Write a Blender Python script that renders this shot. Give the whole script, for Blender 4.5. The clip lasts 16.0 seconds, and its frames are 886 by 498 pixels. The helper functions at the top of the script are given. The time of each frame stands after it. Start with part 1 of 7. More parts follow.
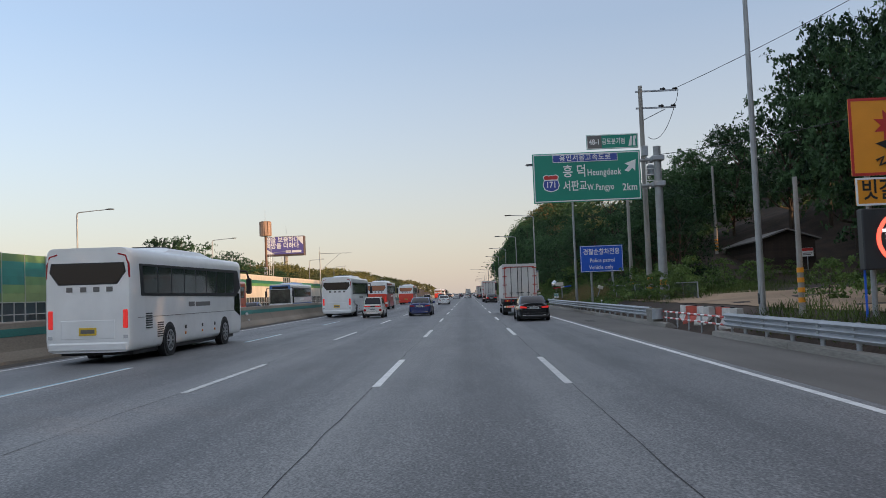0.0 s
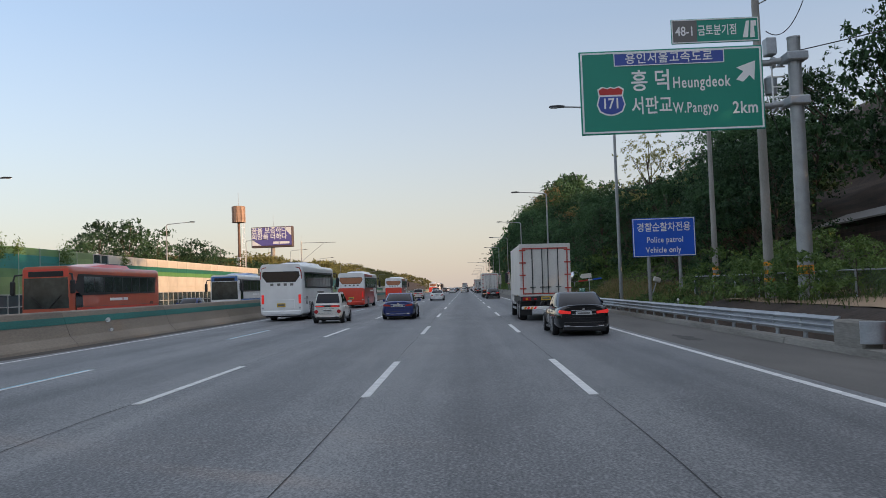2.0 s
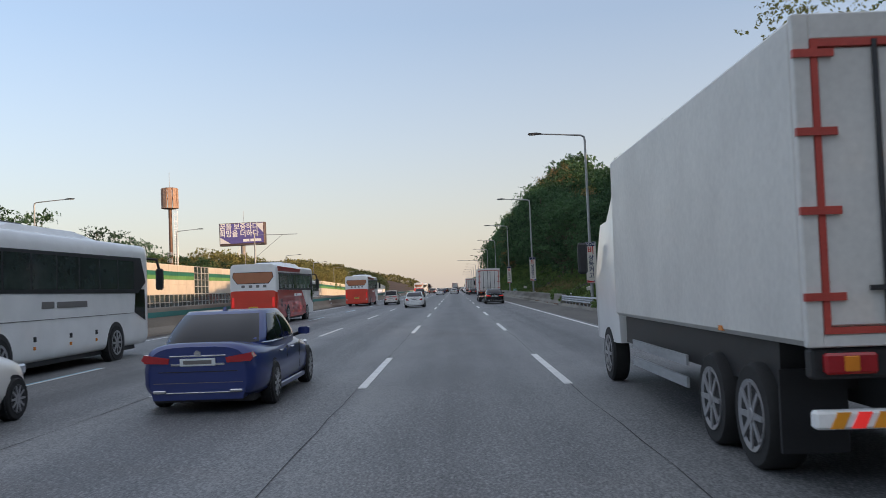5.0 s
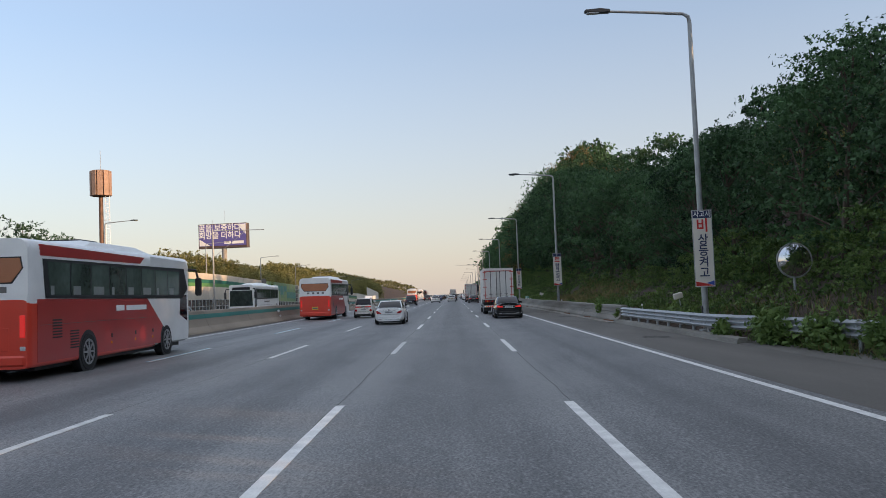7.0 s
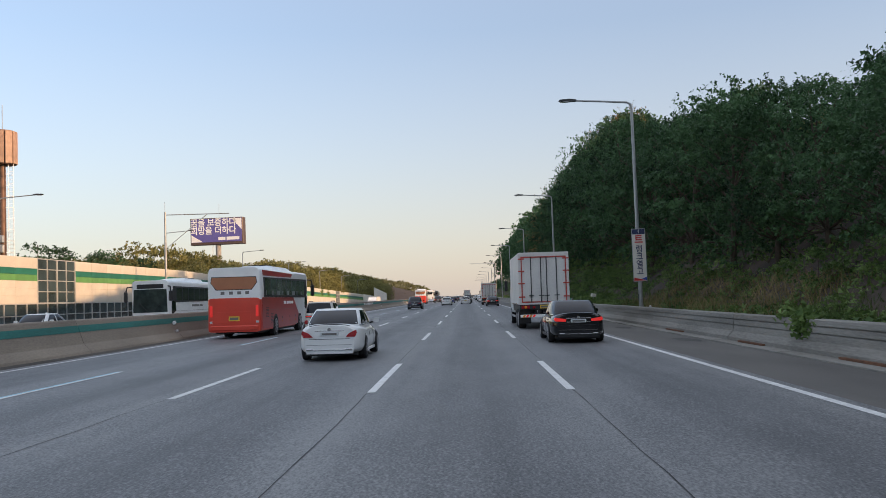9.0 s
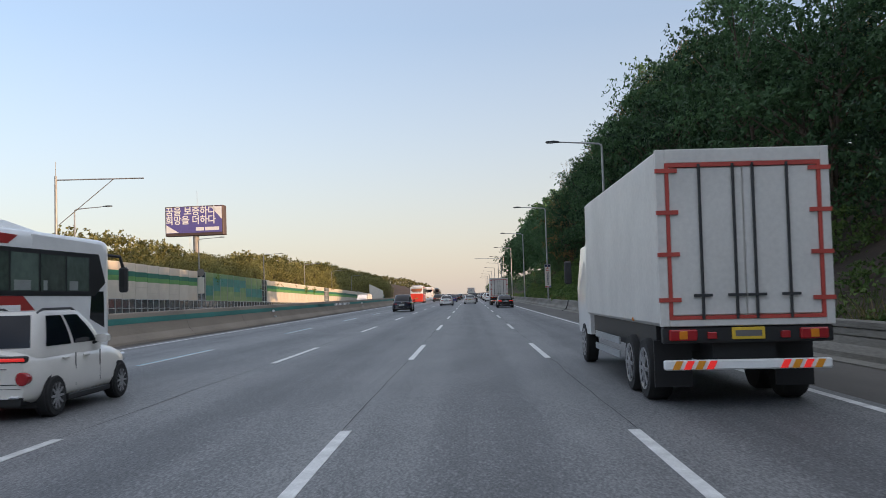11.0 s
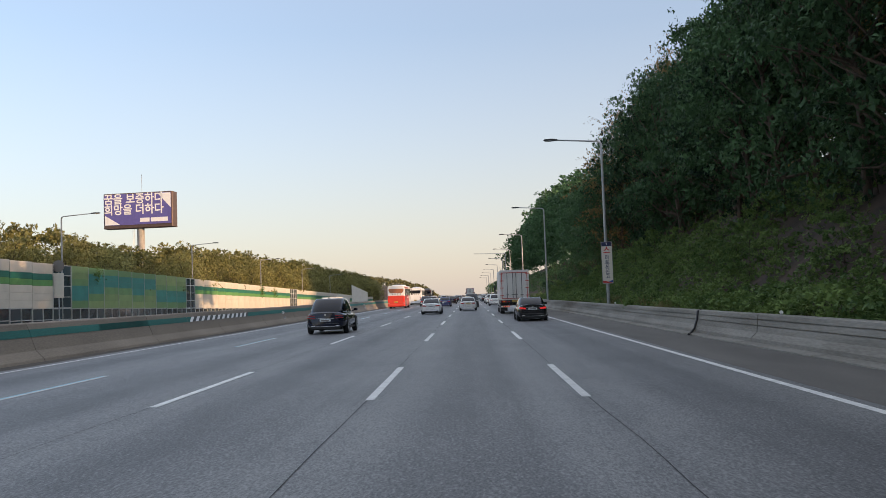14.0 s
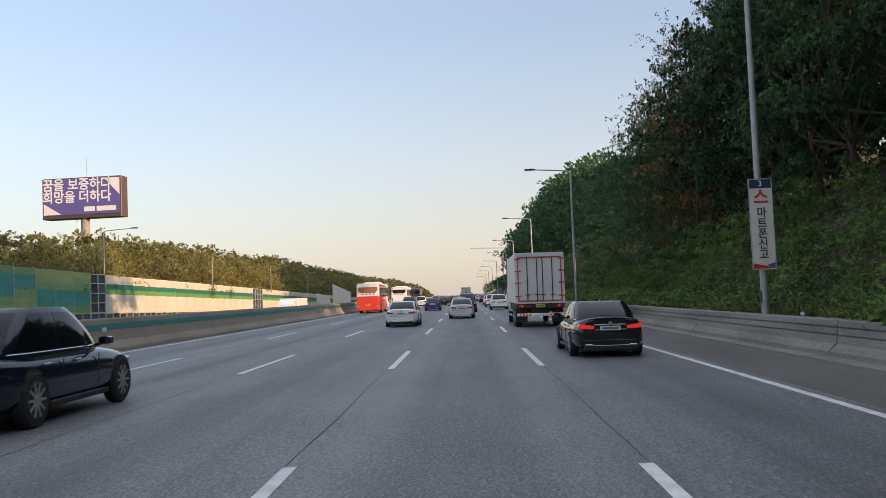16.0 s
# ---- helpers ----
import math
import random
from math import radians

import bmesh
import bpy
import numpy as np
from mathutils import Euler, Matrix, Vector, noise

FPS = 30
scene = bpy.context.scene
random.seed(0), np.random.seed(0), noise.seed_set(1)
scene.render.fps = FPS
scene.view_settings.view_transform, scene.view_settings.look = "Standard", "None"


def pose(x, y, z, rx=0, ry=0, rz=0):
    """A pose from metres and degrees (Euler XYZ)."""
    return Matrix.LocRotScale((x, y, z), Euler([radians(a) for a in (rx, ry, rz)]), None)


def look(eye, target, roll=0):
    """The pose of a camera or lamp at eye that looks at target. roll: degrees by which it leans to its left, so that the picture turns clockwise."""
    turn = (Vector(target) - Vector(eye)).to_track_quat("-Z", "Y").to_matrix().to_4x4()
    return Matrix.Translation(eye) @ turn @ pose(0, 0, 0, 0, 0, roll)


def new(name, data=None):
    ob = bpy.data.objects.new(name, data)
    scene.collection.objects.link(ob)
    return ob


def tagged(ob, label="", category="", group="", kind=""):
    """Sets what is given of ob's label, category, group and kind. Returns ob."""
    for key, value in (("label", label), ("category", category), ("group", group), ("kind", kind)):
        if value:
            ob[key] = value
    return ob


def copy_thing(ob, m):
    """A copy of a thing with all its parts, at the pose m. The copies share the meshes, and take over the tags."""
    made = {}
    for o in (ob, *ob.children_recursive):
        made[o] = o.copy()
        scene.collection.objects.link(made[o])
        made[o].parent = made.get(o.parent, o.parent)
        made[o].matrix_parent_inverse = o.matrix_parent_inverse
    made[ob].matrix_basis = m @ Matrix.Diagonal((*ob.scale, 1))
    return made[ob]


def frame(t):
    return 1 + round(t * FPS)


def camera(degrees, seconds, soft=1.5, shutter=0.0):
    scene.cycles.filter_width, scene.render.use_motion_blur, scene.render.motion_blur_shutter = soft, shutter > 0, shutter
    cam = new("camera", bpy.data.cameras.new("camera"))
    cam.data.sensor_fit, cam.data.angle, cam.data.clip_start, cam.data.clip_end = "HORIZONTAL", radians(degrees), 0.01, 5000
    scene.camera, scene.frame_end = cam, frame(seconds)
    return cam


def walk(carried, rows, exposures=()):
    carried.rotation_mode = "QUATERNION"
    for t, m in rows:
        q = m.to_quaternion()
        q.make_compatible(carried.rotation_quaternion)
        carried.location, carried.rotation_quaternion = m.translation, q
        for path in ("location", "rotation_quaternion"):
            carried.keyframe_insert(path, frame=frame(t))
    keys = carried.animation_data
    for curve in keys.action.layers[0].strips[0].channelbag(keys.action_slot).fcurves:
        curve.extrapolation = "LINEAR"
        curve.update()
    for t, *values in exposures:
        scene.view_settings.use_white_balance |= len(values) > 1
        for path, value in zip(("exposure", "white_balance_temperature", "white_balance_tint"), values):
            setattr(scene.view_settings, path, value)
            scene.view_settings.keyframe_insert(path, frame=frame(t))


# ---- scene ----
cam = camera(55.0, 16.0, soft=0.6, shutter=0.1)
EYE = 1.724
PATH = [  # seconds, x, y, yaw, pitch, roll
    (0.0, 0.010, 0.000, 1.692, 3.013, 2.240),
    (0.5, -0.007, 5.057, 1.745, 3.009, 2.102),
    (1.0, -0.053, 10.109, 1.691, 2.819, 2.053),
    (1.5, -0.073, 15.296, 1.615, 2.725, 2.055),
    (2.0, -0.149, 20.654, 1.455, 2.603, 2.037),
    (2.5, -0.189, 26.106, 1.358, 2.507, 2.033),
    (3.0, -0.209, 31.599, 1.265, 2.513, 2.036),
    (3.5, -0.227, 37.210, 1.106, 2.522, 2.112),
    (6.0, 0.026, 68.458, 0.721, 2.807, 2.558),
    (6.5, 0.051, 74.954, 0.650, 2.950, 2.423),
    (7.0, 0.067, 81.580, 0.678, 3.060, 2.303),
    (7.5, 0.100, 88.363, 0.831, 3.067, 2.383),
    (8.0, 0.100, 95.260, 1.162, 3.132, 2.487),
    (8.5, 0.062, 102.261, 1.457, 3.229, 2.431),
    (9.0, 0.017, 109.431, 1.623, 3.172, 2.159),
    (9.5, -0.025, 116.696, 1.664, 3.102, 1.889),
    (10.0, -0.084, 123.937, 1.741, 3.034, 1.687),
    (12.5, -0.194, 161.240, 2.048, 3.050, 2.174),
    (13.0, -0.210, 168.614, 1.950, 3.022, 2.137),
    (13.5, -0.107, 175.941, 1.872, 3.075, 2.187),
    (14.0, -0.045, 183.215, 1.815, 3.144, 2.233),
    (14.5, -0.010, 190.518, 1.738, 3.174, 2.192),
    (15.0, 0.005, 197.934, 1.651, 3.228, 2.207),
    (15.5, 0.050, 205.575, 1.562, 3.177, 2.251),
    (16.0, 0.090, 213.406, 1.573, 3.140, 2.339),
]
walk(cam, [(t, pose(x, y, EYE, 90 + pitch, roll, yaw)) for t, x, y, yaw, pitch, roll in PATH], exposures=[(0.0, 0.80, 6400, 13), (8.0, 0.88, 6350, 13), (16.0, 0.98, 6500, 13)])

# ---- world and sun ----
SUN_TO = Vector((0.90, -0.43, 0.0)).normalized()  # the sun stands low, to the right of the road and a little behind
SUN_EL = radians(11.6)
HORIZON_TINT = (2.35, 2.0, 1.78, 1)
ZENITH_FILL = (2.9, 3.1, 3.4, 1)
world = bpy.data.worlds.new("world")
scene.world = world
world.use_nodes = True
wn = world.node_tree
for n in list(wn.nodes):
    wn.nodes.remove(n)
w_out = wn.nodes.new("ShaderNodeOutputWorld")
w_bg = wn.nodes.new("ShaderNodeBackground")
w_sky = wn.nodes.new("ShaderNodeTexSky")
w_sky.sky_type = "NISHITA"
w_sky.sun_disc = False
w_sky.sun_elevation = SUN_EL
w_sky.sun_rotation = math.atan2(SUN_TO.x, SUN_TO.y)
w_sky.altitude = 100
w_sky.air_density, w_sky.dust_density, w_sky.ozone_density = 1.0, 0.8, 1.7
w_bg.inputs["Strength"].default_value = 0.15
# a peach glow painted into the sky colour round the whole horizon, fading upwards
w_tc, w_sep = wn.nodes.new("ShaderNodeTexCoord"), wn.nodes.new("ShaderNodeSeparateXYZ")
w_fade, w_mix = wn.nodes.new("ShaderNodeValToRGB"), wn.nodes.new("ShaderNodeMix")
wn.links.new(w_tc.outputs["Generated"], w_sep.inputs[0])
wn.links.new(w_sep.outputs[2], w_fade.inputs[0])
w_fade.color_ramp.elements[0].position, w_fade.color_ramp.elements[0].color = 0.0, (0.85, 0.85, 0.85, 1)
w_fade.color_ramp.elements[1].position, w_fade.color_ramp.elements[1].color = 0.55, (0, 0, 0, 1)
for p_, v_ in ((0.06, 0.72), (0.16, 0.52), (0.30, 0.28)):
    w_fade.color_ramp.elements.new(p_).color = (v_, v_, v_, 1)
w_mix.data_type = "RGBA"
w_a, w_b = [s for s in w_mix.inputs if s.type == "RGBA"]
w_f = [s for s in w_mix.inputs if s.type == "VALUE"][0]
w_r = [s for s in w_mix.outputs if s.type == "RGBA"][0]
w_b.default_value = HORIZON_TINT
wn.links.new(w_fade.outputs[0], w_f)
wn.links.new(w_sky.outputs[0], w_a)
# a paler zenith painted into the unseen sky overhead, to light the ground more
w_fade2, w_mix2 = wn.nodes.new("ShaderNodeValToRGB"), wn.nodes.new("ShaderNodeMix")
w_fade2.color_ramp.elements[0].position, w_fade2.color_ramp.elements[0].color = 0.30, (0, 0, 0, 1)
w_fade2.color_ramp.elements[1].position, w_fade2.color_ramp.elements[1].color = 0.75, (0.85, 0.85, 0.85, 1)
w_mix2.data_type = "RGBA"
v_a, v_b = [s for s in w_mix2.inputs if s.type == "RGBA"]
v_b.default_value = ZENITH_FILL
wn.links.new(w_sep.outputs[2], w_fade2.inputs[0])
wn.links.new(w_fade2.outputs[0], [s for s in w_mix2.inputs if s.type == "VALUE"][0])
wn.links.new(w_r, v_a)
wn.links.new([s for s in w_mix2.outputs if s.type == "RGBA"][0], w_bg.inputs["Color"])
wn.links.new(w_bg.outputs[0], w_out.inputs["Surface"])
sun = new("sun", bpy.data.lights.new("sun", "SUN"))
sun.data.energy, sun.data.angle, sun.data.color = 2.9, radians(0.6), (1.0, 0.62, 0.33)
sun.matrix_world = look((0, 0, 0), -(SUN_TO * math.cos(SUN_EL) + Vector((0, 0, math.sin(SUN_EL)))))


# ---- materials ----
def nodes_of(name):
    m = bpy.data.materials.new(name)
    m.use_nodes = True
    return m, m.node_tree, m.node_tree.nodes["Principled BSDF"]


def mat(name, color, rough=0.6, metal=0.0, var=0.18, scale=1.5, fine=40.0, bump=0.15, island=0.0, rnd=0.0, stretch=(1, 1, 1),
        emit=0.0, coat=0.0, dirt=None, trans=0.0, spec=0.5):
    """A surface with large blotches, fine grain and relief; island and rnd vary it from piece to piece."""
    m, t, b = nodes_of(name)
    N, K = t.nodes, t.links.new
    tc = N.new("ShaderNodeTexCoord")
    mp = N.new("ShaderNodeMapping")
    mp.inputs["Scale"].default_value = stretch
    K(tc.outputs["Object"], mp.inputs["Vector"])
    big, small = N.new("ShaderNodeTexNoise"), N.new("ShaderNodeTexNoise")
    big.inputs["Scale"].default_value, small.inputs["Scale"].default_value = scale, fine
    big.inputs["Detail"].default_value, small.inputs["Detail"].default_value = 5, 3
    K(mp.outputs[0], big.inputs["Vector"]), K(mp.outputs[0], small.inputs["Vector"])
    mix = N.new("ShaderNodeMath")
    mix.operation = "MULTIPLY_ADD"
    K(big.outputs["Fac"], mix.inputs[0])
    mix.inputs[1].default_value = 0.65
    sm = N.new("ShaderNodeMath")
    sm.operation = "MULTIPLY"
    sm.inputs[1].default_value = 0.35
    K(small.outputs["Fac"], sm.inputs[0]), K(sm.outputs[0], mix.inputs[2])
    fac = mix.outputs[0]
    for amount, kind in ((island, "geo"), (rnd, "obj")):
        if amount:
            src = N.new("ShaderNodeNewGeometry").outputs["Random Per Island"] if kind == "geo" else N.new("ShaderNodeObjectInfo").outputs["Random"]
            a = N.new("ShaderNodeMath")
            a.operation = "MULTIPLY_ADD"
            K(src, a.inputs[0])
            a.inputs[1].default_value = amount
            K(fac, a.inputs[2])
            s = N.new("ShaderNodeMath")
            s.operation = "SUBTRACT"
            K(a.outputs[0], s.inputs[0])
            s.inputs[1].default_value = amount / 2
            fac = s.outputs[0]
    ramp = N.new("ShaderNodeValToRGB")
    lo = [max(0, c * (1 - var * 2)) for c in (dirt or color)]
    hi = [min(1, c * (1 + var)) for c in color]
    e = ramp.color_ramp.elements
    e[0].position, e[1].position = 0.28, 0.72
    e[0].color, e[1].color = (*lo, 1), (*hi, 1)
    K(fac, ramp.inputs[0]), K(ramp.outputs[0], b.inputs["Base Color"])
    b.inputs["Roughness"].default_value, b.inputs["Metallic"].default_value = rough, metal
    b.inputs["Specular IOR Level"].default_value = spec
    if coat:
        b.inputs["Coat Weight"].default_value, b.inputs["Coat Roughness"].default_value = coat, 0.04
    if emit:
        K(ramp.outputs[0], b.inputs["Emission Color"])
        b.inputs["Emission Strength"].default_value = emit
    if trans:
        b.inputs["Transmission Weight"].default_value = trans
    if bump:
        bp = N.new("ShaderNodeBump")
        bp.inputs["Strength"].default_value, bp.inputs["Distance"].default_value = bump, 0.02
        K(small.outputs["Fac"], bp.inputs["Height"]), K(bp.outputs[0], b.inputs["Normal"])
    return m


def asphalt_mat():
    """Worn asphalt: fine stone grain, long tyre paths, drips and patches."""
    m, t, b = nodes_of("asphalt")
    N, K = t.nodes, t.links.new
    tc = N.new("ShaderNodeTexCoord")

    def noise_at(sc, detail, st):
        mp = N.new("ShaderNodeMapping")
        mp.inputs["Scale"].default_value = st
        K(tc.outputs["Object"], mp.inputs["Vector"])
        n = N.new("ShaderNodeTexNoise")
        n.inputs["Scale"].default_value, n.inputs["Detail"].default_value = sc, detail
        K(mp.outputs[0], n.inputs["Vector"])
        return n.outputs["Fac"]
    grain, mid, long_ = noise_at(30, 4, (1, 1, 1)), noise_at(0.9, 5, (1, 0.3, 1)), noise_at(1.3, 4, (1, 0.012, 1))
    speck = N.new("ShaderNodeTexVoronoi")
    speck.inputs["Scale"].default_value = 34
    K(tc.outputs["Object"], speck.inputs["Vector"])
    # a darker oily strip along the middle of each 3.6 m lane
    sx = N.new("ShaderNodeSeparateXYZ")
    K(tc.outputs["Object"], sx.inputs[0])
    a = N.new("ShaderNodeMath"); a.operation = "MULTIPLY"; a.inputs[1].default_value = 2 * math.pi / 3.6
    K(sx.outputs[0], a.inputs[0])
    c = N.new("ShaderNodeMath"); c.operation = "COSINE"
    K(a.outputs[0], c.inputs[0])

    def madd(x, k, y):
        q = N.new("ShaderNodeMath"); q.operation = "MULTIPLY_ADD"; q.inputs[1].default_value = k
        K(x, q.inputs[0])
        if isinstance(y, float):
            q.inputs[2].default_value = y
        else:
            K(y, q.inputs[2])
        return q.outputs[0]
    f = madd(grain, 1.05, madd(mid, 0.36, madd(long_, 0.50, madd(speck.outputs["Distance"], 0.75, madd(c.outputs[0], -0.10, -0.80)))))
    r = N.new("ShaderNodeValToRGB")
    e = r.color_ramp.elements
    e[0].position, e[0].color = 0.12, (0.033, 0.034, 0.035, 1)
    e[1].position, e[1].color = 0.88, (0.245, 0.246, 0.242, 1)
    k = e.new(0.5); k.color = (0.110, 0.113, 0.118, 1)
    K(f, r.inputs[0]), K(r.outputs[0], b.inputs["Base Color"])
    b.inputs["Roughness"].default_value = 0.60
    bp = N.new("ShaderNodeBump")
    bp.inputs["Strength"].default_value, bp.inputs["Distance"].default_value = 0.45, 0.006
    K(grain, bp.inputs["Height"]), K(bp.outputs[0], b.inputs["Normal"])
    return m


def leaf_mat(name, dark, light, var=0.5):
    """Leaves that differ one by one and from tree to tree, a little light shining through."""
    m, t, b = nodes_of(name)
    N, K = t.nodes, t.links.new
    geo, inf = N.new("ShaderNodeNewGeometry"), N.new("ShaderNodeObjectInfo")
    a = N.new("ShaderNodeMath"); a.operation = "MULTIPLY_ADD"; a.inputs[1].default_value = 0.36
    tc = N.new("ShaderNodeTexCoord")
    # crown-sized blotches put lit and shaded clumps into the leaf colour
    n = N.new("ShaderNodeTexNoise"); n.inputs["Scale"].default_value = 0.42; n.inputs["Detail"].default_value = 2
    K(tc.outputs["Object"], n.inputs["Vector"])
    o = N.new("ShaderNodeMath"); o.operation = "MULTIPLY_ADD"; o.inputs[1].default_value = var; o.inputs[2].default_value = -0.60
    K(inf.outputs["Random"], o.inputs[0])
    o2 = N.new("ShaderNodeMath"); o2.operation = "MULTIPLY_ADD"; o2.inputs[1].default_value = 1.35
    K(n.outputs["Fac"], o2.inputs[0]), K(o.outputs[0], o2.inputs[2])
    K(geo.outputs["Random Per Island"], a.inputs[0]), K(o2.outputs[0], a.inputs[2])
    r = N.new("ShaderNodeValToRGB")
    r.color_ramp.elements[0].color, r.color_ramp.elements[1].color = (*dark, 1), (*light, 1)
    K(a.outputs[0], r.inputs[0]), K(r.outputs[0], b.inputs["Base Color"])
    b.inputs["Roughness"].default_value = 0.55
    b.inputs["Specular IOR Level"].default_value = 0.10
    tr = N.new("ShaderNodeBsdfTranslucent")
    K(r.outputs[0], tr.inputs["Color"])
    mx = N.new("ShaderNodeMixShader"); mx.inputs[0].default_value = 0.24
    K(b.outputs[0], mx.inputs[1]), K(tr.outputs[0], mx.inputs[2])
    K(mx.outputs[0], N["Material Output"].inputs["Surface"])
    return m


M_ROAD = asphalt_mat()
M_SHOULDER = mat("shoulder asphalt", (0.135, 0.126, 0.113), 0.8, var=0.22, scale=0.6, fine=50, bump=0.4, stretch=(1, 0.25, 1))
M_WHITE = mat("road paint white", (0.70, 0.70, 0.68), 0.6, var=0.2, scale=3, fine=30, bump=0.2, rnd=0.2)
M_BLUE = mat("road paint blue", (0.30, 0.52, 0.62), 0.6, var=0.2, scale=3, fine=30, bump=0.2, rnd=0.2)
M_TAR = mat("tar joint", (0.046, 0.047, 0.049), 0.8, var=0.45, scale=2)
M_CONC = mat("concrete", (0.27, 0.225, 0.175), 0.85, var=0.22, scale=0.5, fine=18, bump=0.3, stretch=(1, 0.35, 1.6))
M_CONC_OLD = mat("old concrete", (0.275, 0.262, 0.235), 0.88, var=0.20, scale=0.9, fine=14, bump=0.4, stretch=(1, 0.25, 2), dirt=(0.21, 0.195, 0.165))
M_BAND = mat("green barrier paint", (0.018, 0.17, 0.14), 0.7, var=0.25, scale=0.7, fine=20, stretch=(1, 0.3, 1.5))
M_GALV = mat("galvanised steel", (0.42, 0.44, 0.46), 0.5, 0.55, var=0.16, scale=2, fine=25, bump=0.05, stretch=(1, 0.2, 1))
M_POLE = mat("grey lamp steel", (0.36, 0.37, 0.37), 0.5, 0.5, var=0.12, scale=3)
M_DARKMETAL = mat("dark metal", (0.05, 0.052, 0.055), 0.5, 0.4, var=0.2)
M_CONCPOLE = mat("spun concrete", (0.36, 0.34, 0.31), 0.85, var=0.18, scale=2, fine=30, stretch=(1, 1, 0.3))
M_BEIGE = mat("cream acoustic panel", (0.60, 0.55, 0.46), 0.65, var=0.08, scale=0.6, fine=12, bump=0.1, rnd=0.18)
M_GREEND = mat("dark green panel", (0.02, 0.16, 0.11), 0.6, var=0.14, scale=0.6, rnd=0.15)
M_GREENL = mat("light green panel", (0.12, 0.30, 0.09), 0.6, var=0.14, scale=0.6, rnd=0.15)
M_PATCH_A = mat("teal acoustic pane", (0.03, 0.22, 0.20), 0.4, var=0.15, scale=0.7, rnd=0.2)
M_PATCH_B = mat("leaf green acoustic pane", (0.15, 0.27, 0.11), 0.4, var=0.15, scale=0.7, rnd=0.2)
M_PATCH_C = mat("olive acoustic pane", (0.23, 0.32, 0.13), 0.4, var=0.15, scale=0.7, rnd=0.2)
M_FRAME = mat("pale steel frame", (0.50, 0.50, 0.48), 0.5, 0.3, var=0.12)
M_SIGN_G = mat("green sign sheeting", (0.010, 0.27, 0.185), 0.45, var=0.06, scale=0.5, bump=0)
M_SIGN_B = mat("blue sign sheeting", (0.016, 0.11, 0.62), 0.45, var=0.06, scale=0.5, bump=0)
M_SIGN_B2 = mat("indigo sign sheeting", (0.05, 0.09, 0.38), 0.45, var=0.06, bump=0)
M_SIGN_W = mat("white sign sheeting", (0.88, 0.88, 0.86), 0.45, var=0.05, bump=0)
M_SIGN_GY = mat("grey sign sheeting", (0.16, 0.15, 0.14), 0.5, var=0.06, bump=0)
M_SIGN_R = mat("red sign sheeting", (0.55, 0.035, 0.03), 0.45, var=0.06, bump=0)
M_SIGN_O = mat("amber sign sheeting", (0.85, 0.33, 0.02), 0.45, var=0.06, bump=0)
M_CREAM = mat("cream banner", (0.72, 0.68, 0.60), 0.5, var=0.06, bump=0)
M_BLACK = mat("black paint", (0.012, 0.012, 0.014), 0.45, var=0.2, bump=0)
M_NAVY = mat("navy print", (0.025, 0.035, 0.10), 0.5, var=0.1, bump=0)
M_SOIL = mat("hill soil and litter", (0.062, 0.041, 0.029), 0.95, var=0.4, scale=0.5, fine=9, bump=0.8, dirt=(0.036, 0.029, 0.019))
M_DIRT = mat("bare sandy dirt", (0.36, 0.25, 0.16), 0.95, var=0.22, scale=0.3, fine=9, bump=0.4)
M_BARK = mat("bark", (0.10, 0.075, 0.055), 0.95, var=0.35, scale=4, fine=25, bump=0.5, stretch=(1, 1, 0.25))
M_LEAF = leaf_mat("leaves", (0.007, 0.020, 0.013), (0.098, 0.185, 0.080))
M_LEAF_Y = leaf_mat("bank leaves", (0.042, 0.085, 0.028), (0.27, 0.38, 0.115), 0.2)
# low sunlight on the leaves is put into this paler, warmer colour
M_LEAF_SUNLIT = leaf_mat("leaves in sunlit tone", (0.09, 0.092, 0.032), (0.38, 0.35, 0.125))
M_LEAF_TAN = leaf_mat("tan-coloured leaves", (0.10, 0.075, 0.028), (0.42, 0.28, 0.12), 0.2)
M_LEAF_FAR = leaf_mat("distant wood leaves", (0.06, 0.065, 0.026), (0.25, 0.225, 0.09), 0.2)
M_GRASS = leaf_mat("dry grass", (0.13, 0.105, 0.045), (0.44, 0.34, 0.17), 0.2)
M_GRASS_G = leaf_mat("green grass", (0.04, 0.07, 0.02), (0.19, 0.24, 0.07), 0.2)
M_GLASS = mat("dark window glass", (0.0045, 0.007, 0.013), 0.05, var=0.1, bump=0, spec=0.42)
M_COACHGLASS = mat("tinted coach glass", (0.045, 0.06, 0.056), 0.06, var=0.35, scale=1.4, fine=6, bump=0, spec=0.45)
# opaque glass; light seen through the panes is put into its pale colour
M_COACHPALE = mat("pale green coach glass", (0.10, 0.135, 0.115), 0.08, var=0.3, scale=1.2, fine=6, bump=0, rnd=0.35, spec=0.45)
M_SEATCOVER = mat("pale seat cover", (0.26, 0.28, 0.27), 0.3, var=0.2, bump=0)
M_WALLGLASS = mat("dusty wall glass", (0.05, 0.075, 0.085), 0.12, var=0.25, scale=0.4, bump=0, rnd=0.3, spec=0.6)
M_TYRE = mat("tyre rubber", (0.018, 0.018, 0.018), 0.85, var=0.2, scale=6)
M_RIM = mat("alloy rim", (0.36, 0.36, 0.37), 0.35, 0.4, var=0.12)
M_CHROME = mat("chrome trim", (0.65, 0.66, 0.68), 0.15, 1.0, var=0.05, bump=0)
M_PLASTIC = mat("black plastic", (0.018, 0.018, 0.019), 0.55, var=0.2, scale=5)
M_TAIL = mat("red tail lamp", (0.38, 0.015, 0.02), 0.2, var=0.1, bump=0, coat=0.5)
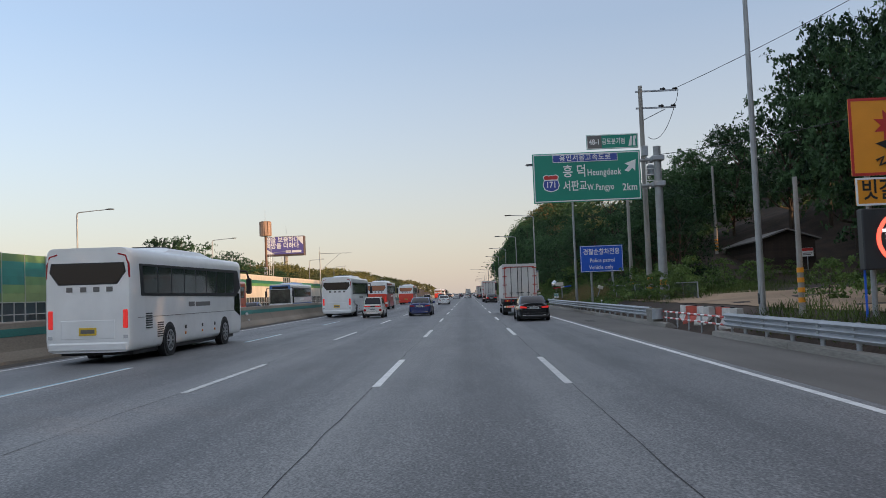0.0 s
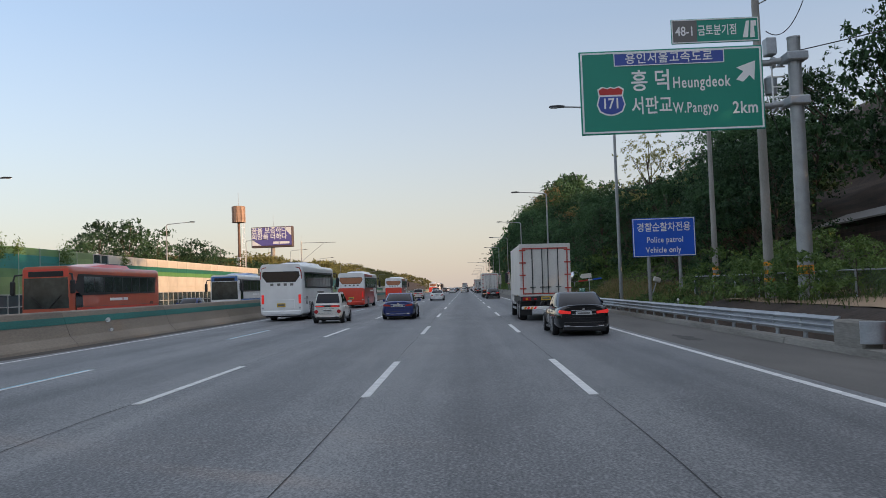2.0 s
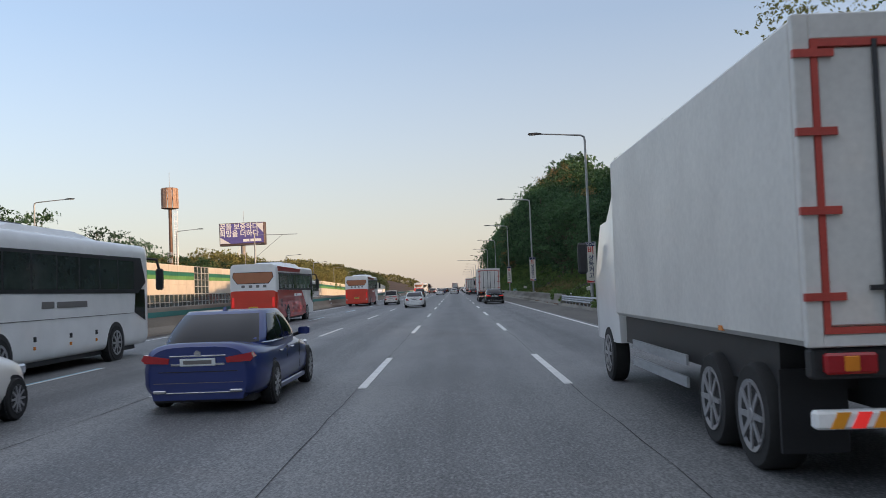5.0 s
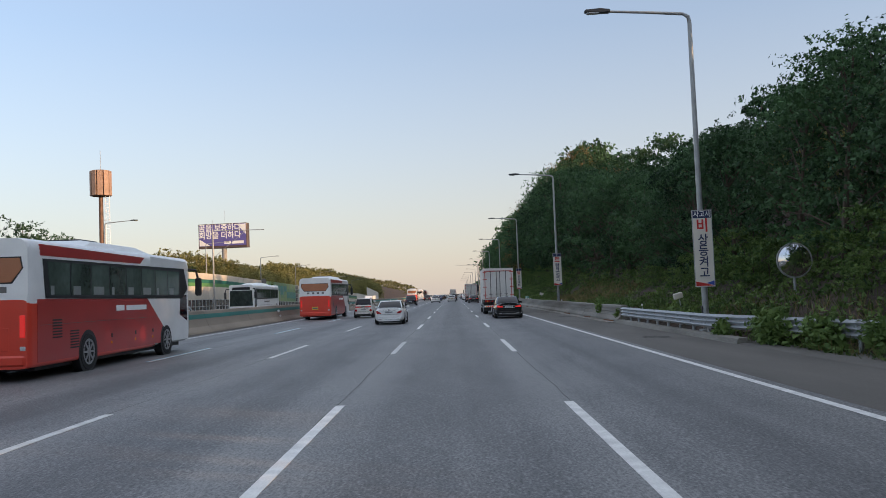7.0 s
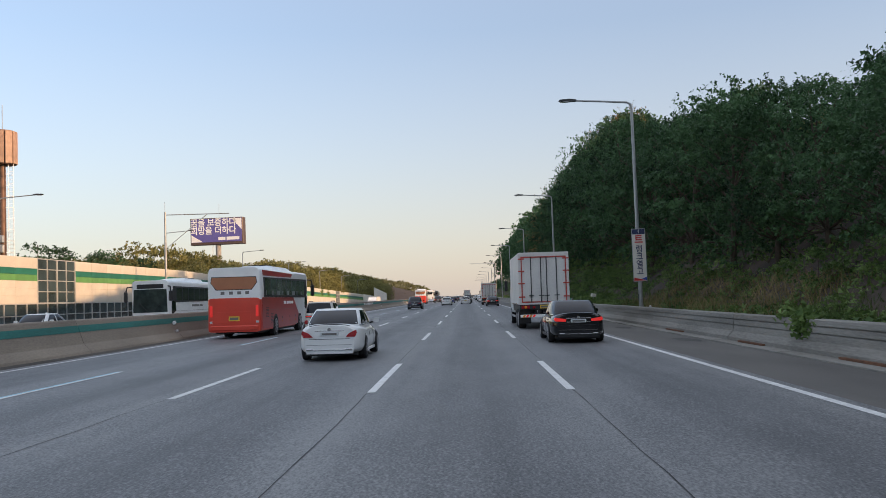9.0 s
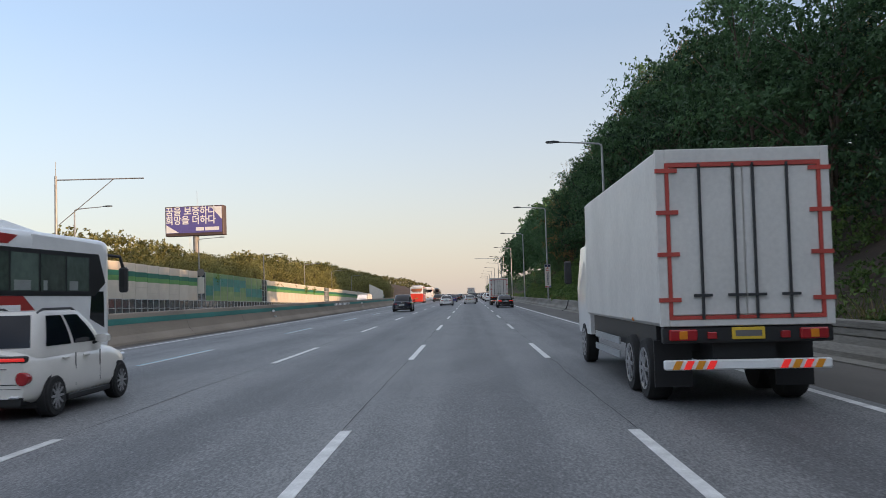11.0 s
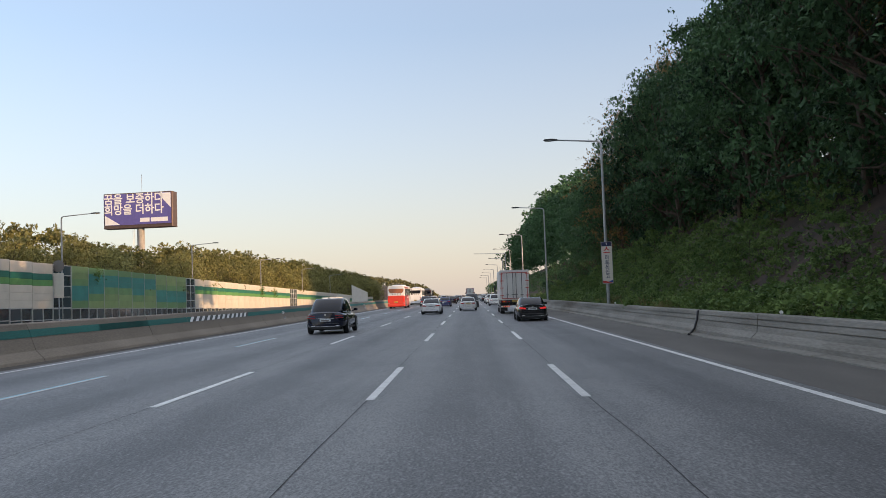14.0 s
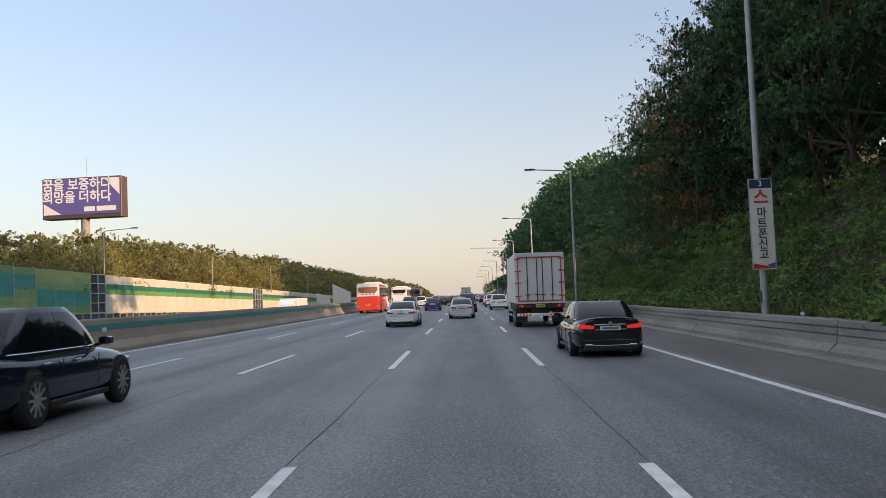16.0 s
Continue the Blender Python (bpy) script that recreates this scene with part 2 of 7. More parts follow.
M_TAIL_ON = mat("lit red tail lamp", (0.80, 0.035, 0.03), 0.25, var=0.05, bump=0, emit=0.22)
M_AMBER = mat("amber lamp", (0.75, 0.24, 0.02), 0.25, var=0.05, bump=0)
M_HEAD = mat("clear lamp", (0.7, 0.72, 0.74), 0.12, 0.3, var=0.05, bump=0, coat=0.5)
M_PLATE_W = mat("white plate", (0.66, 0.68, 0.68), 0.5, var=0.05, bump=0)
M_PLATE_Y = mat("yellow plate", (0.72, 0.48, 0.04), 0.5, var=0.05, bump=0)


# ---- building blocks ----
def zr(x):
    """The road falls one in a hundred to the right."""
    return -0.01 * x


class Mesh:
    """Vertices and faces of one part."""

    def __init__(self):
        self.v, self.f = [], []

    def add(self, verts, faces):
        n = len(self.v)
        self.v += [tuple(p) for p in verts]
        self.f += [tuple(i + n for i in f) for f in faces]
        return self

    def box(self, x0, y0, z0, x1, y1, z1, b=0.0):
        b = min(b, (x1 - x0) / 2.1, (y1 - y0) / 2.1, (z1 - z0) / 2.1)
        if b <= 0:
            v = [(x, y, z) for x in (x0, x1) for y in (y0, y1) for z in (z0, z1)]
            return self.add(v, [(0, 1, 3, 2), (4, 6, 7, 5), (0, 4, 5, 1), (2, 3, 7, 6), (0, 2, 6, 4), (1, 5, 7, 3)])
        c = [(x0, x1), (y0, y1), (z0, z1)]
        v, idx = [], {}
        for i in (0, 1):
            for j in (0, 1):
                for k in (0, 1):
                    s = (i, j, k)
                    for a in range(3):  # lies on the face across axis a
                        p = [c[d][s[d]] + (0 if d == a else (b if s[d] == 0 else -b)) for d in range(3)]
                        idx[s, a] = len(v)
                        v.append(p)
        f = []
        for a in range(3):
            o = [d for d in range(3) if d != a]
            for side in (0, 1):
                q = []
                for u, w in ((0, 0), (1, 0), (1, 1), (0, 1)):
                    s = [0, 0, 0]
                    s[a], s[o[0]], s[o[1]] = side, u, w
                    q.append(idx[tuple(s), a])
                f.append(q if (side == 1) ^ (a == 1) else q[::-1])
            for u in (0, 1):
                for w in (0, 1):
                    s0, s1 = [0, 0, 0], [0, 0, 0]
                    s0[o[0]] = s1[o[0]] = u
                    s0[o[1]] = s1[o[1]] = w
                    s0[a], s1[a] = 0, 1
                    f.append([idx[tuple(s0), o[0]], idx[tuple(s1), o[0]], idx[tuple(s1), o[1]], idx[tuple(s0), o[1]]])
        for s in ((i, j, k) for i in (0, 1) for j in (0, 1) for k in (0, 1)):
            f.append([idx[s, 0], idx[s, 1], idx[s, 2]])
        return self.add(v, f)

    def cyl(self, p0, p1, r0, r1=None, n=12):
        r1 = r0 if r1 is None else r1
        a, b = Vector(p0), Vector(p1)
        d = (b - a).normalized()
        u = d.orthogonal().normalized()
        w = d.cross(u)
        v = []
        for p, r in ((a, r0), (b, r1)):
            v += [p + (u * math.cos(2 * math.pi * i / n) + w * math.sin(2 * math.pi * i / n)) * r for i in range(n)]
        f = [(i, (i + 1) % n, n + (i + 1) % n, n + i) for i in range(n)] + [tuple(range(n))[::-1], tuple(range(n, 2 * n))]
        return self.add(v, f)

    def tube(self, pts, r, n=8):
        pts = [Vector(p) for p in pts]
        rings = []
        for i, p in enumerate(pts):
            d = (pts[min(i + 1, len(pts) - 1)] - pts[max(i - 1, 0)]).normalized()
            u = d.cross(Vector((0.13, 0.31, 0.94))).normalized()
            w = d.cross(u)
            k = r if not isinstance(r, (list, tuple)) else r[i]
            rings.append([p + (u * math.cos(2 * math.pi * j / n) + w * math.sin(2 * math.pi * j / n)) * k for j in range(n)])
        return self.loft(rings)

    def loft(self, rings, cap=True):
        n = len(rings[0])
        v = [p for r in rings for p in r]
        f = [(k * n + i, k * n + (i + 1) % n, (k + 1) * n + (i + 1) % n, (k + 1) * n + i) for k in range(len(rings) - 1) for i in range(n)]
        if cap:
            f += [tuple(range(n))[::-1], tuple(range((len(rings) - 1) * n, len(rings) * n))]
        return self.add(v, f)

    def prism(self, poly, axis, c0, c1):
        """A polygon of pairs, drawn out along an axis from c0 to c1."""
        def at(p, c):
            q = [p[0], p[1]]
            q.insert("xyz".index(axis), c)
            return q
        n = len(poly)
        return self.add([at(p, c0) for p in poly] + [at(p, c1) for p in poly],
                        [(i, (i + 1) % n, n + (i + 1) % n, n + i) for i in range(n)] + [tuple(range(n))[::-1], tuple(range(n, 2 * n))])

    def lathe(self, prof, axis, centre, n=24):
        """Pairs of (along the axis, radius), turned round it."""
        rings = []
        for a, r in prof:
            ring = []
            for i in range(n):
                q = [r * math.cos(2 * math.pi * i / n), r * math.sin(2 * math.pi * i / n)]
                q.insert("xyz".index(axis), a)
                ring.append([q[d] + centre[d] for d in range(3)])
            rings.append(ring)
        return self.loft(rings)

    def sheet(self, grid):
        """A surface through rows of points."""
        n = len(grid[0])
        return self.add([p for r in grid for p in r], [(k * n + i, k * n + i + 1, (k + 1) * n + i + 1, (k + 1) * n + i) for k in range(len(grid) - 1) for i in range(n - 1)])

    def data(self, name, material, smooth=0.0):
        me = bpy.data.meshes.new(name)
        me.from_pydata(self.v, [], self.f)
        bm = bmesh.new()
        bm.from_mesh(me)
        bmesh.ops.recalc_face_normals(bm, faces=bm.faces)
        bm.to_mesh(me)
        bm.free()
        me.materials.append(material)
        if smooth:
            me.shade_smooth()
            me.set_sharp_from_angle(angle=radians(smooth))
        return me


def part(name, mesh, material, parent=None, label="", smooth=0.0, m=None):
    """One mesh object, under a thing or a part where a parent is given."""
    me = mesh.data(name, material, smooth) if isinstance(mesh, Mesh) else mesh
    ob = new(name, me)
    ob.parent = parent
    if m is not None:
        ob.matrix_basis = m
    return tagged(ob, label)


def thing(name, label, category, m=None, group="", kind=""):
    ob = new(name)
    ob.empty_display_size = 0.2
    if m is not None:
        ob.matrix_basis = m
    return tagged(ob, label, category, group, kind)


def solid(name, mesh, material, label, category, group="", kind="", smooth=0.0, m=None):
    return tagged(part(name, mesh, material, None, label, smooth, m), label, category, group, kind)


def write(name, text, size, material, parent, m, squeeze=1.0, bold=0.0, align="CENTER", depth=0.004, spacing=1.0):
    """Letters in Blender's own font, standing in the x-z plane and facing -y, as one mesh under a thing."""
    cu = bpy.data.curves.new("text", "FONT")
    cu.body, cu.size, cu.align_x, cu.align_y, cu.offset, cu.extrude = text, size, align, "CENTER", bold * size, depth
    cu.space_character, cu.resolution_u = spacing, 3
    tmp = bpy.data.objects.new("text", cu)
    scene.collection.objects.link(tmp)
    me = bpy.data.meshes.new_from_object(tmp.evaluated_get(bpy.context.evaluated_depsgraph_get()))
    bpy.data.objects.remove(tmp)
    me.transform(Matrix.Rotation(radians(90), 4, "X") @ Matrix.Diagonal((squeeze, 1, 1, 1)))
    me.materials.clear()
    me.materials.append(material)
    ob = new(name, me)
    ob.parent, ob.matrix_basis = parent, m
    return ob


def smooth_at(pts, y):
    """A soft curve through pairs."""
    if y <= pts[0][0]:
        return pts[0][1]
    for (a, p), (b, q) in zip(pts, pts[1:]):
        if y <= b:
            t = (y - a) / (b - a)
            t = t * t * (3 - 2 * t)
            return p + (q - p) * t
    return pts[-1][1]


def lin(pts, y):
    return float(np.interp(y, [p[0] for p in pts], [p[1] for p in pts]))


rng = random.Random(7)


# ---- ground ----
def hill(y):
    """How steeply the wooded bank beside the road rises along the way."""
    # behind the start an unseen hill is added, to block the low sun
    return lin([(-200, 0.6), (-60, 0.5), (-15, 0.05), (60, 0.05), (78, 0.30), (95, 0.50), (118, 0.50), (140, 0.52), (165, 0.85), (180, 0.9), (200, 0.95), (250, 0.95), (275, 0.5), (290, 0.1), (362, 0.1), (390, 0.6), (430, 0.8), (620, 0.7), (700, 0.1)], y)


def crest(y):
    return lin([(-200, 26), (-40, 22), (60, 20), (95, 14), (125, 11), (145, 12), (170, 18), (240, 18), (275, 9), (290, 2.5), (362, 3), (430, 17), (620, 18), (700, 4)], y)


def land(x, y):
    """The height of the ground."""
    if x > 8.9:
        d = max(0.0, x - lin([(91, 8.9), (96, 10.2), (100, 10.3), (111, 8.9)], y))  # a paved nook opens beside the shoulder
        foot = 0.62 + 0.25 * min(1.0, d / 2.0)
        if y < 126:
            foot -= lin([(88, 0.45), (93, 0.80), (108, 0.80), (113, 0.45)], y) * max(0.0, 1 - d / 1.2)
        rise = hill(y) * max(0.0, x - 10.6)
        back = lin([(-300, 0.6), (60, 0.6), (100, 0.25), (700, 0.0)], y) * max(0.0, x - 31)
        top = crest(y)
        # unseen ridge, added to keep the low sun off the nearer sound wall
        shade_ridge = 17 * smooth_at([(0, 0), (33, 0), (47, 1), (62, 1), (95, 0)], min(x, 95)) * lin([(70, 0), (100, 1), (212, 1), (236, 0)], y)
        z = rise + back
        z = top * (1 - math.exp(-z / top)) if z > 0 else 0.0
        if x > 60:
            z *= max(0.25, 1 - (x - 60) / 260)
        # second unseen ridge, added to shade the wooded hill ahead
        far_shade_ridge = 32 * smooth_at([(0, 0), (46, 0), (58, 1), (72, 1), (100, 0)], min(x, 100)) * lin([(352, 0), (368, 1), (600, 1), (640, 0)], y)
        return foot + z + max(0.0, shade_ridge - 0.6 * z, far_shade_ridge - 0.6 * z) + 0.25 * noise.noise((x * 0.25, y * 0.25, 0)) * min(1, max(0, (x - 10) / 3))
    if x > -42.5:
        return zr(x) - 0.06
    d = -42.5 - x
    z = 0.3 - 0.0155 * max(0, min(y, 430) - 232)
    z += smooth_at([(0, 0), (12, 0.5), (120, 5.0), (420, 26), (900, 30)], d) * lin([(0, 0.4), (150, 0.6), (330, 1.0), (600, 1.2), (1200, 1.3)], y)
    return z + 0.6 * noise.noise((x * 0.02, y * 0.02, 3))


def spread(*runs):
    out = []
    for a, b, s in runs:
        out += list(np.arange(a, b, s))
    return out + [runs[-1][1]]


gx = spread((-2600, -600, 250), (-600, -120, 30), (-120, -46, 6), (-46, -42.4, 1.8), (-42.4, 8.9, 17), (8.9, 14, 0.7), (14, 36, 1.6), (36, 70, 4), (70, 250, 25), (250, 2600, 300))
gy = spread((-400, -40, 40), (-40, 0, 8), (0, 300, 2.5), (300, 460, 8), (460, 1000, 40), (1000, 4800, 400))
g = Mesh().sheet([[(x, y, land(x, y)) for x in gx] for y in gy])
ground = solid("ground", g, M_SOIL, "brown soil and leaf litter of the wooded bank and verge", "ground", kind="structure", smooth=60)

# the bare lot and track beside the guardrail
lot = Mesh().sheet([[(x + (0.9 * noise.noise((x, y * 0.3, 5)) if x > 10.6 else 0), y, land(x, y) + 0.03 + 0.03 * noise.noise((x * 0.8, y * 0.8, 2))) for x in np.linspace(10.4, lin([(20, 22), (45, 19), (54, 12.5)], y), 14)] for y in np.arange(14, 56, 1.0)])
solid("dirt_track", lot, M_DIRT, "bare sandy dirt track beside the guardrail", "dirt track", kind="structure", smooth=60)

# ---- road ----
Y0, Y1 = -60.0, 900.0
ys = spread((Y0, 300, 15), (300, Y1, 60))
road = solid("road", Mesh().sheet([[(x, y, zr(x)) for x in (-13.6, -9, -5.4, -1.8, 1.8, 5.7)] for y in ys]), M_ROAD, "worn grey asphalt expressway with white lane lines", "road", kind="structure")
solid("shoulder", Mesh().sheet([[(x, y, zr(x) + (0 if x < 5.75 else -0.012)) for x in (5.7, 5.76, 8.5)] for y in ys]), M_SHOULDER, "brownish worn asphalt hard shoulder", "shoulder", kind="structure")
solid("road_opposite", Mesh().sheet([[(x, y, 0.13 - 0.0155 * max(0, min(y, 430) - 232)) for x in (-40.9, -30, -15.9)] for y in ys]), M_ROAD, "grey asphalt of the opposite carriageway", "road", kind="structure")


def strip(x, w, y0, y1, mate, name, wob=0.0, parent=None, label="", lift=0.004):
    n = max(2, int((y1 - y0) / (1.2 if wob else 30)))
    rows = []
    for i in range(n + 1):
        y = y0 + (y1 - y0) * i / n
        o = wob * noise.noise((y * 0.21, x, 1)) + wob * 0.6 * noise.noise((y * 0.9, x, 4))
        ww = w * (1 + (0.8 * noise.noise((y * 0.7, x, 9)) if wob else 0))
        rows.append([(x + o - ww / 2, y, zr(x + o) + lift), (x + o + ww / 2, y, zr(x + o) + lift)])
    return part(name, Mesh().sheet(rows), mate, parent, label)


strip(5.4, 0.16, Y0, Y1, M_WHITE, "edge_line", parent=road, label="solid white edge line", lift=0.006)
strip(-12.5, 0.15, Y0, Y1, M_WHITE, "edge_line", parent=road, label="solid white edge line", lift=0.006)
for jx in (-5.45, -1.86, 1.84):
    strip(jx, 0.013, Y0, 420, M_TAR, "joint", 0.05, road, "dark sealed joint between two lanes", 0.005)

M_SCAR = mat("worn dark asphalt", (0.085, 0.080, 0.074), 0.85, var=0.3, scale=2, fine=40, bump=0.4)
# tar patches and scars on the shoulder and lanes
for px, py, pw, pl in ((7.2, 112, 0.9, 1.6), (7.5, 139, 0.8, 2.2), (7.0, 90.5, 1.1, 1.2), (7.3, 150, 0.7, 2.6), (6.6, 47, 0.5, 3.0)):
    c = [(px + pw / 2 * math.cos(a) * (1 + 0.9 * noise.noise((px, a * 1.7, 0))), py + pl / 2 * math.sin(a) * (1 + 0.9 * noise.noise((py, a * 1.7, 2)))) for a in np.linspace(0, 2 * math.pi, 22)[:-1]]
    part("patch", Mesh().add([(a, b, zr(a) - 0.004) for a, b in c], [tuple(range(len(c)))]), M_SCAR, road, "darker worn patch")

DASH0, DASH, STEP = 34.05 - 18.145 * 3, 6.5, 18.145


def dash_mesh(w, mate, name):
    return Mesh().box(-w / 2, 0, -0.02, w / 2, DASH, 0.006).data(name, mate)


white_dash, blue_dash = dash_mesh(0.15, M_WHITE, "dash"), dash_mesh(0.09, M_BLUE, "blue_dash")
thin_dash = dash_mesh(0.06, M_WHITE, "dash")
for k in range(40):
    y = DASH0 + STEP * k
    for x in (-5.4, -1.8, 1.8):
        part("dash", white_dash, M_WHITE, road, m=pose(x, y + (0.25 if x == -1.8 else 0), zr(x)))
    part("blue_dash", blue_dash, M_BLUE, road, m=pose(-9.03, y, zr(-9)), label="pale blue bus lane dash")
    part("dash", thin_dash, M_WHITE, road, m=pose(-8.95, y, zr(-9)))

# ---- median barrier ----
BAR_Y = (-60, 700)
prof = [(-13.60, 0.0), (-13.64, 0.10), (-13.90, 0.36), (-14.20, 1.20), (-14.25, 1.24), (-14.75, 1.24), (-14.80, 1.20), (-15.1, 0.36), (-15.36, 0.10), (-15.4, 0.0)]
FACE = (14.20 - 13.90) / (1.20 - 0.36)


def face_x(z, proud=0.0):
    """The barrier's face at a height over the road."""
    return -13.90 - FACE * (z - 0.49) + proud


median = thing("median_barrier", "brown-grey concrete median barrier with a painted green band", "barrier", kind="structure")
seg = Mesh().prism([(x, z + 0.13) for x, z in prof], "y", 0, 9.97).data("segment", M_CONC)
band = Mesh().prism([(face_x(z, d), z) for z, d in ((0.92, 0.012), (1.16, 0.012), (1.16, -0.03), (0.92, -0.03))], "y", 0, 9.97).data("green_band", M_BAND)
for i in range(76):
    y = BAR_Y[0] + 10 * i
    part("segment", seg, M_CONC, median, m=pose(0, y, 0))
    if y != 230:
        part("green_band", band, M_BAND, median, m=pose(0, y - (4.9 if y == 220 else 0), 0), label="green painted band")
# black and white stripes where the band breaks off
part("stripe_base", Mesh().add([(face_x(z, 0.014), a, z) for a, z in ((225.1, 0.92), (240.0, 0.92), (240.0, 1.16), (225.1, 1.16))], [(0, 1, 2, 3)]), M_BAND, median, "green ground of the striped band")
for i in range(12):
    y = 225.3 + i * 0.92
    for dy, mate in ((0.0, M_SIGN_W), (0.46, M_BLACK)):
        poly = [(y + dy, 0.92), (y + dy + 0.45, 0.92), (y + dy + 0.97, 1.16), (y + dy + 0.52, 1.16)]
        part("stripe", Mesh().add([(face_x(z, 0.020), a, z) for a, z in poly], [(0, 1, 2, 3)]), mate, median)
for i in range(9):
    y = 5.0 + 48.2 * i
    for z, r in ((0.95, 0.10), (0.57, 0.07)):
        o = thing("delineator", "round white reflector on a short bracket on the barrier", "reflector", pose(face_x(z), y, z), "barrier reflectors")
        part("reflector", Mesh().lathe([(-0.01, 0.0), (-0.01, r * 0.9), (0.02, r * 0.85), (0.03, 0.0)], "y", (0.14, 0, 0), 14), M_SIGN_W, o)
        part("rim", Mesh().lathe([(0.0, r * 0.85), (-0.014, r * 0.9), (-0.014, r), (0.03, r), (0.03, r * 0.85)], "y", (0.14, 0, 0), 14), M_GALV, o)
        part("bracket", Mesh().box(-0.02, -0.012, -0.03, 0.15, 0.012, 0.0), M_GALV, o)
# a darker strip with an uneven edge along the foot of the barrier
M_FOOT_STRIP = mat("dark foot strip", (0.085, 0.072, 0.060), 0.9, var=0.3, scale=0.8, fine=30, bump=0.4, stretch=(1, 0.15, 1))
edge = [(y, 0.22 * noise.noise((y * 0.11, 4, 0)) + 0.10 * noise.noise((y * 0.6, 8, 0))) for y in np.arange(-60, 420, 2.0)]
part("inner_shoulder", Mesh().sheet([[(x, y, zr(x) + 0.005) for x in (-13.62, -12.95 + d)] for y, d in edge]), M_FOOT_STRIP, road, "darker strip along the foot of the barrier")

# ---- right kerb, guardrail and low wall ----
for i in range(24):
    y = -40 + 7 * i
    if 29 < y + 3 < 38 or 95 < y + 3 < 110:
        continue
    kerb = Mesh()
    d = 0.06 * noise.noise((y, 3, 1))
    kerb.prism([(8.40 + d, -0.12), (8.44 + d, 0.06), (8.50 + d, 0.08), (8.75, 0.08), (8.95, -0.12)], "y", y, y + 6.96)
    tagged(part("kerb", kerb, M_CONC_OLD, None, "", 0), "worn concrete kerb beneath the guardrail", "kerb", kind="structure")


def rail_profile():
    """Three waves of rolled steel, 0.5 m high."""
    p = []
    for i in range(25):
        t = i / 24
        p.append((-0.045 * math.sin(t * 3 * 2 * math.pi - math.pi / 2) - 0.02, 0.34 + 0.46 * t))
    return p + [(a + 0.012, b) for a, b in p[::-1]]


def guardrail(y0, y1, x0=8.62, turn=0.0):
    n = round((y1 - y0) / 4)
    s = (y1 - y0) / n
    o = thing("guardrail", "galvanised three-wave steel guardrail on steel posts along the shoulder", "guardrail", pose(x0, y0, zr(8.62), 0, 0, turn), "roadside guardrails")
    beam = Mesh().prism(rail_profile(), "y", 0, s + 0.08).data("beam", M_GALV, 40)
    post = Mesh().cyl((0.12, 0, -0.25), (0.12, 0, 0.80), 0.06, n=10).data("post", M_GALV, 40)
    block = Mesh().box(-0.02, -0.07, 0.42, 0.10, 0.07, 0.72, 0.01).data("spacer", M_GALV)
    for i in range(n):
        part("beam", beam, M_GALV, o, m=pose(0.004 * (i % 2), i * s, 0))
        for k in (0, 1):
            part("post", post, M_GALV, o, m=pose(0, (i + k / 2) * s + 0.3, 0))
            part("spacer", block, M_GALV, o, m=pose(0, (i + k / 2) * s + 0.3, 0))
    return o


guardrail(-30, 29.0)
guardrail(41.0, 92.5)
guardrail(100.4, 110.6, 10.05, 8.0)
guardrail(110.5, 125.1)
nook = Mesh().sheet([[(x, y, zr(x) + (-0.008 if k == 0 else 0.02 + 0.015 * noise.noise((x, y * 0.7, 6)))) for k, x in enumerate(np.linspace(8.45, max(8.6, lin([(91, 8.7), (96, 10.3), (100, 10.4), (111, 8.7)], y) + 0.3 * noise.noise((y * 0.6, 2, 2))), 9))] for y in np.arange(92.5, 112, 1.0)])
solid("paved_nook", nook, M_SHOULDER, "cracked asphalt nook where the guardrail steps back", "pavement", kind="structure")
e = thing("guardrail_end", "grey concrete end block with a rounded steel end shoe", "end block", pose(8.66, 39.4, zr(8.6) - 0.03))
part("block", Mesh().box(-0.22, 0, -0.1, 0.22, 1.5, 0.78, 0.05), M_CONC_OLD, e)
part("end_shoe", Mesh().lathe([(0.3, 0.26), (0.78, 0.26)], "z", (0, 0.0, 0), 18), M_GALV, e, smooth=40)

# red and white striped pipe rails over the gap, with plastic water barriers behind
o = thing("pipe_rail", "two red and white striped pipe rails across the gap", "pipe rail", pose(8.9, 29.0, zr(8.9)))
for z in (0.35, 0.62):
    for i in range(21):
        part("pipe", Mesh().cyl((0, i * 0.5, z), (0, i * 0.5 + 0.5, z), 0.035, n=8), M_SIGN_W if i % 2 else M_SIGN_R, o)
for i in range(6):
    part("post", Mesh().cyl((0.03, 0.3 + i * 1.9, -0.2), (0.03, 0.3 + i * 1.9, 0.68), 0.04, n=8), M_GALV, o)
M_WB_R = mat("orange red plastic", (0.52, 0.06, 0.025), 0.55, var=0.25, scale=2)
M_WB_W = mat("dirty white plastic", (0.62, 0.60, 0.56), 0.55, var=0.25, scale=2)
for i, (y, red, tilt) in enumerate(((30.0, 0, 4), (31.9, 1, -5), (33.5, 0, 3), (35.2, 1, 8), (36.9, 0, -4))):
    o = thing("water_barrier", ("orange-red" if red else "dirty white") + " plastic water-filled barrier behind the pipe rail", "water barrier", pose(9.45 + 0.1 * (i % 2), y, -0.05, 0, 0, tilt), "water barriers")
    b = Mesh().prism([(-0.27, 0), (-0.27, 0.18), (-0.13, 0.45), (-0.11, 0.86), (0.11, 0.86), (0.13, 0.45), (0.27, 0.18), (0.27, 0)], "y", 0, 1.45)
    part("body", b, M_WB_R if red else M_WB_W, o)
    part("cap", Mesh().cyl((0, 0.7, 0.86), (0, 0.7, 0.90), 0.08), M_BLACK, o)

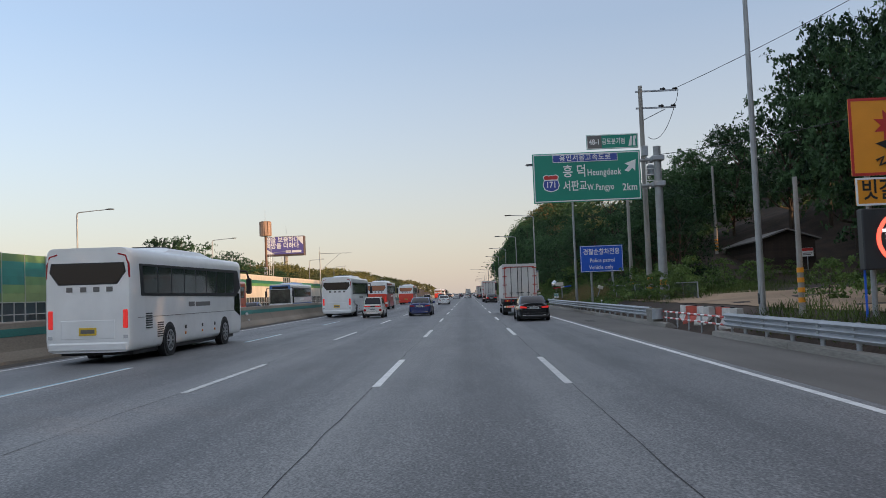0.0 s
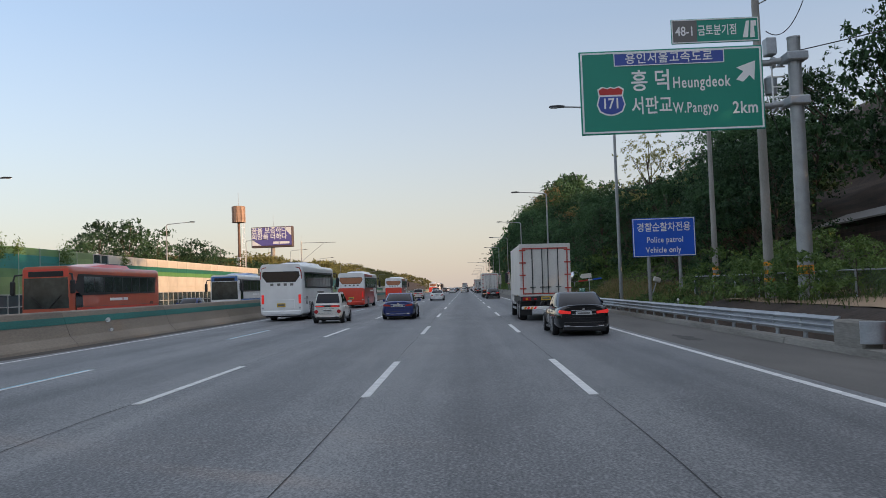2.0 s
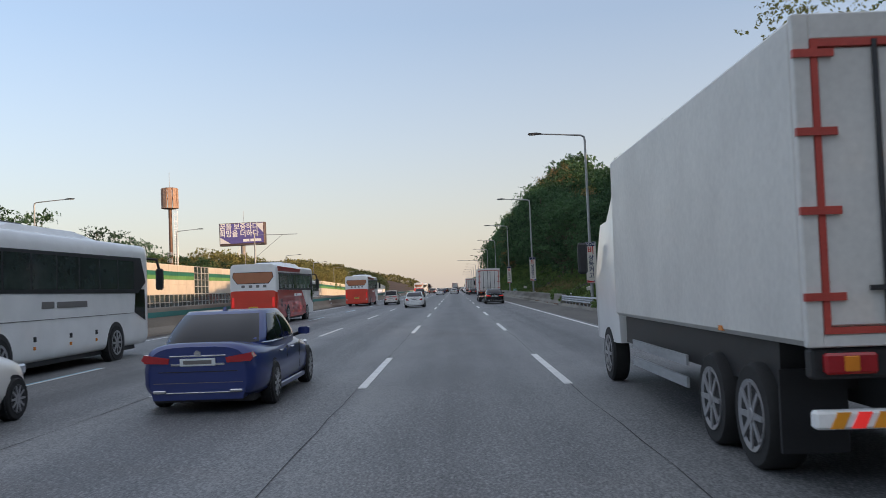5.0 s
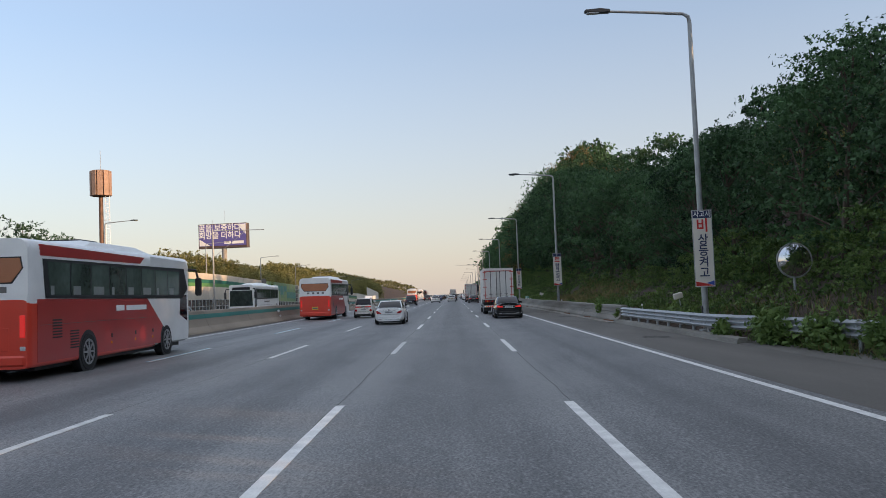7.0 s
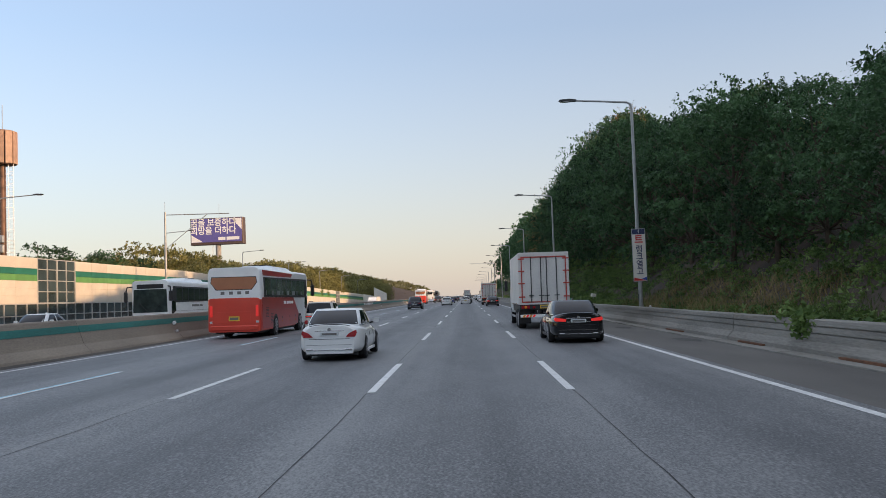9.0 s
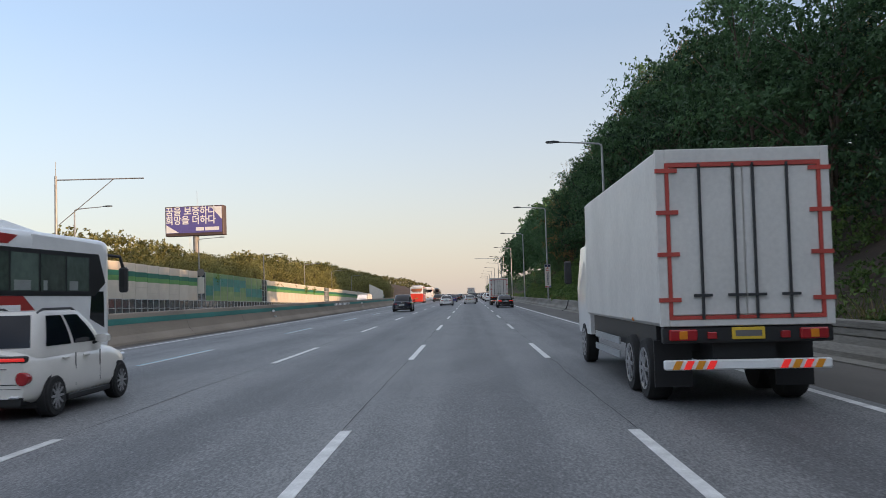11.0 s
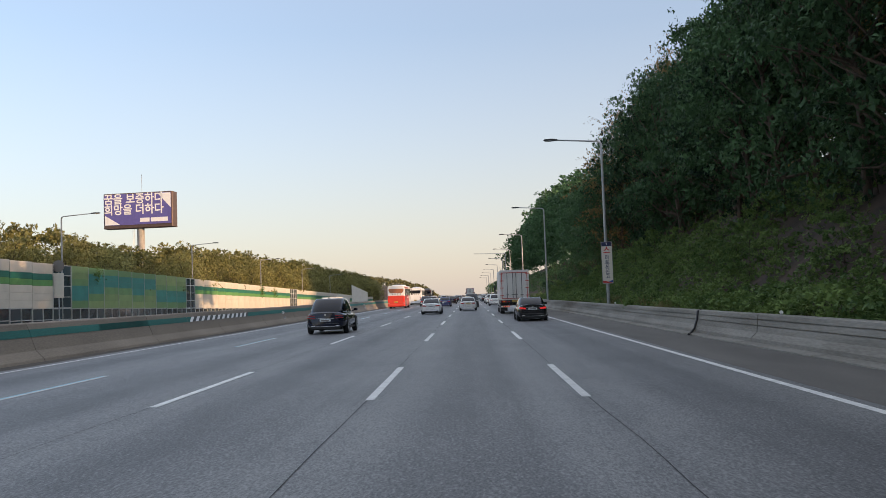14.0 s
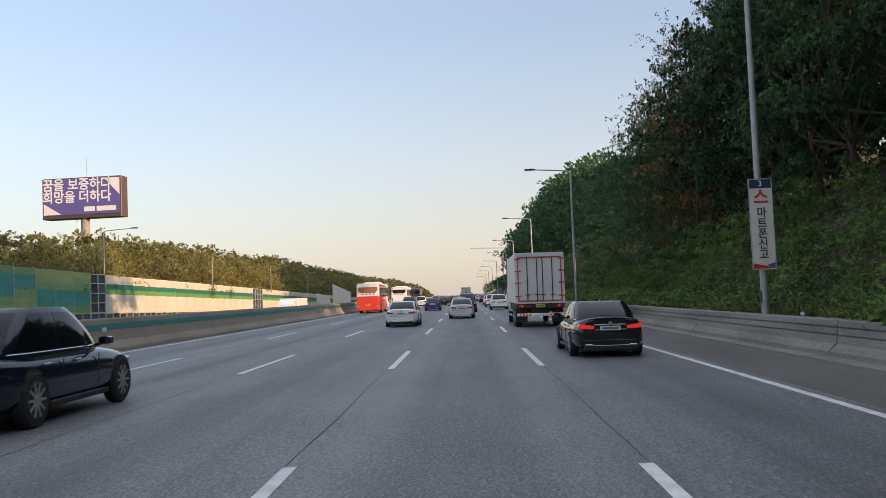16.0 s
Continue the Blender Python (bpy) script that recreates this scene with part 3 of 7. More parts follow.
# the low concrete wall further on
wprof = [(8.42, -0.15), (8.44, 0.08), (8.62, 0.25), (8.65, 0.43), (8.70, 0.432), (8.70, 0.462), (8.652, 0.464), (8.665, 0.61), (8.715, 0.612), (8.715, 0.642), (8.668, 0.644), (8.68, 0.78), (8.72, 0.80), (9.0, 0.80), (9.05, -0.15)]
wall_r = thing("low_wall", "weathered grey concrete roadside wall with two grooves", "wall", kind="structure")
wseg = Mesh().prism(wprof, "y", 0, 11.96).data("segment", M_CONC_OLD)
for i in range(32):
    y = 125.5 + 12 * i
    part("segment", wseg, M_CONC_OLD, wall_r, m=pose(0.03 * noise.noise((y, 0, 0)), y, 0.015 * noise.noise((y, 2, 0))))
gut = Mesh().prism([(8.05, -0.09), (8.05, -0.055), (8.12, -0.045), (8.46, -0.03), (8.46, -0.12)], "y", 0, 5.9).data("gutter", M_CONC_OLD)
M_RUST = mat("rust stain", (0.16, 0.07, 0.035), 0.9, var=0.35, scale=2)
for i in range(30):
    part("gutter", gut, M_CONC_OLD, wall_r, "old concrete gutter strip", m=pose(0.04 * noise.noise((i, 1, 0)), 126 + 6 * i, 0))
for y, l in ((134, 2.2), (143, 2.8), (126.5, 2.5), (178, 1.4)):
    part("rust_strip", Mesh().box(8.34, y, -0.05, 8.44, y + l, 0.02), M_RUST, wall_r, "rusty edge strip")
o = solid("cable_stub", Mesh().tube([(8.78, 216.2, 0.80), (8.62, 216.15, 0.74), (8.55, 216.0, 0.45), (8.40, 215.9, 0.1), (8.20, 215.7, -0.04), (7.95, 215.0, -0.05)], 0.045), M_BLACK, "black cable hanging over the low wall", "cable", smooth=60)

# ---- street lamps ----
LAMPS = [28.0, 70.5, 111.8, 153.6, 195.6, 239.0, 282.5, 325.5, 368, 411, 454, 497, 540, 583, 626]


def street_lamp(x, y, z0, top, reach, side, label, group):
    """A tapered pole with a slightly rising arm and a flat lamp head."""
    o = thing("street_lamp", label, "street lamp", pose(x, y, z0, 0, 0, 0 if side < 0 else 180), group)
    h = top - z0
    part("pole", Mesh().tube([(0, 0, -0.6), (0, 0, h * 0.5), (0, 0, h - 0.35), (-0.03, 0, h - 0.12), (-0.22, 0, h), (-reach * 0.5, 0, h + 0.10), (-reach, 0, h + 0.2)], [0.115, 0.095, 0.075, 0.072, 0.06, 0.05, 0.045], 10), M_POLE, o, smooth=50)
    hd = Mesh().prism([(-reach - 0.85, h + 0.235), (-reach - 0.8, h + 0.27), (-reach - 0.3, h + 0.30), (-reach + 0.05, h + 0.25), (-reach + 0.05, h + 0.17), (-reach - 0.3, h + 0.16), (-reach - 0.82, h + 0.2)], "y", -0.14, 0.14)
    part("lamp_head", hd, M_DARKMETAL, o)
    part("lens", Mesh().box(-reach - 0.78, -0.11, h + 0.135, -reach - 0.34, 0.11, h + 0.165, 0.01), M_HEAD, o)
    part("base_plate", Mesh().box(-0.2, -0.2, -0.04, 0.2, 0.2, 0.03, 0.01), M_GALV, o)
    part("hatch", Mesh().box(-0.13, -0.05, 0.5, -0.09, 0.05, 0.85, 0.01), M_DARKMETAL, o)
    return o


for i, y in enumerate(LAMPS):
    x = 9.55 if i == 0 else 8.95
    street_lamp(x, y, land(x, y), 11.45 - (0.004 * max(0, y - 300)) + (0.45 if y == 70.5 else 0), 2.9, -1, "grey steel street lamp behind the roadside barrier", "roadside street lamps")
for y in (92, 141.5, 186, 229, 271, 313, 356, 399, 442):
    dz = -0.0135 * max(0, y - 225)
    street_lamp(-42.6, y, 0.2 + dz, 12.2 + dz, 3.3, 1, "grey steel street lamp beside the sound wall", "sound wall street lamps")
o = thing("gantry_pole", "steel pole with a long bracket arm rising behind the sound wall", "sign pole", pose(-37.0, 213.5, 0.1))
part("pole", Mesh().cyl((0, 0, 0), (0, 0, 13.3), 0.16, 0.11), M_POLE, o, smooth=50)
part("spike", Mesh().cyl((0, 0, 13.3), (0, 0, 14.6), 0.025), M_POLE, o)
part("arm", Mesh().cyl((0, 0, 12.95), (8.0, 0, 12.85), 0.06), M_POLE, o, smooth=50)
part("stay", Mesh().cyl((0, 0, 8.7), (5.3, 0, 12.9), 0.04), M_POLE, o, smooth=50)
o = thing("gantry_pole", "far steel pole with a long bracket arm", "sign pole", pose(10.6, 430, 0.6))
part("pole", Mesh().cyl((0, 0, 0), (0, 0, 13.0), 0.16, 0.11), M_POLE, o, smooth=50)
part("arm", Mesh().cyl((0, 0, 12.6), (-9.0, 0, 12.9), 0.07), M_POLE, o, smooth=50)

# ---- sound wall across the road ----
WX = -41.7
sound = thing("sound_wall", "tall cream acoustic wall with two green stripes over a glazed base", "sound wall", kind="structure")
BAY = 4.0


def sag(y):
    return -0.0152 * max(0, min(y, 520) - 232)


def grooved(z0, z1, n, name, mate, t=0.09):
    m = Mesh()
    h = (z1 - z0) / n
    for i in range(n):
        m.box(WX, 0.03, z0 + i * h + 0.012, WX + t, BAY - 0.03, z0 + (i + 1) * h - 0.012, 0.012)
    m.box(WX - 0.06, 0.0, z0, WX + t - 0.03, BAY, z1)
    return m.data(name, mate)


p_low, p_top = grooved(2.5, 4.66, 3, "lower_panel", M_BEIGE), grooved(5.86, 6.9, 1, "upper_panel", M_BEIGE)
p_gl, p_gd = grooved(4.66, 5.26, 1, "light_stripe", M_GREENL), grooved(5.26, 5.86, 1, "dark_stripe", M_GREEND)
fr = Mesh()
for z in (0.45, 1.3, 2.42):
    fr.box(WX - 0.03, 0, z, WX + 0.10, BAY, z + 0.09)
for k in (0, 1, 2):
    fr.box(WX - 0.03, k * 2.0 - (0.0 if k else 0.04) - 0.03, 0.45, WX + 0.11, k * 2.0 + 0.05 - (0.04 if k == 2 else 0), 2.5)
base_fr = fr.data("base_frame", M_FRAME)
pane = Mesh().box(WX, 0.05, 0.54, WX + 0.02, 1.98, 1.30).data("pane", M_WALLGLASS)
pane2 = Mesh().box(WX, 0.05, 1.39, WX + 0.02, 1.98, 2.42).data("pane", M_WALLGLASS)
plinth = Mesh().box(WX - 0.25, 0, -3.5, WX + 0.22, BAY, 0.45).data("plinth", M_CONC)
fr = Mesh()
for z in (2.5, 3.6, 4.7, 5.8, 6.82):
    fr.box(WX - 0.02, 0, z, WX + 0.10, BAY, z + 0.08)
for k in (0, 1, 2):
    fr.box(WX - 0.02, k * 1.96, 2.5, WX + 0.12, k * 1.96 + 0.08, 6.9)
win_fr = fr.data("window_frame", M_FRAME)
win_panes = [Mesh().box(WX, k * 1.96 + 0.08, z + 0.08, WX + 0.02, k * 1.96 + 1.96, z + 1.1).data("pane", M_WALLGLASS) for k in (0, 1) for z in (2.5, 3.6, 4.7, 5.8)]
patch_rows = [(2.5, 3.3), (3.3, 4.1), (4.1, 4.9), (4.9, 5.6), (5.6, 6.25), (6.25, 6.95)]
patch_me = {(r, k): Mesh().box(WX, 0.03, z0, WX + 0.05, BAY - 0.03, z1 - 0.004, 0.006).data("colour_pane", mm) for r, (z0, z1) in enumerate(patch_rows) for k, mm in enumerate((M_PATCH_A, M_PATCH_B, M_PATCH_C))}
mullion = Mesh().box(WX - 0.02, -0.03, 2.5, WX + 0.09, 0.03, 6.98).data("mullion", M_FRAME)
prng = random.Random(3)
y = 39.0
while y < 545:
    kind = "patch" if y < 114 or 269 < y < 305 else "window" if 114 < y < 116 or 190 < y < 198 or 305 < y < 308 or 378 < y < 384 or 266 < y < 268 else "beige"
    m = pose(0, y, sag(y))
    part("plinth", plinth, M_CONC, sound, m=m)
    part("base_frame", base_fr, M_FRAME, sound, m=m)
    for k in (0, 2):
        part("pane", pane, M_WALLGLASS, sound, m=pose(0, y + k, sag(y)))
        part("pane", pane2, M_WALLGLASS, sound, m=pose(0, y + k, sag(y)))
    if kind == "beige":
        for nm, me in (("lower_panel", p_low), ("light_stripe", p_gl), ("dark_stripe", p_gd), ("upper_panel", p_top)):
            part(nm, me, M_BEIGE, sound, m=m)
    elif kind == "window":
        part("window_frame", win_fr, M_FRAME, sound, m=m)
        for me in win_panes:
            part("pane", me, M_WALLGLASS, sound, m=m)
    else:
        part("mullion", mullion, M_FRAME, sound, m=m)
        a = prng.choice((1, 2, 3))
        teal = range(a, a + prng.choice((2, 2, 3)))
        for r in range(6):
            c = 0 if r in teal else 1 if r - 1 in teal or r + 1 in teal else 2
            part("colour_pane", patch_me[r, c], M_PATCH_A, sound, m=m)
    y += BAY


# ---- signs, poles and structures ----
def plate_outline(m, x0, z0, x1, z1, w, y=-0.012, t=0.008):
    """A thin border just in front of a panel."""
    for a in ((x0, z0, x1, z0 + w), (x0, z1 - w, x1, z1), (x0, z0 + w, x0 + w, z1 - w), (x1 - w, z0 + w, x1, z1 - w)):
        m.box(a[0], y - t, a[1], a[2], y, a[3])
    return m


def big_sign():
    o = thing("direction_sign", "large green expressway direction sign on a grey cantilever pole", "road sign", pose(0, 50, 0))
    x0, x1, z0, z1 = 4.10, 10.42, 6.80, 9.72
    part("panel", Mesh().box(x0, 0, z0, x1, 0.06, z1, 0.02), M_SIGN_G, o)
    part("border", plate_outline(Mesh(), x0 + 0.05, z0 + 0.05, x1 - 0.05, z1 - 0.05, 0.06, 0.0), M_SIGN_W, o)
    rib = Mesh()
    for x in (5.0, 6.6, 8.2, 9.8):
        rib.box(x - 0.05, 0.06, z0 + 0.1, x + 0.05, 0.16, z1 - 0.1)
    part("back_rib", rib, M_GALV, o)
    part("road_name_panel", Mesh().box(5.30, -0.016, 9.16, 9.10, 0.004, 9.62, 0.01), M_SIGN_B2, o)
    part("name_border", plate_outline(Mesh(), 5.30, 9.16, 9.10, 9.62, 0.03, -0.016), M_SIGN_W, o)
    write("road_name", "용인서울고속도로", 0.40, M_SIGN_W, o, pose(7.2, -0.024, 9.39), 0.98, 0.012, spacing=1.1)
    write("place_name", "흥 덕", 0.78, M_SIGN_W, o, pose(6.55, -0.012, 8.58), 0.85, 0.014)
    write("place_name_latin", "Heungdeok", 0.55, M_SIGN_W, o, pose(8.28, -0.012, 8.50), 0.70, 0.014, spacing=1.12)
    write("place_name", "서판교", 0.66, M_SIGN_W, o, pose(6.55, -0.012, 7.72), 0.78, 0.014)
    write("place_name_latin", "W.Pangyo", 0.52, M_SIGN_W, o, pose(8.05, -0.012, 7.62), 0.66, 0.014, spacing=1.12)
    write("distance", "2km", 0.58, M_SIGN_W, o, pose(9.75, -0.012, 7.55), 0.82, 0.018, spacing=1.1)
    cx, cz = 5.15, 7.98
    sh = lambda k: [(cx + k * a, cz + k * b) for a, b in ((-0.46, 0.40), (-0.30, 0.50), (-0.12, 0.44), (0, 0.49), (0.12, 0.44), (0.30, 0.50), (0.46, 0.40), (0.42, 0.15), (0.50, -0.15), (0.40, -0.40), (0.2, -0.50), (0, -0.54), (-0.2, -0.50), (-0.40, -0.40), (-0.50, -0.15), (-0.42, 0.15))]
    shield = part("route_shield", Mesh().prism(sh(1.0), "y", -0.012, 0.0), M_SIGN_W, o)
    part("shield_field", Mesh().prism([(a, b) for a, b in sh(0.9) if b < cz + 0.2], "y", -0.02, -0.012), M_SIGN_B2, shield)
    part("shield_cap", Mesh().prism([(a, b) for a, b in sh(0.9)][:7] + [(cx + 0.38, cz + 0.2), (cx - 0.38, cz + 0.2)], "y", -0.02, -0.012), M_SIGN_R, shield)
    write("route_number", "171", 0.50, M_SIGN_W, o, pose(cx, -0.026, cz - 0.12), 0.85, 0.02)
    c, s = 9.78, 8.80
    part("arrow", Mesh().prism([(c - 0.30, s - 0.26), (c - 0.04, s + 0.02), (c - 0.28, s + 0.16), (c + 0.38, s + 0.38), (c + 0.32, s - 0.30), (c + 0.16, s - 0.12), (c - 0.06, s - 0.34)], "y", -0.012, 0.0), M_SIGN_W, o)
    e = part("exit_panel", Mesh().box(7.33, 0, 9.86, 10.36, 0.05, 10.72, 0.015), M_SIGN_G, o, "small green exit number panel")
    part("exit_number_field", Mesh().box(7.37, -0.012, 9.90, 8.22, 0.002, 10.68), M_SIGN_GY, e)
    part("exit_border", plate_outline(Mesh(), 7.35, 9.88, 10.34, 10.70, 0.035, 0.0, 0.016), M_SIGN_W, e)
    write("exit_number", "48-1", 0.46, M_SIGN_W, e, pose(7.80, -0.018, 10.28), 0.78, 0.014)
    write("junction_name", "금토분기점", 0.40, M_SIGN_W, e, pose(8.92, -0.006, 10.28), 0.74, 0.014)
    part("fork_mark", Mesh().prism([(9.78, 10.0), (9.92, 10.58), (10.02, 10.58), (9.96, 10.0)], "y", -0.014, 0).prism([(10.04, 10.0), (10.08, 10.58), (10.26, 10.58), (10.26, 10.40), (10.18, 10.40), (10.2, 10.0)], "y", -0.014, 0), M_SIGN_W, e)
    part("pole", Mesh().cyl((11.31, -0.5, -0.1), (11.31, -0.5, 9.75), 0.27, 0.21, 20), M_POLE, o, "tall grey steel cantilever pole", 40)
    part("pole_cap", Mesh().lathe([(9.75, 0.23), (9.80, 0.22), (9.85, 0.0)], "z", (11.31, -0.5, 0), 18), M_POLE, o)
    arm = Mesh()
    for z in (7.6, 9.1):
        arm.cyl((11.31, -0.4, z), (10.7, 0.05, z), 0.11, 0.10, 12)
        arm.cyl((10.8, 0.12, z), (5.0, 0.12, z), 0.11, 0.08, 12)
    part("arm", arm, M_POLE, o, smooth=40)
    for z in (7.6, 9.1):
        part("flange", Mesh().cyl((10.75, 0.11, z), (10.85, 0.11, z), 0.2, n=14).cyl((11.0, 0.11, z), (11.12, 0.11, z), 0.17, n=14).box(10.96, -0.86, z - 0.15, 11.66, -0.12, z + 0.15, 0.04), M_GALV, o)
    lad = Mesh()
    for z in (7.9, 8.25, 8.6, 8.95):
        lad.cyl((10.75, 0.1, z), (11.2, 0.1, z), 0.03, n=6)
    part("walkway_bar", lad.cyl((10.75, 0.1, 7.7), (10.75, 0.1, 9.0), 0.03, n=6), M_SIGN_W, o)
    part("cabinet", Mesh().box(10.55, -0.1, 9.35, 10.9, 0.35, 9.95, 0.03), M_GALV, o)
    part("orange_sticker", Mesh().lathe([(1.75, 0.268), (2.05, 0.267)], "z", (11.31, -0.5, 0), 20), M_SIGN_O, o)


big_sign()


def blue_sign():
    o = thing("patrol_sign", "blue rectangular police patrol sign on two grey posts", "road sign", pose(0, 64.7, 0))
    x0, x1, z0, z1 = 8.60, 11.82, 2.92, 4.92
    part("panel", Mesh().box(x0, 0, z0, x1, 0.05, z1, 0.02), M_SIGN_B, o)
    part("border", plate_outline(Mesh(), x0 + 0.03, z0 + 0.03, x1 - 0.03, z1 - 0.03, 0.035, 0.0), M_SIGN_W, o)
    write("first_line", "경찰순찰차전용", 0.50, M_SIGN_W, o, pose(10.21, -0.008, 4.42), 0.86, 0.014)
    write("second_line", "Police patrol", 0.42, M_SIGN_W, o, pose(10.25, -0.008, 3.78), 0.80, 0.012, spacing=1.08)
    write("third_line", "Vehicle only", 0.42, M_SIGN_W, o, pose(10.15, -0.008, 3.26), 0.80, 0.012, spacing=1.08)
    for x in (9.4, 11.0):
        part("post", Mesh().cyl((x, 0.12, land(x, 64.7) - 0.3), (x, 0.12, 4.7), 0.09, n=12), M_POLE, o, smooth=40)


blue_sign()

o = thing("warning_sign", "amber slippery-road warning sign over a dark lit speed board", "road sign", pose(9.7, 21.4, 0))
part("panel", Mesh().box(0, 0, 4.25, 2.0, 0.05, 6.2, 0.02), M_SIGN_O, o, "amber warning panel with a red edge")
part("border", plate_outline(Mesh(), 0.0, 4.25, 2.0, 6.2, 0.07, 0.0), M_SIGN_R, o)
part("burst", Mesh().prism([(0.45 + 0.55 + (0.42 if i % 2 else 0.22) * math.cos(i * math.pi / 8), 5.5 + (0.42 if i % 2 else 0.22) * math.sin(i * math.pi / 8)) for i in range(16)], "y", -0.012, 0.0), M_SIGN_R, o)
part("car_mark", Mesh().prism([(0.62, 5.05), (1.5, 5.3), (1.75, 5.2), (1.7, 5.0), (1.05, 4.82)], "y", -0.02, 0.0).prism([(0.9, 5.28), (1.05, 5.52), (1.4, 5.6), (1.5, 5.36)], "y", -0.02, 0.0).tube([(0.62, -0.01, 4.62), (0.8, -0.01, 4.72), (0.7, -0.01, 4.5), (0.9, -0.01, 4.58)], 0.035, 6).tube([(1.1, -0.01, 4.66), (1.28, -0.01, 4.76), (1.2, -0.01, 4.54), (1.4, -0.01, 4.62)], 0.035, 6), M_BLACK, o)
part("lower_panel", Mesh().box(0.06, 0, 3.5, 2.06, 0.05, 4.2, 0.02), M_SIGN_O, o, "amber text panel with a white edge")
part("lower_border", plate_outline(Mesh(), 0.06, 3.5, 2.06, 4.2, 0.05, 0.0), M_SIGN_W, o)
write("text", "빗길", 0.55, M_BLACK, o, pose(0.62, -0.01, 3.86), 0.85, 0.014)
part("led_board", Mesh().box(0.10, -0.15, 1.9, 2.1, 0.15, 3.42, 0.03), M_DARKMETAL, o, "dark speed board")
M_LED_R = mat("red diodes", (0.9, 0.10, 0.06), 0.5, var=0.05, bump=0, emit=1.2)
M_LED_W = mat("pink white diodes", (0.95, 0.7, 0.8), 0.5, var=0.05, bump=0, emit=1.0)
ring = [[(1.1 + r * math.cos(a), yy, 2.66 + r * math.sin(a)) for r, yy in ((0.68, -0.155), (0.68, -0.17), (0.58, -0.17), (0.58, -0.155))] for a in np.linspace(0, 2 * math.pi, 33)]
part("speed_ring", Mesh().sheet(ring), M_LED_R, o)
part("digit_bar", Mesh().box(0.66, -0.165, 2.42, 0.74, -0.15, 2.92).box(0.58, -0.165, 2.82, 0.66, -0.15, 2.90), M_LED_W, o)
for x in (0.45, 1.7):
    part("post", Mesh().cyl((x, 0.2, -0.2), (x, 0.2, 4.6), 0.07, n=10), M_POLE, o, smooth=40)
part("blue_pipe", Mesh().cyl((0.2, 0.1, -0.2), (0.2, 0.1, 1.95), 0.03, n=8), M_SIGN_B, o)

# safety banners on the lamp poles
for y, no, head, rest, z0 in ((111.8, "사고시", "비", "상등켜고", 1.62), (153.6, "1", "트", "렁크열고", 2.1), (195.6, "2", "밖", "으로대피", 2.05), (239.0, "3", "스", "마트폰신고", 2.1)):
    o = thing("banner_sign", "narrow cream safety banner with red and dark letters on a pole", "banner", pose(8.95, y - 0.16, 0), "lamp pole banners")
    w, h = 0.35, 2.72
    part("panel", Mesh().box(-w, 0, z0, w, 0.03, z0 + h, 0.008), M_CREAM, o)
    part("frame", plate_outline(Mesh(), -w, z0, w, z0 + h, 0.02, 0.0), M_GALV, o)
    part("head_field", Mesh().box(-w + 0.03, -0.006, z0 + h - 0.29, w - 0.03, 0.001, z0 + h - 0.03), M_NAVY, o)
    write("head_text", no, 0.24, M_SIGN_W, o, pose(0, -0.012, z0 + h - 0.16), 0.9, 0.012)
    write("red_letter", head, 0.52, M_SIGN_R, o, pose(0, -0.008, z0 + h - 0.58), 0.95, 0.02)
    step = 1.55 / len(rest)
    for i, ch in enumerate(rest):
        write("letter", ch, min(0.46, step * 1.08), M_NAVY, o, pose(0, -0.008, z0 + h - 0.90 - step * (i + 0.45)), 0.95, 0.012)
    part("foot_red", Mesh().prism([(-w + 0.03, z0 + 0.04), (-w + 0.03, z0 + 0.20), (0.05, z0 + 0.12), (w - 0.03, z0 + 0.04)], "y", -0.006, 0.001), M_SIGN_R, o)
    part("foot_blue", Mesh().prism([(0.05, z0 + 0.13), (w - 0.03, z0 + 0.22), (w - 0.03, z0 + 0.05)], "y", -0.006, 0.001), M_SIGN_B2, o)
    part("clamp", Mesh().box(-0.12, 0.03, z0 + 0.3, 0.12, 0.2, z0 + 0.36).box(-0.12, 0.03, z0 + h - 0.4, 0.12, 0.2, z0 + h - 0.34), M_GALV, o)

# round traffic mirror
o = thing("traffic_mirror", "round convex traffic mirror on a thin post behind the guardrail", "mirror", pose(11.3, 109.6, 0))
M_MIRROR = mat("mirror steel", (0.85, 0.85, 0.85), 0.04, 1.0, var=0.02, bump=0)
part("mirror", Mesh().lathe([(-0.12 * (1 - (r / 0.56) ** 2), r) for r in (0.0, 0.12, 0.24, 0.36, 0.47, 0.56)], "y", (0, 0, 2.38), 32), M_MIRROR, o, smooth=80)
part("rim", Mesh().lathe([(-0.01, 0.56), (-0.01, 0.585), (0.05, 0.585), (0.05, 0.0)], "y", (0, 0, 2.38), 32), M_POLE, o, smooth=40)
part("post", Mesh().cyl((0, 0.09, 0.3), (0, 0.09, 2.7), 0.045, n=10), M_POLE, o, smooth=40)

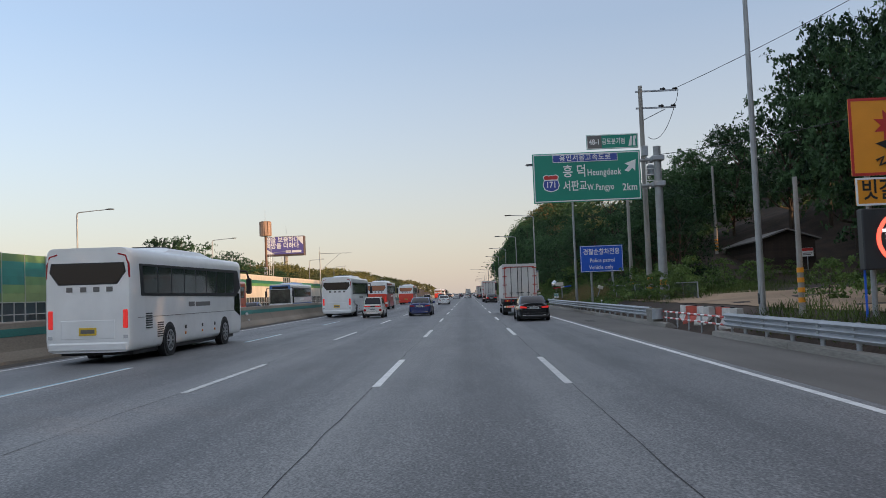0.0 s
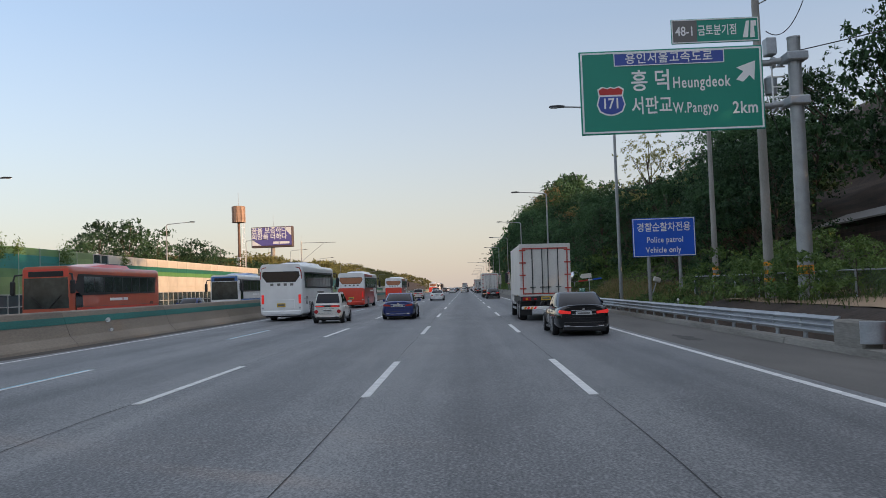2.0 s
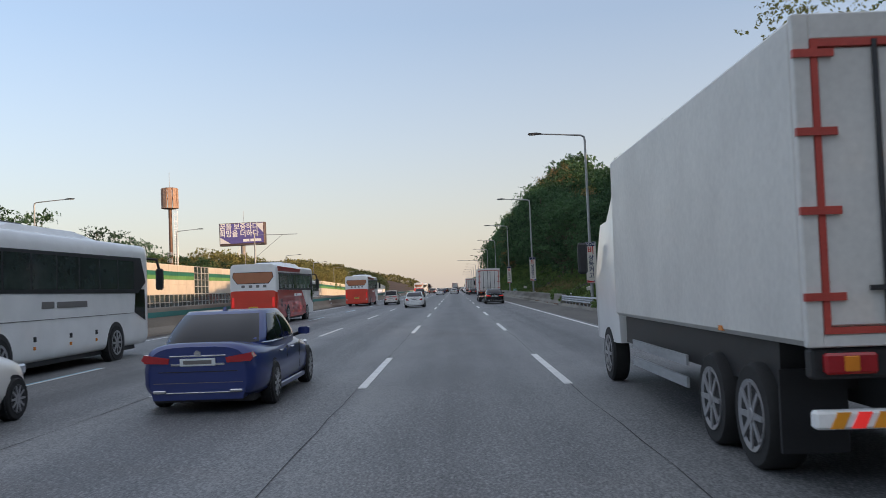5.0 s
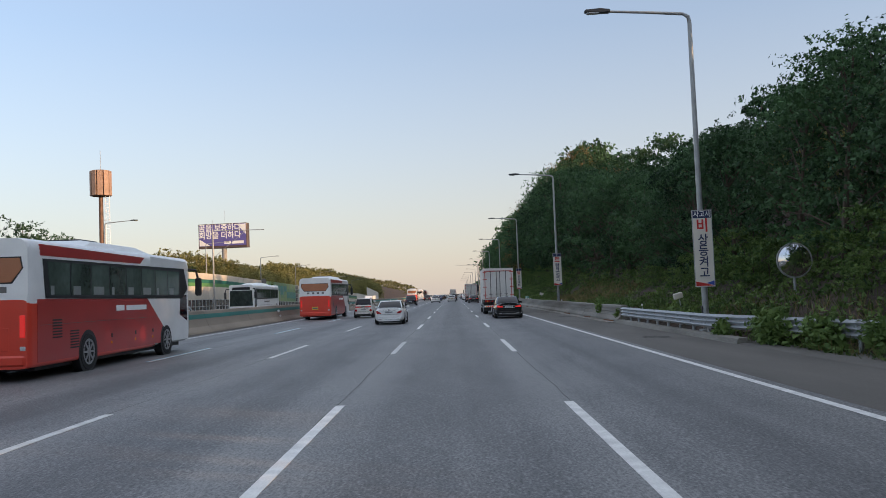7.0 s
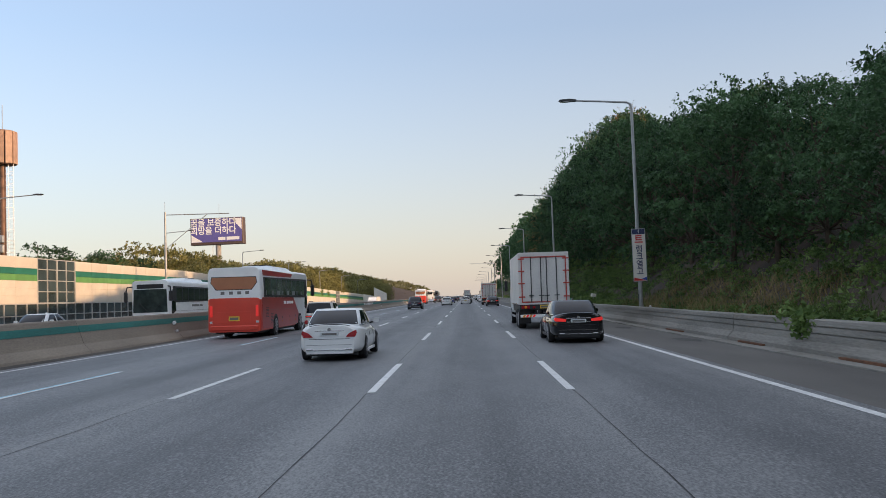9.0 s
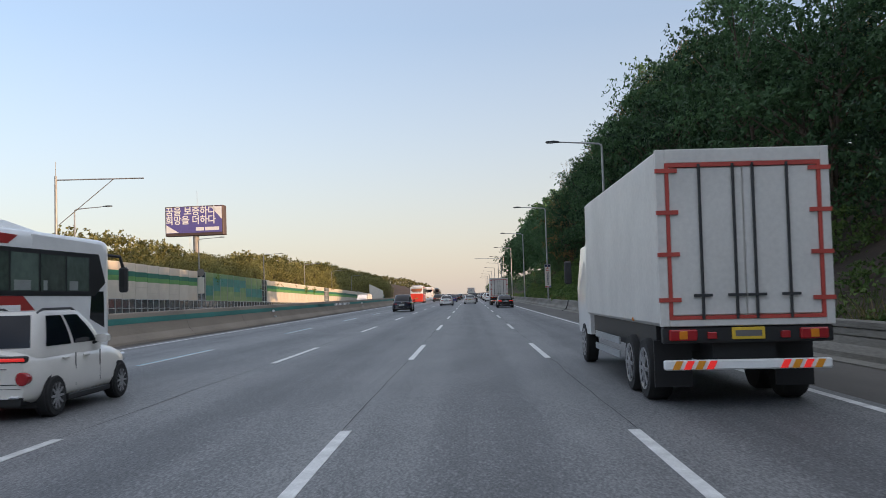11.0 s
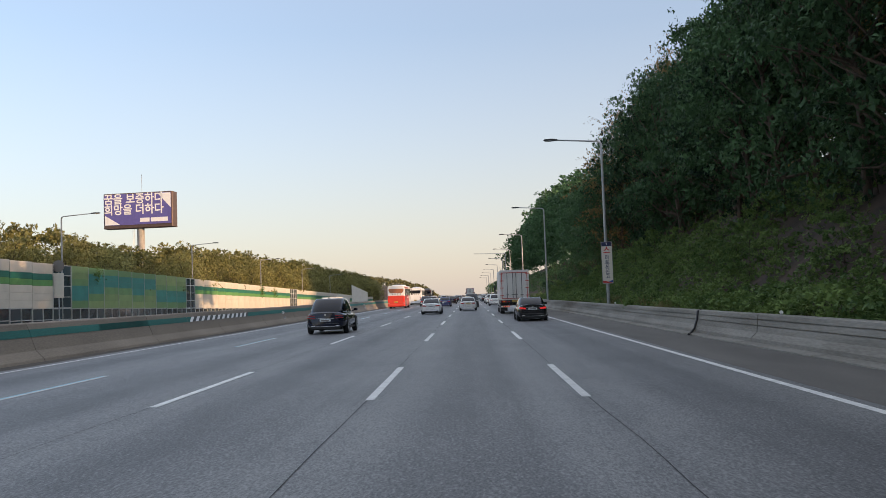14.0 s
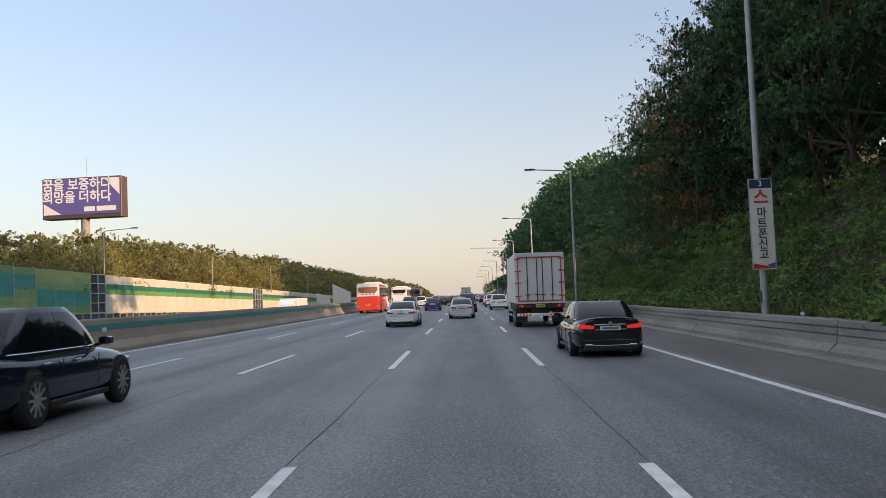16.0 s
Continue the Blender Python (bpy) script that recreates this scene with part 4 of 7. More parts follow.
# kilometre posts and small markers
for x, y, z, w, h, a, b in ((8.95, 184, 0.68, 0.46, 0.46, "411", "8"), (8.95, 87.0, 0.85, 0.46, 0.46, "411", "9")):
    o = thing("kilometre_post", "small green and white kilometre sign behind the barrier", "kilometre post", pose(x, y, z), "kilometre posts")
    part("panel", Mesh().box(-w / 2, 0, 0, w / 2, 0.03, h, 0.01), M_SIGN_W, o)
    part("green_field", Mesh().box(-w / 2 + 0.02, -0.006, h * 0.42, w / 2 - 0.02, 0.001, h - 0.02), M_SIGN_G, o)
    write("number", a, 0.24, M_SIGN_W, o, pose(0, -0.01, h * 0.7), 0.95, 0.02)
    if b:
        write("number", b, 0.22, M_BLACK, o, pose(0.05, -0.008, h * 0.2), 0.95, 0.02)
    part("post", Mesh().cyl((0, 0.05, -0.5), (0, 0.05, h * 0.8), 0.03, n=8), M_GALV, o)
for x, y in ((8.86, 178.5), (8.86, 151), (8.86, 121.5), (8.86, 57), (8.86, 208), (8.86, 236)):
    o = thing("delineator", "small white delineator standing on the roadside barrier", "reflector", pose(x, y, zr(8.9) + 0.80), "barrier reflectors")
    part("stem", Mesh().cyl((0, 0, -0.15), (0, 0, 0.14), 0.02, n=8), M_GALV, o)
    part("reflector", Mesh().lathe([(-0.015, 0.0), (-0.015, 0.055), (0.02, 0.05), (0.025, 0.0)], "y", (0, 0, 0.16), 12), M_SIGN_W, o)
o = thing("arrow_marker", "slim red, white and blue marker board under a pale box", "marker", pose(9.5, 87.4, 0))
for nm, x0, x1, mate in (("red_board", -0.75, -0.02, M_SIGN_R), ("white_board", -0.02, 0.34, M_SIGN_W), ("blue_board", 0.34, 1.05, M_SIGN_B)):
    part(nm, Mesh().box(x0, -0.03, -0.055, x1, 0.03, 0.055, 0.012), mate, o, m=pose(0, 0, 1.92, 0, -6, 0))
part("lamp_box", Mesh().prism([(-0.62, -0.02), (-0.50, 0.17), (-0.40, 0.20), (0.26, 0.20), (0.26, -0.16), (-0.45, -0.16)], "y", -0.12, 0.12), M_CREAM, o, m=pose(0, 0, 2.24, 0, -4, 0))
part("post", Mesh().cyl((0.1, 0.06, 0.2), (0.1, 0.06, 2.1), 0.045, n=10), M_GALV, o, smooth=40)
for x, y, z, r in ((10.6, 68.5, 1.75, 20), (9.9, 119.0, 1.25, -15), (9.9, 176.5, 1.35, 10)):
    o = solid("marker_box", Mesh().box(-0.2, -0.1, -0.13, 0.2, 0.1, 0.13, 0.03), M_CREAM, "small pale cable marker box leaning on the bank", "marker box", "marker boxes", m=pose(x, y, z, 0, r, 10))
    part("stake", Mesh().cyl((0, 0, -0.9), (0, 0, -0.1), 0.03, n=8), M_GALV, o)


# utility poles and wires
def utility_pole(x, y, top, r=0.16, arms=False, label="pale round concrete utility pole"):
    z0 = land(x, y)
    o = thing("utility_pole", label, "utility pole", pose(x, y, z0), "utility poles")
    h = top - z0
    part("pole", Mesh().cyl((0, 0, -0.5), (0, 0, h), r, r * 0.66, 16), M_CONCPOLE, o, smooth=40)
    stripes = Mesh()
    for i in range(4):
        stripes.lathe([(0.3 + i * 0.3, r * 1.02), (0.45 + i * 0.3, r * 1.02)], "z", (0, 0, 0), 16)
    part("warning_band", stripes, M_SIGN_O, o)
    if arms:
        for z, l in ((h - 0.35, 2.3), (h - 1.4, 2.15)):
            a = part("cross_arm", Mesh().box(-0.3, -0.05, z - 0.05, l, 0.05, z + 0.05), M_GALV, o)
            for k in (l - 0.15, l - 0.9):
                part("insulator", Mesh().lathe([(-0.16, 0.03), (-0.12, 0.08), (-0.04, 0.05), (0.0, 0.1), (0.1, 0.09), (0.16, 0.03)], "x", (k, 0, z + 0.1), 10), M_BLACK, a)
        part("brace", Mesh().cyl((0, 0, h - 2.2), (1.5, 0, h - 1.5), 0.025, n=6), M_GALV, o)
        part("transformer", Mesh().lathe([(h - 5.6, 0.0), (h - 5.6, 0.22), (h - 5.0, 0.24), (h - 4.9, 0.1)], "z", (0.42, 0, 0), 14), M_GALV, o, smooth=40)
    return o


utility_pole(11.15, 52.5, 14.1, 0.19, True, "concrete utility pole with two steel cross arms and insulators")
utility_pole(11.68, 61, 8.7, 0.15)
utility_pole(23.2, 79.5, 12.6, 0.16)
utility_pole(10.05, 26.0, 4.85, 0.10, label="thin grey pole at the edge of the lot")


def wire(a, b, dip, label="thin black overhead wire", r=0.018):
    a, b = Vector(a), Vector(b)
    pts = [a.lerp(b, t) - Vector((0, 0, dip * 4 * t * (1 - t))) for t in np.linspace(0, 1, 17)]
    solid("overhead_wire", Mesh().tube(pts, r, 5), M_BLACK, label, "wire", "overhead wires", smooth=80)


wire((13.4, 52.5, 13.9), (34, 16, 22.5), 1.2)
wire((13.2, 52.5, 12.9), (13.5, 52.5, 13.8), 0.25, "looped black jumper cable at the pole top")
wire((11.5, 52.5, 10.9), (13.2, 52.5, 12.7), 0.8, "looped black jumper cable at the pole top")
wire((11.3, 49.5, 9.3), (27, 22, 10.2), 0.8)
wire((23.2, 79.5, 10.3), (40, 62, 12.0), 1.6)
wire((11.15, 52.5, 9.6), (23.2, 79.5, 10.6), 1.6)


# fence by the sign
def mesh_fence():
    o = thing("mesh_fence", "low green wire mesh fence on steel posts beside the sign", "fence", pose(0, 0, 0))
    a, b = Vector((11.9, 44.5, 0)), Vector((10.4, 60.0, 0))
    n = 8
    for i in range(n):
        p = a.lerp(b, i / (n - 1))
        part("post", Mesh().cyl((p.x, p.y, land(p.x, p.y) - 0.2), (p.x, p.y, 1.85), 0.035, n=8), M_GALV, o)
    part("top_rail", Mesh().tube([a + Vector((0, 0, 1.82)), b + Vector((0, 0, 1.82))], 0.025, 6), M_GALV, o)
    net = Mesh()
    L = (b - a).length
    for s in np.arange(-1.2, L, 0.16):
        for d in (1, -1):
            q = [(s + t, 0.6 + (t if d > 0 else 1.2 - t)) for t in (0, 1.2)]
            q = [(min(max(u, 0), L), w) for u, w in q]
            p0, p1 = a.lerp(b, q[0][0] / L), a.lerp(b, q[1][0] / L)
            net.cyl((p0.x, p0.y, q[0][1]), (p1.x, p1.y, q[1][1]), 0.006, n=3)
    part("mesh", net, mat("dark green wire", (0.05, 0.075, 0.06), 0.6, 0.2, var=0.15), o)


mesh_fence()


# dark hut behind the lot
def hut():
    o = thing("hut", "long dark brown board hut with a low pitched roof", "hut", pose(22.2, 65.0, 2.5, 0, 0, -6))
    M_BOARD = mat("dark brown boards", (0.055, 0.035, 0.026), 0.85, var=0.3, scale=2, fine=20, rnd=0.4, stretch=(1, 1, 0.2))
    core = Mesh().prism([(0.05, -0.6), (3.95, -0.6), (3.95, 2.3), (2.0, 2.95), (0.05, 2.3)], "y", 0.05, 13)
    part("wall", core, M_BOARD, o)
    board = Mesh().box(0, 0, 0, 0.05, 13.05, 0.24, 0.008).data("board", M_BOARD)
    gable = Mesh().box(0, 0, 0, 4.0, 0.05, 0.24, 0.008).data("board", M_BOARD)
    for i in range(9):
        part("board", board, M_BOARD, o, m=pose(0.0, 0.0, i * 0.245))
        part("board", gable, M_BOARD, o, m=pose(0.0, 0.0, i * 0.245))
    part("roof", Mesh().prism([(-0.4, 2.2), (-0.4, 2.3), (2.0, 3.15), (4.4, 2.3), (4.4, 2.2), (2.0, 3.03)], "y", -0.4, 13.4), M_SIGN_GY, o, "grey sheet roof")
    part("plinth", Mesh().box(-0.08, -0.08, -0.8, 4.08, 13.08, 0.0), M_CONC, o)


hut()
o = thing("notice_board", "small red and white notice on a pole by the hut", "notice", pose(25.5, 64.4, 1.25))
part("panel", Mesh().box(-0.45, 0, 2.2, 0.45, 0.04, 2.85, 0.01), M_SIGN_W, o)
part("head_bar", Mesh().box(-0.43, -0.006, 2.62, 0.43, 0.0, 2.83), M_SIGN_R, o)
part("text_bar", Mesh().box(-0.35, -0.006, 2.42, 0.35, 0.0, 2.48).box(-0.35, -0.006, 2.3, 0.25, 0.0, 2.36), M_SIGN_GY, o)
part("post", Mesh().cyl((0, 0.05, -0.2), (0, 0.05, 2.8), 0.04, n=8), M_GALV, o)


# ---- billboard and mast on the left ----
def billboard():
    o = thing("billboard", "large roadside billboard with white Korean letters on a thick column", "billboard", pose(-87, 405, 0, 0, 0, -4))
    w, z0, z1 = 9.5, 22.8, 32.2
    M_BB = mat("violet billboard print", (0.13, 0.115, 0.37), 0.55, var=0.1, bump=0)
    M_BBF = mat("bronze frame", (0.13, 0.09, 0.075), 0.5, 0.3, var=0.15)
    part("box", Mesh().box(-w, 0.1, z0, w, 3.2, z1, 0.1), M_BBF, o, "dark bronze frame box")
    part("face", Mesh().box(-w + 0.35, -0.02, z0 + 0.9, w - 0.35, 0.12, z1 - 0.3), M_BB, o, "violet printed face")
    part("corner_mark", Mesh().prism([(-w + 0.4, z0 + 1.0), (-w + 0.4, z0 + 3.6), (-w + 4.6, z0 + 1.0)], "y", -0.05, 0.0), M_SIGN_W, o)
    part("corner_mark", Mesh().prism([(w - 0.4, z1 - 0.4), (w - 0.4, z1 - 4.4), (w - 4.0, z1 - 0.4)], "y", -0.05, 0.0), M_SIGN_W, o)
    write("slogan_first", "꿈을 보증하다", 3.0, M_SIGN_W, o, pose(-1.1, -0.03, z1 - 1.75), 0.95, 0.020, depth=0.02)
    write("slogan_second", "희망을 더하다", 3.0, M_SIGN_W, o, pose(-1.1, -0.03, z1 - 4.6), 0.95, 0.020, depth=0.02)
    part("logo_bar", Mesh().box(0.6, -0.05, z0 + 1.5, 3.2, 0.0, z0 + 2.6).box(3.6, -0.05, z0 + 1.5, 8.2, 0.0, z0 + 2.6), M_SIGN_W, o, "plain white bars")
    part("column", Mesh().cyl((0, 1.6, land(-87, 405) - 1), (0, 1.6, z0), 0.95, 0.95, 24), M_CONCPOLE, o, "thick grey column", 40)
    part("rod", Mesh().cyl((0.5, 1.6, z1), (0.5, 1.6, z1 + 5), 0.06, n=8), M_GALV, o)
    lad = Mesh()
    for x in (-2.0, -1.6):
        lad.cyl((x, 1.2, land(-87, 405)), (x, 1.2, z0), 0.05, n=6)
    part("ladder", lad, M_GALV, o)


billboard()


def mast():
    o = thing("antenna_mast", "rust-brown antenna mast with a ladder and a drum of panels", "antenna mast", pose(-45.5, 192, 0))
    M_MAST = mat("rust brown mast", (0.20, 0.115, 0.075), 0.6, 0.2, var=0.2, scale=2)
    M_PANEL = mat("brown antenna panel", (0.42, 0.27, 0.19), 0.6, var=0.2, scale=2)
    part("column", Mesh().cyl((0, 0, 0), (0, 0, 19.8), 0.32, 0.26, 18), M_MAST, o, smooth=40)
    for i in range(10):
        a = 2 * math.pi * i / 10
        m = pose(1.22 * math.cos(a), 1.22 * math.sin(a), 16.4, 0, 0, math.degrees(a))
        part("panel", Mesh().box(-0.08, -0.34, 0, 0.10, 0.34, 3.25, 0.03), M_PANEL, o, m=m)
    for z in (16.35, 18.0, 19.6):
        part("ring", Mesh().lathe([(z, 1.12), (z + 0.12, 1.12), (z + 0.12, 0.25), (z, 0.25)], "z", (0, 0, 0), 24), M_MAST, o)
    part("spike", Mesh().cyl((0, 0, 19.8), (0, 0, 22.4), 0.035, n=8), M_GALV, o)
    lad = Mesh()
    for x in (0.75, 1.25):
        lad.cyl((x, -0.35, 0), (x, -0.35, 16.3), 0.035, n=6)
    for z in np.arange(0.4, 16.2, 0.4):
        lad.cyl((0.75, -0.35, z), (1.25, -0.35, z), 0.02, n=5)
    part("ladder", lad, M_SIGN_W, o, "pale steel ladder")
    for z in np.arange(6.5, 16, 1.1):
        part("hoop", Mesh().tube([(0.75, -0.35, z), (0.7, -0.8, z), (1.0, -1.05, z), (1.3, -0.8, z), (1.25, -0.35, z)], 0.02, 5), M_SIGN_W, o)
    part("junction_box", Mesh().box(-0.5, -0.6, 7.6, 0.3, -0.3, 8.4, 0.04).box(-0.5, -0.6, 8.6, 0.3, -0.3, 9.3, 0.04), M_GALV, o)


mast()
o = thing("back_of_sign", "bare grey back of a sign on the sound wall", "sign", pose(WX + 0.5, 267.3, 0))
part("disc", Mesh().lathe([(0, 0.0), (0, 0.6), (0.05, 0.6), (0.05, 0.0)], "y", (0, 0, 6.2), 24), M_SIGN_GY, o)
part("board", Mesh().box(-0.55, 0, 3.0, 0.55, 0.05, 5.5, 0.02), M_CREAM, o)
part("post", Mesh().cyl((0, 0.1, 0.0), (0, 0.1, 6.4), 0.06, n=8), M_GALV, o)
for x, y, w, h, z in ((-39.6, 449, 1.9, 3.2, 3.2), (-34.9, 452, 2.5, 8.4, 0.5)):
    o = thing("panel_board", "plain pale board standing at the end of the sound wall", "board", pose(x, y, -2.6, 0, 0, 8), "end boards")
    part("panel", Mesh().prism([(-w, z), (w, z), (w, z + h * 0.7), (-w, z + h)], "y", 0, 0.2), M_CREAM, o)
    part("post", Mesh().cyl((-w * 0.7, 0.3, -1), (-w * 0.7, 0.3, z + h * 0.8), 0.1, n=8), M_GALV, o)
    part("post", Mesh().cyl((w * 0.7, 0.3, -1), (w * 0.7, 0.3, z + h * 0.6), 0.1, n=8), M_GALV, o)


# ---- trees and undergrowth ----
def leaf_cloud(points, size, gen, up=0.35, face=None):
    """A mesh of one small pointed leaf at each point; face: the way that each leaf turns its upper side."""
    n = len(points)
    d = gen.normal(size=(n, 3))
    nrm = gen.normal(size=(n, 3))
    if face is None:
        nrm[:, 2] = np.abs(nrm[:, 2]) + up
    else:
        nrm = nrm * 0.42 + face
        d[:, 2] -= 0.5
    d /= np.linalg.norm(d, axis=1)[:, None]
    side = np.cross(d, nrm)
    side /= np.linalg.norm(side, axis=1)[:, None] + 1e-9
    s = (size * gen.uniform(0.6, 1.4, n))[:, None]
    b = points + d * s * 0.55
    m = points - d * s * 0.35
    return np.stack([m + side * s * 0.32, b, m - side * s * 0.32], 1).reshape(-1, 3)


def cloud_data(name, v, material, k=3):
    me = bpy.data.meshes.new(name)
    n = len(v) // k
    me.vertices.add(len(v))
    me.vertices.foreach_set("co", v.astype(np.float32).ravel())
    me.loops.add(len(v))
    me.loops.foreach_set("vertex_index", np.arange(len(v), dtype=np.int32))
    me.polygons.add(n)
    me.polygons.foreach_set("loop_start", np.arange(0, len(v), k, dtype=np.int32))
    me.update(calc_edges=True)
    me.materials.append(material)
    return me


def tree_kind(seed, h, r, leaves, size, material, bare=0.28, clumps=46, lean=0.0):
    """A trunk that forks into limbs, and a crown of leaf clumps at their ends."""
    g = np.random.default_rng(seed)
    wood = Mesh()
    bend = g.normal(size=2) * 0.05 * h
    trunk = [(bend[0] * t * t + lean * t * t, bend[1] * t * t, h * 0.82 * t) for t in np.linspace(0, 1, 7)]
    trunk[0] = (0, 0, -0.8)
    wood.tube(trunk, [max(0.02, 0.018 * h * (1 - 0.85 * t)) for t in np.linspace(0, 1, 7)], 8)
    pts, faces = [], []
    for i in range(clumps):
        z = bare + (1 - bare) * g.random() ** 0.85
        a = g.random() * 2 * math.pi
        k = math.sin(math.pi * min(1, (z - bare * 0.7) / (1 - bare * 0.7)) ** 0.8) * 0.9 + 0.16
        rad = r * k * (0.55 + 0.5 * g.random())
        c = np.array([rad * math.cos(a) + lean * z * z, rad * math.sin(a), h * z * (0.98 + 0.06 * g.random())])
        zt = max(0.15, min(0.8, z - 0.16 - 0.1 * g.random()))
        base = np.array([(bend[0] + lean) * (zt / 0.82) ** 2, bend[1] * (zt / 0.82) ** 2, h * zt])
        mid = base * 0.5 + c * 0.5 + np.array([0, 0, 0.05 * h * g.normal()])
        if i % 2 == 0:
            wood.tube([base, mid, c], [0.006 * h, 0.004 * h, 0.0015 * h], 5)
        q = max(8, int(leaves / clumps * (0.5 + g.random())))
        cr = r * (0.24 + 0.24 * g.random())
        # a clump is a dome of sprays; each spray is a drooping twig with its leaves in a row
        n_sp = max(4, q // 11)
        out = g.normal(size=(n_sp, 3))
        out[:, 2] = np.where(out[:, 2] < -0.35, -out[:, 2], out[:, 2])
        out /= np.linalg.norm(out, axis=1)[:, None]
        start = c + out * (cr * g.uniform(0.45, 0.95, n_sp))[:, None] * np.array([1.2, 1.2, 0.62])
        per = max(2, q // n_sp)
        t = np.tile(np.linspace(0, 1, per), n_sp)
        way = np.repeat(out * np.array([1.0, 1.0, 0.35]) + g.normal(size=(n_sp, 3)) * 0.45, per, 0)
        reach = np.repeat(cr * g.uniform(0.25, 0.55, n_sp), per)
        p = np.repeat(start, per, 0) + way * (reach * t)[:, None] + g.normal(size=(n_sp * per, 3)) * size * 0.32
        p[:, 2] -= 0.30 * reach * t * t
        pts.append(p)
        faces.append(np.repeat(out * np.array([0.8, 0.8, 0.8]) + np.array([0, 0, 0.55]), per, 0))
    v = leaf_cloud(np.concatenate(pts), size, g, face=np.concatenate(faces))
    return wood.data("trunk", M_BARK, 60), cloud_data("crown", v, material)


JOINED = {}


def joined(pile, base, x, y, z, s, turn):
    """Adds a light tree to a pile that becomes one object."""
    a = radians(turn)
    m = np.array([[math.cos(a), -math.sin(a), 0], [math.sin(a), math.cos(a), 0], [0, 0, 1]]) * s
    JOINED.setdefault(pile, []).append(base @ m.T + np.array([x, y, z]))


def crown_points(seed, h, r, leaves, size, clumps=40):
    me = tree_kind(seed, h, r, leaves, size, M_LEAF, 0.18, clumps)[1]
    v = np.empty(len(me.vertices) * 3, np.float32)
    me.vertices.foreach_get("co", v)
    return v.reshape(-1, 3)


def plant(kind, x, y, z, s, turn, label, category="tree", group="", tilt=0.0):
    o = thing("tree" if category == "tree" else "bush", label, category, pose(x, y, z, 0, tilt, turn) @ Matrix.Diagonal((min(s, s ** 0.5), min(s, s ** 0.5), s, 1)), group)
    part("trunk", kind[0], M_BARK, o)
    part("crown", kind[1], M_LEAF, o)
    return o


SKY = [(84, 8.8), (100, 10.0), (106, 10.4), (114, 10.8), (121, 9.9), (130, 9.9), (138, 9.0), (143, 10.1), (150, 11.0), (164, 12.8), (170, 13.4), (180, 16.0), (186, 17.4), (193, 17.4), (205, 17.7), (216, 17.4),
       (236, 15.6), (253, 16.2), (265, 16.0), (272, 12.5), (282, 8.5), (294, 6.5), (362, 6.0), (390, 8), (430, 9), (800, 9)]


def tops(x, y):
    """The height to which the crowns reach over the bank."""
    lo, hi = max(84.0, y - 4.5 * (x - 14)), y - 1.85 * (x - 14)
    return 1.7 + (min(lin(SKY, lo + (hi - lo) * k / 6) for k in range(7)) - 1.7) * max(14, x) / 14


def crown_top(me):
    v = np.empty(len(me.vertices) * 3, np.float32)
    me.vertices.foreach_get("co", v)
    return float(np.percentile(v.reshape(-1, 3)[:, 2], 99.3))


NEAR = [tree_kind(10 + i, 9.0, 3.3, 9500, 0.185, M_LEAF, 0.06 + 0.03 * i, 48) for i in range(4)]
MID = [tree_kind(20 + i, 10.0, 3.4, 5000, 0.27, M_LEAF, 0.18, 46) for i in range(4)]
WARM = [tree_kind(30 + i, 9.0, 3.3, 5200, 0.24, M_LEAF_SUNLIT, 0.14, 46) for i in range(3)]
HIGH = [tree_kind(70 + i, 9.0, 3.2, 10500, 0.175, M_LEAF, 0.01 + 0.02 * i, 54) for i in range(4)]
TAN = tree_kind(81, 9.0, 3.0, 9000, 0.13, M_LEAF_TAN, 0.3, 40)
SPARSE = tree_kind(41, 9.0, 3.0, 4200, 0.16, M_LEAF_SUNLIT, 0.4, 34)
BUSH = [tree_kind(50 + i, 2.2, 1.5, 2200, 0.14, M_LEAF_Y, 0.05, 22) for i in range(2)]
FAR = [crown_points(66 + i, 10.0, 3.5, 850, 0.58, 44) for i in range(2)]
LIGHT = [crown_points(60 + i, 10.0, 3.5, 1700, 0.42, 44) for i in range(3)]
TOP = {k[1].name: crown_top(k[1]) for k in NEAR + MID + WARM + HIGH + [TAN]}
L_BANK = "dense dark green broadleaf tree on the wooded bank"
L_LEFT = "olive green tree behind the sound wall, sunlight in its colour"


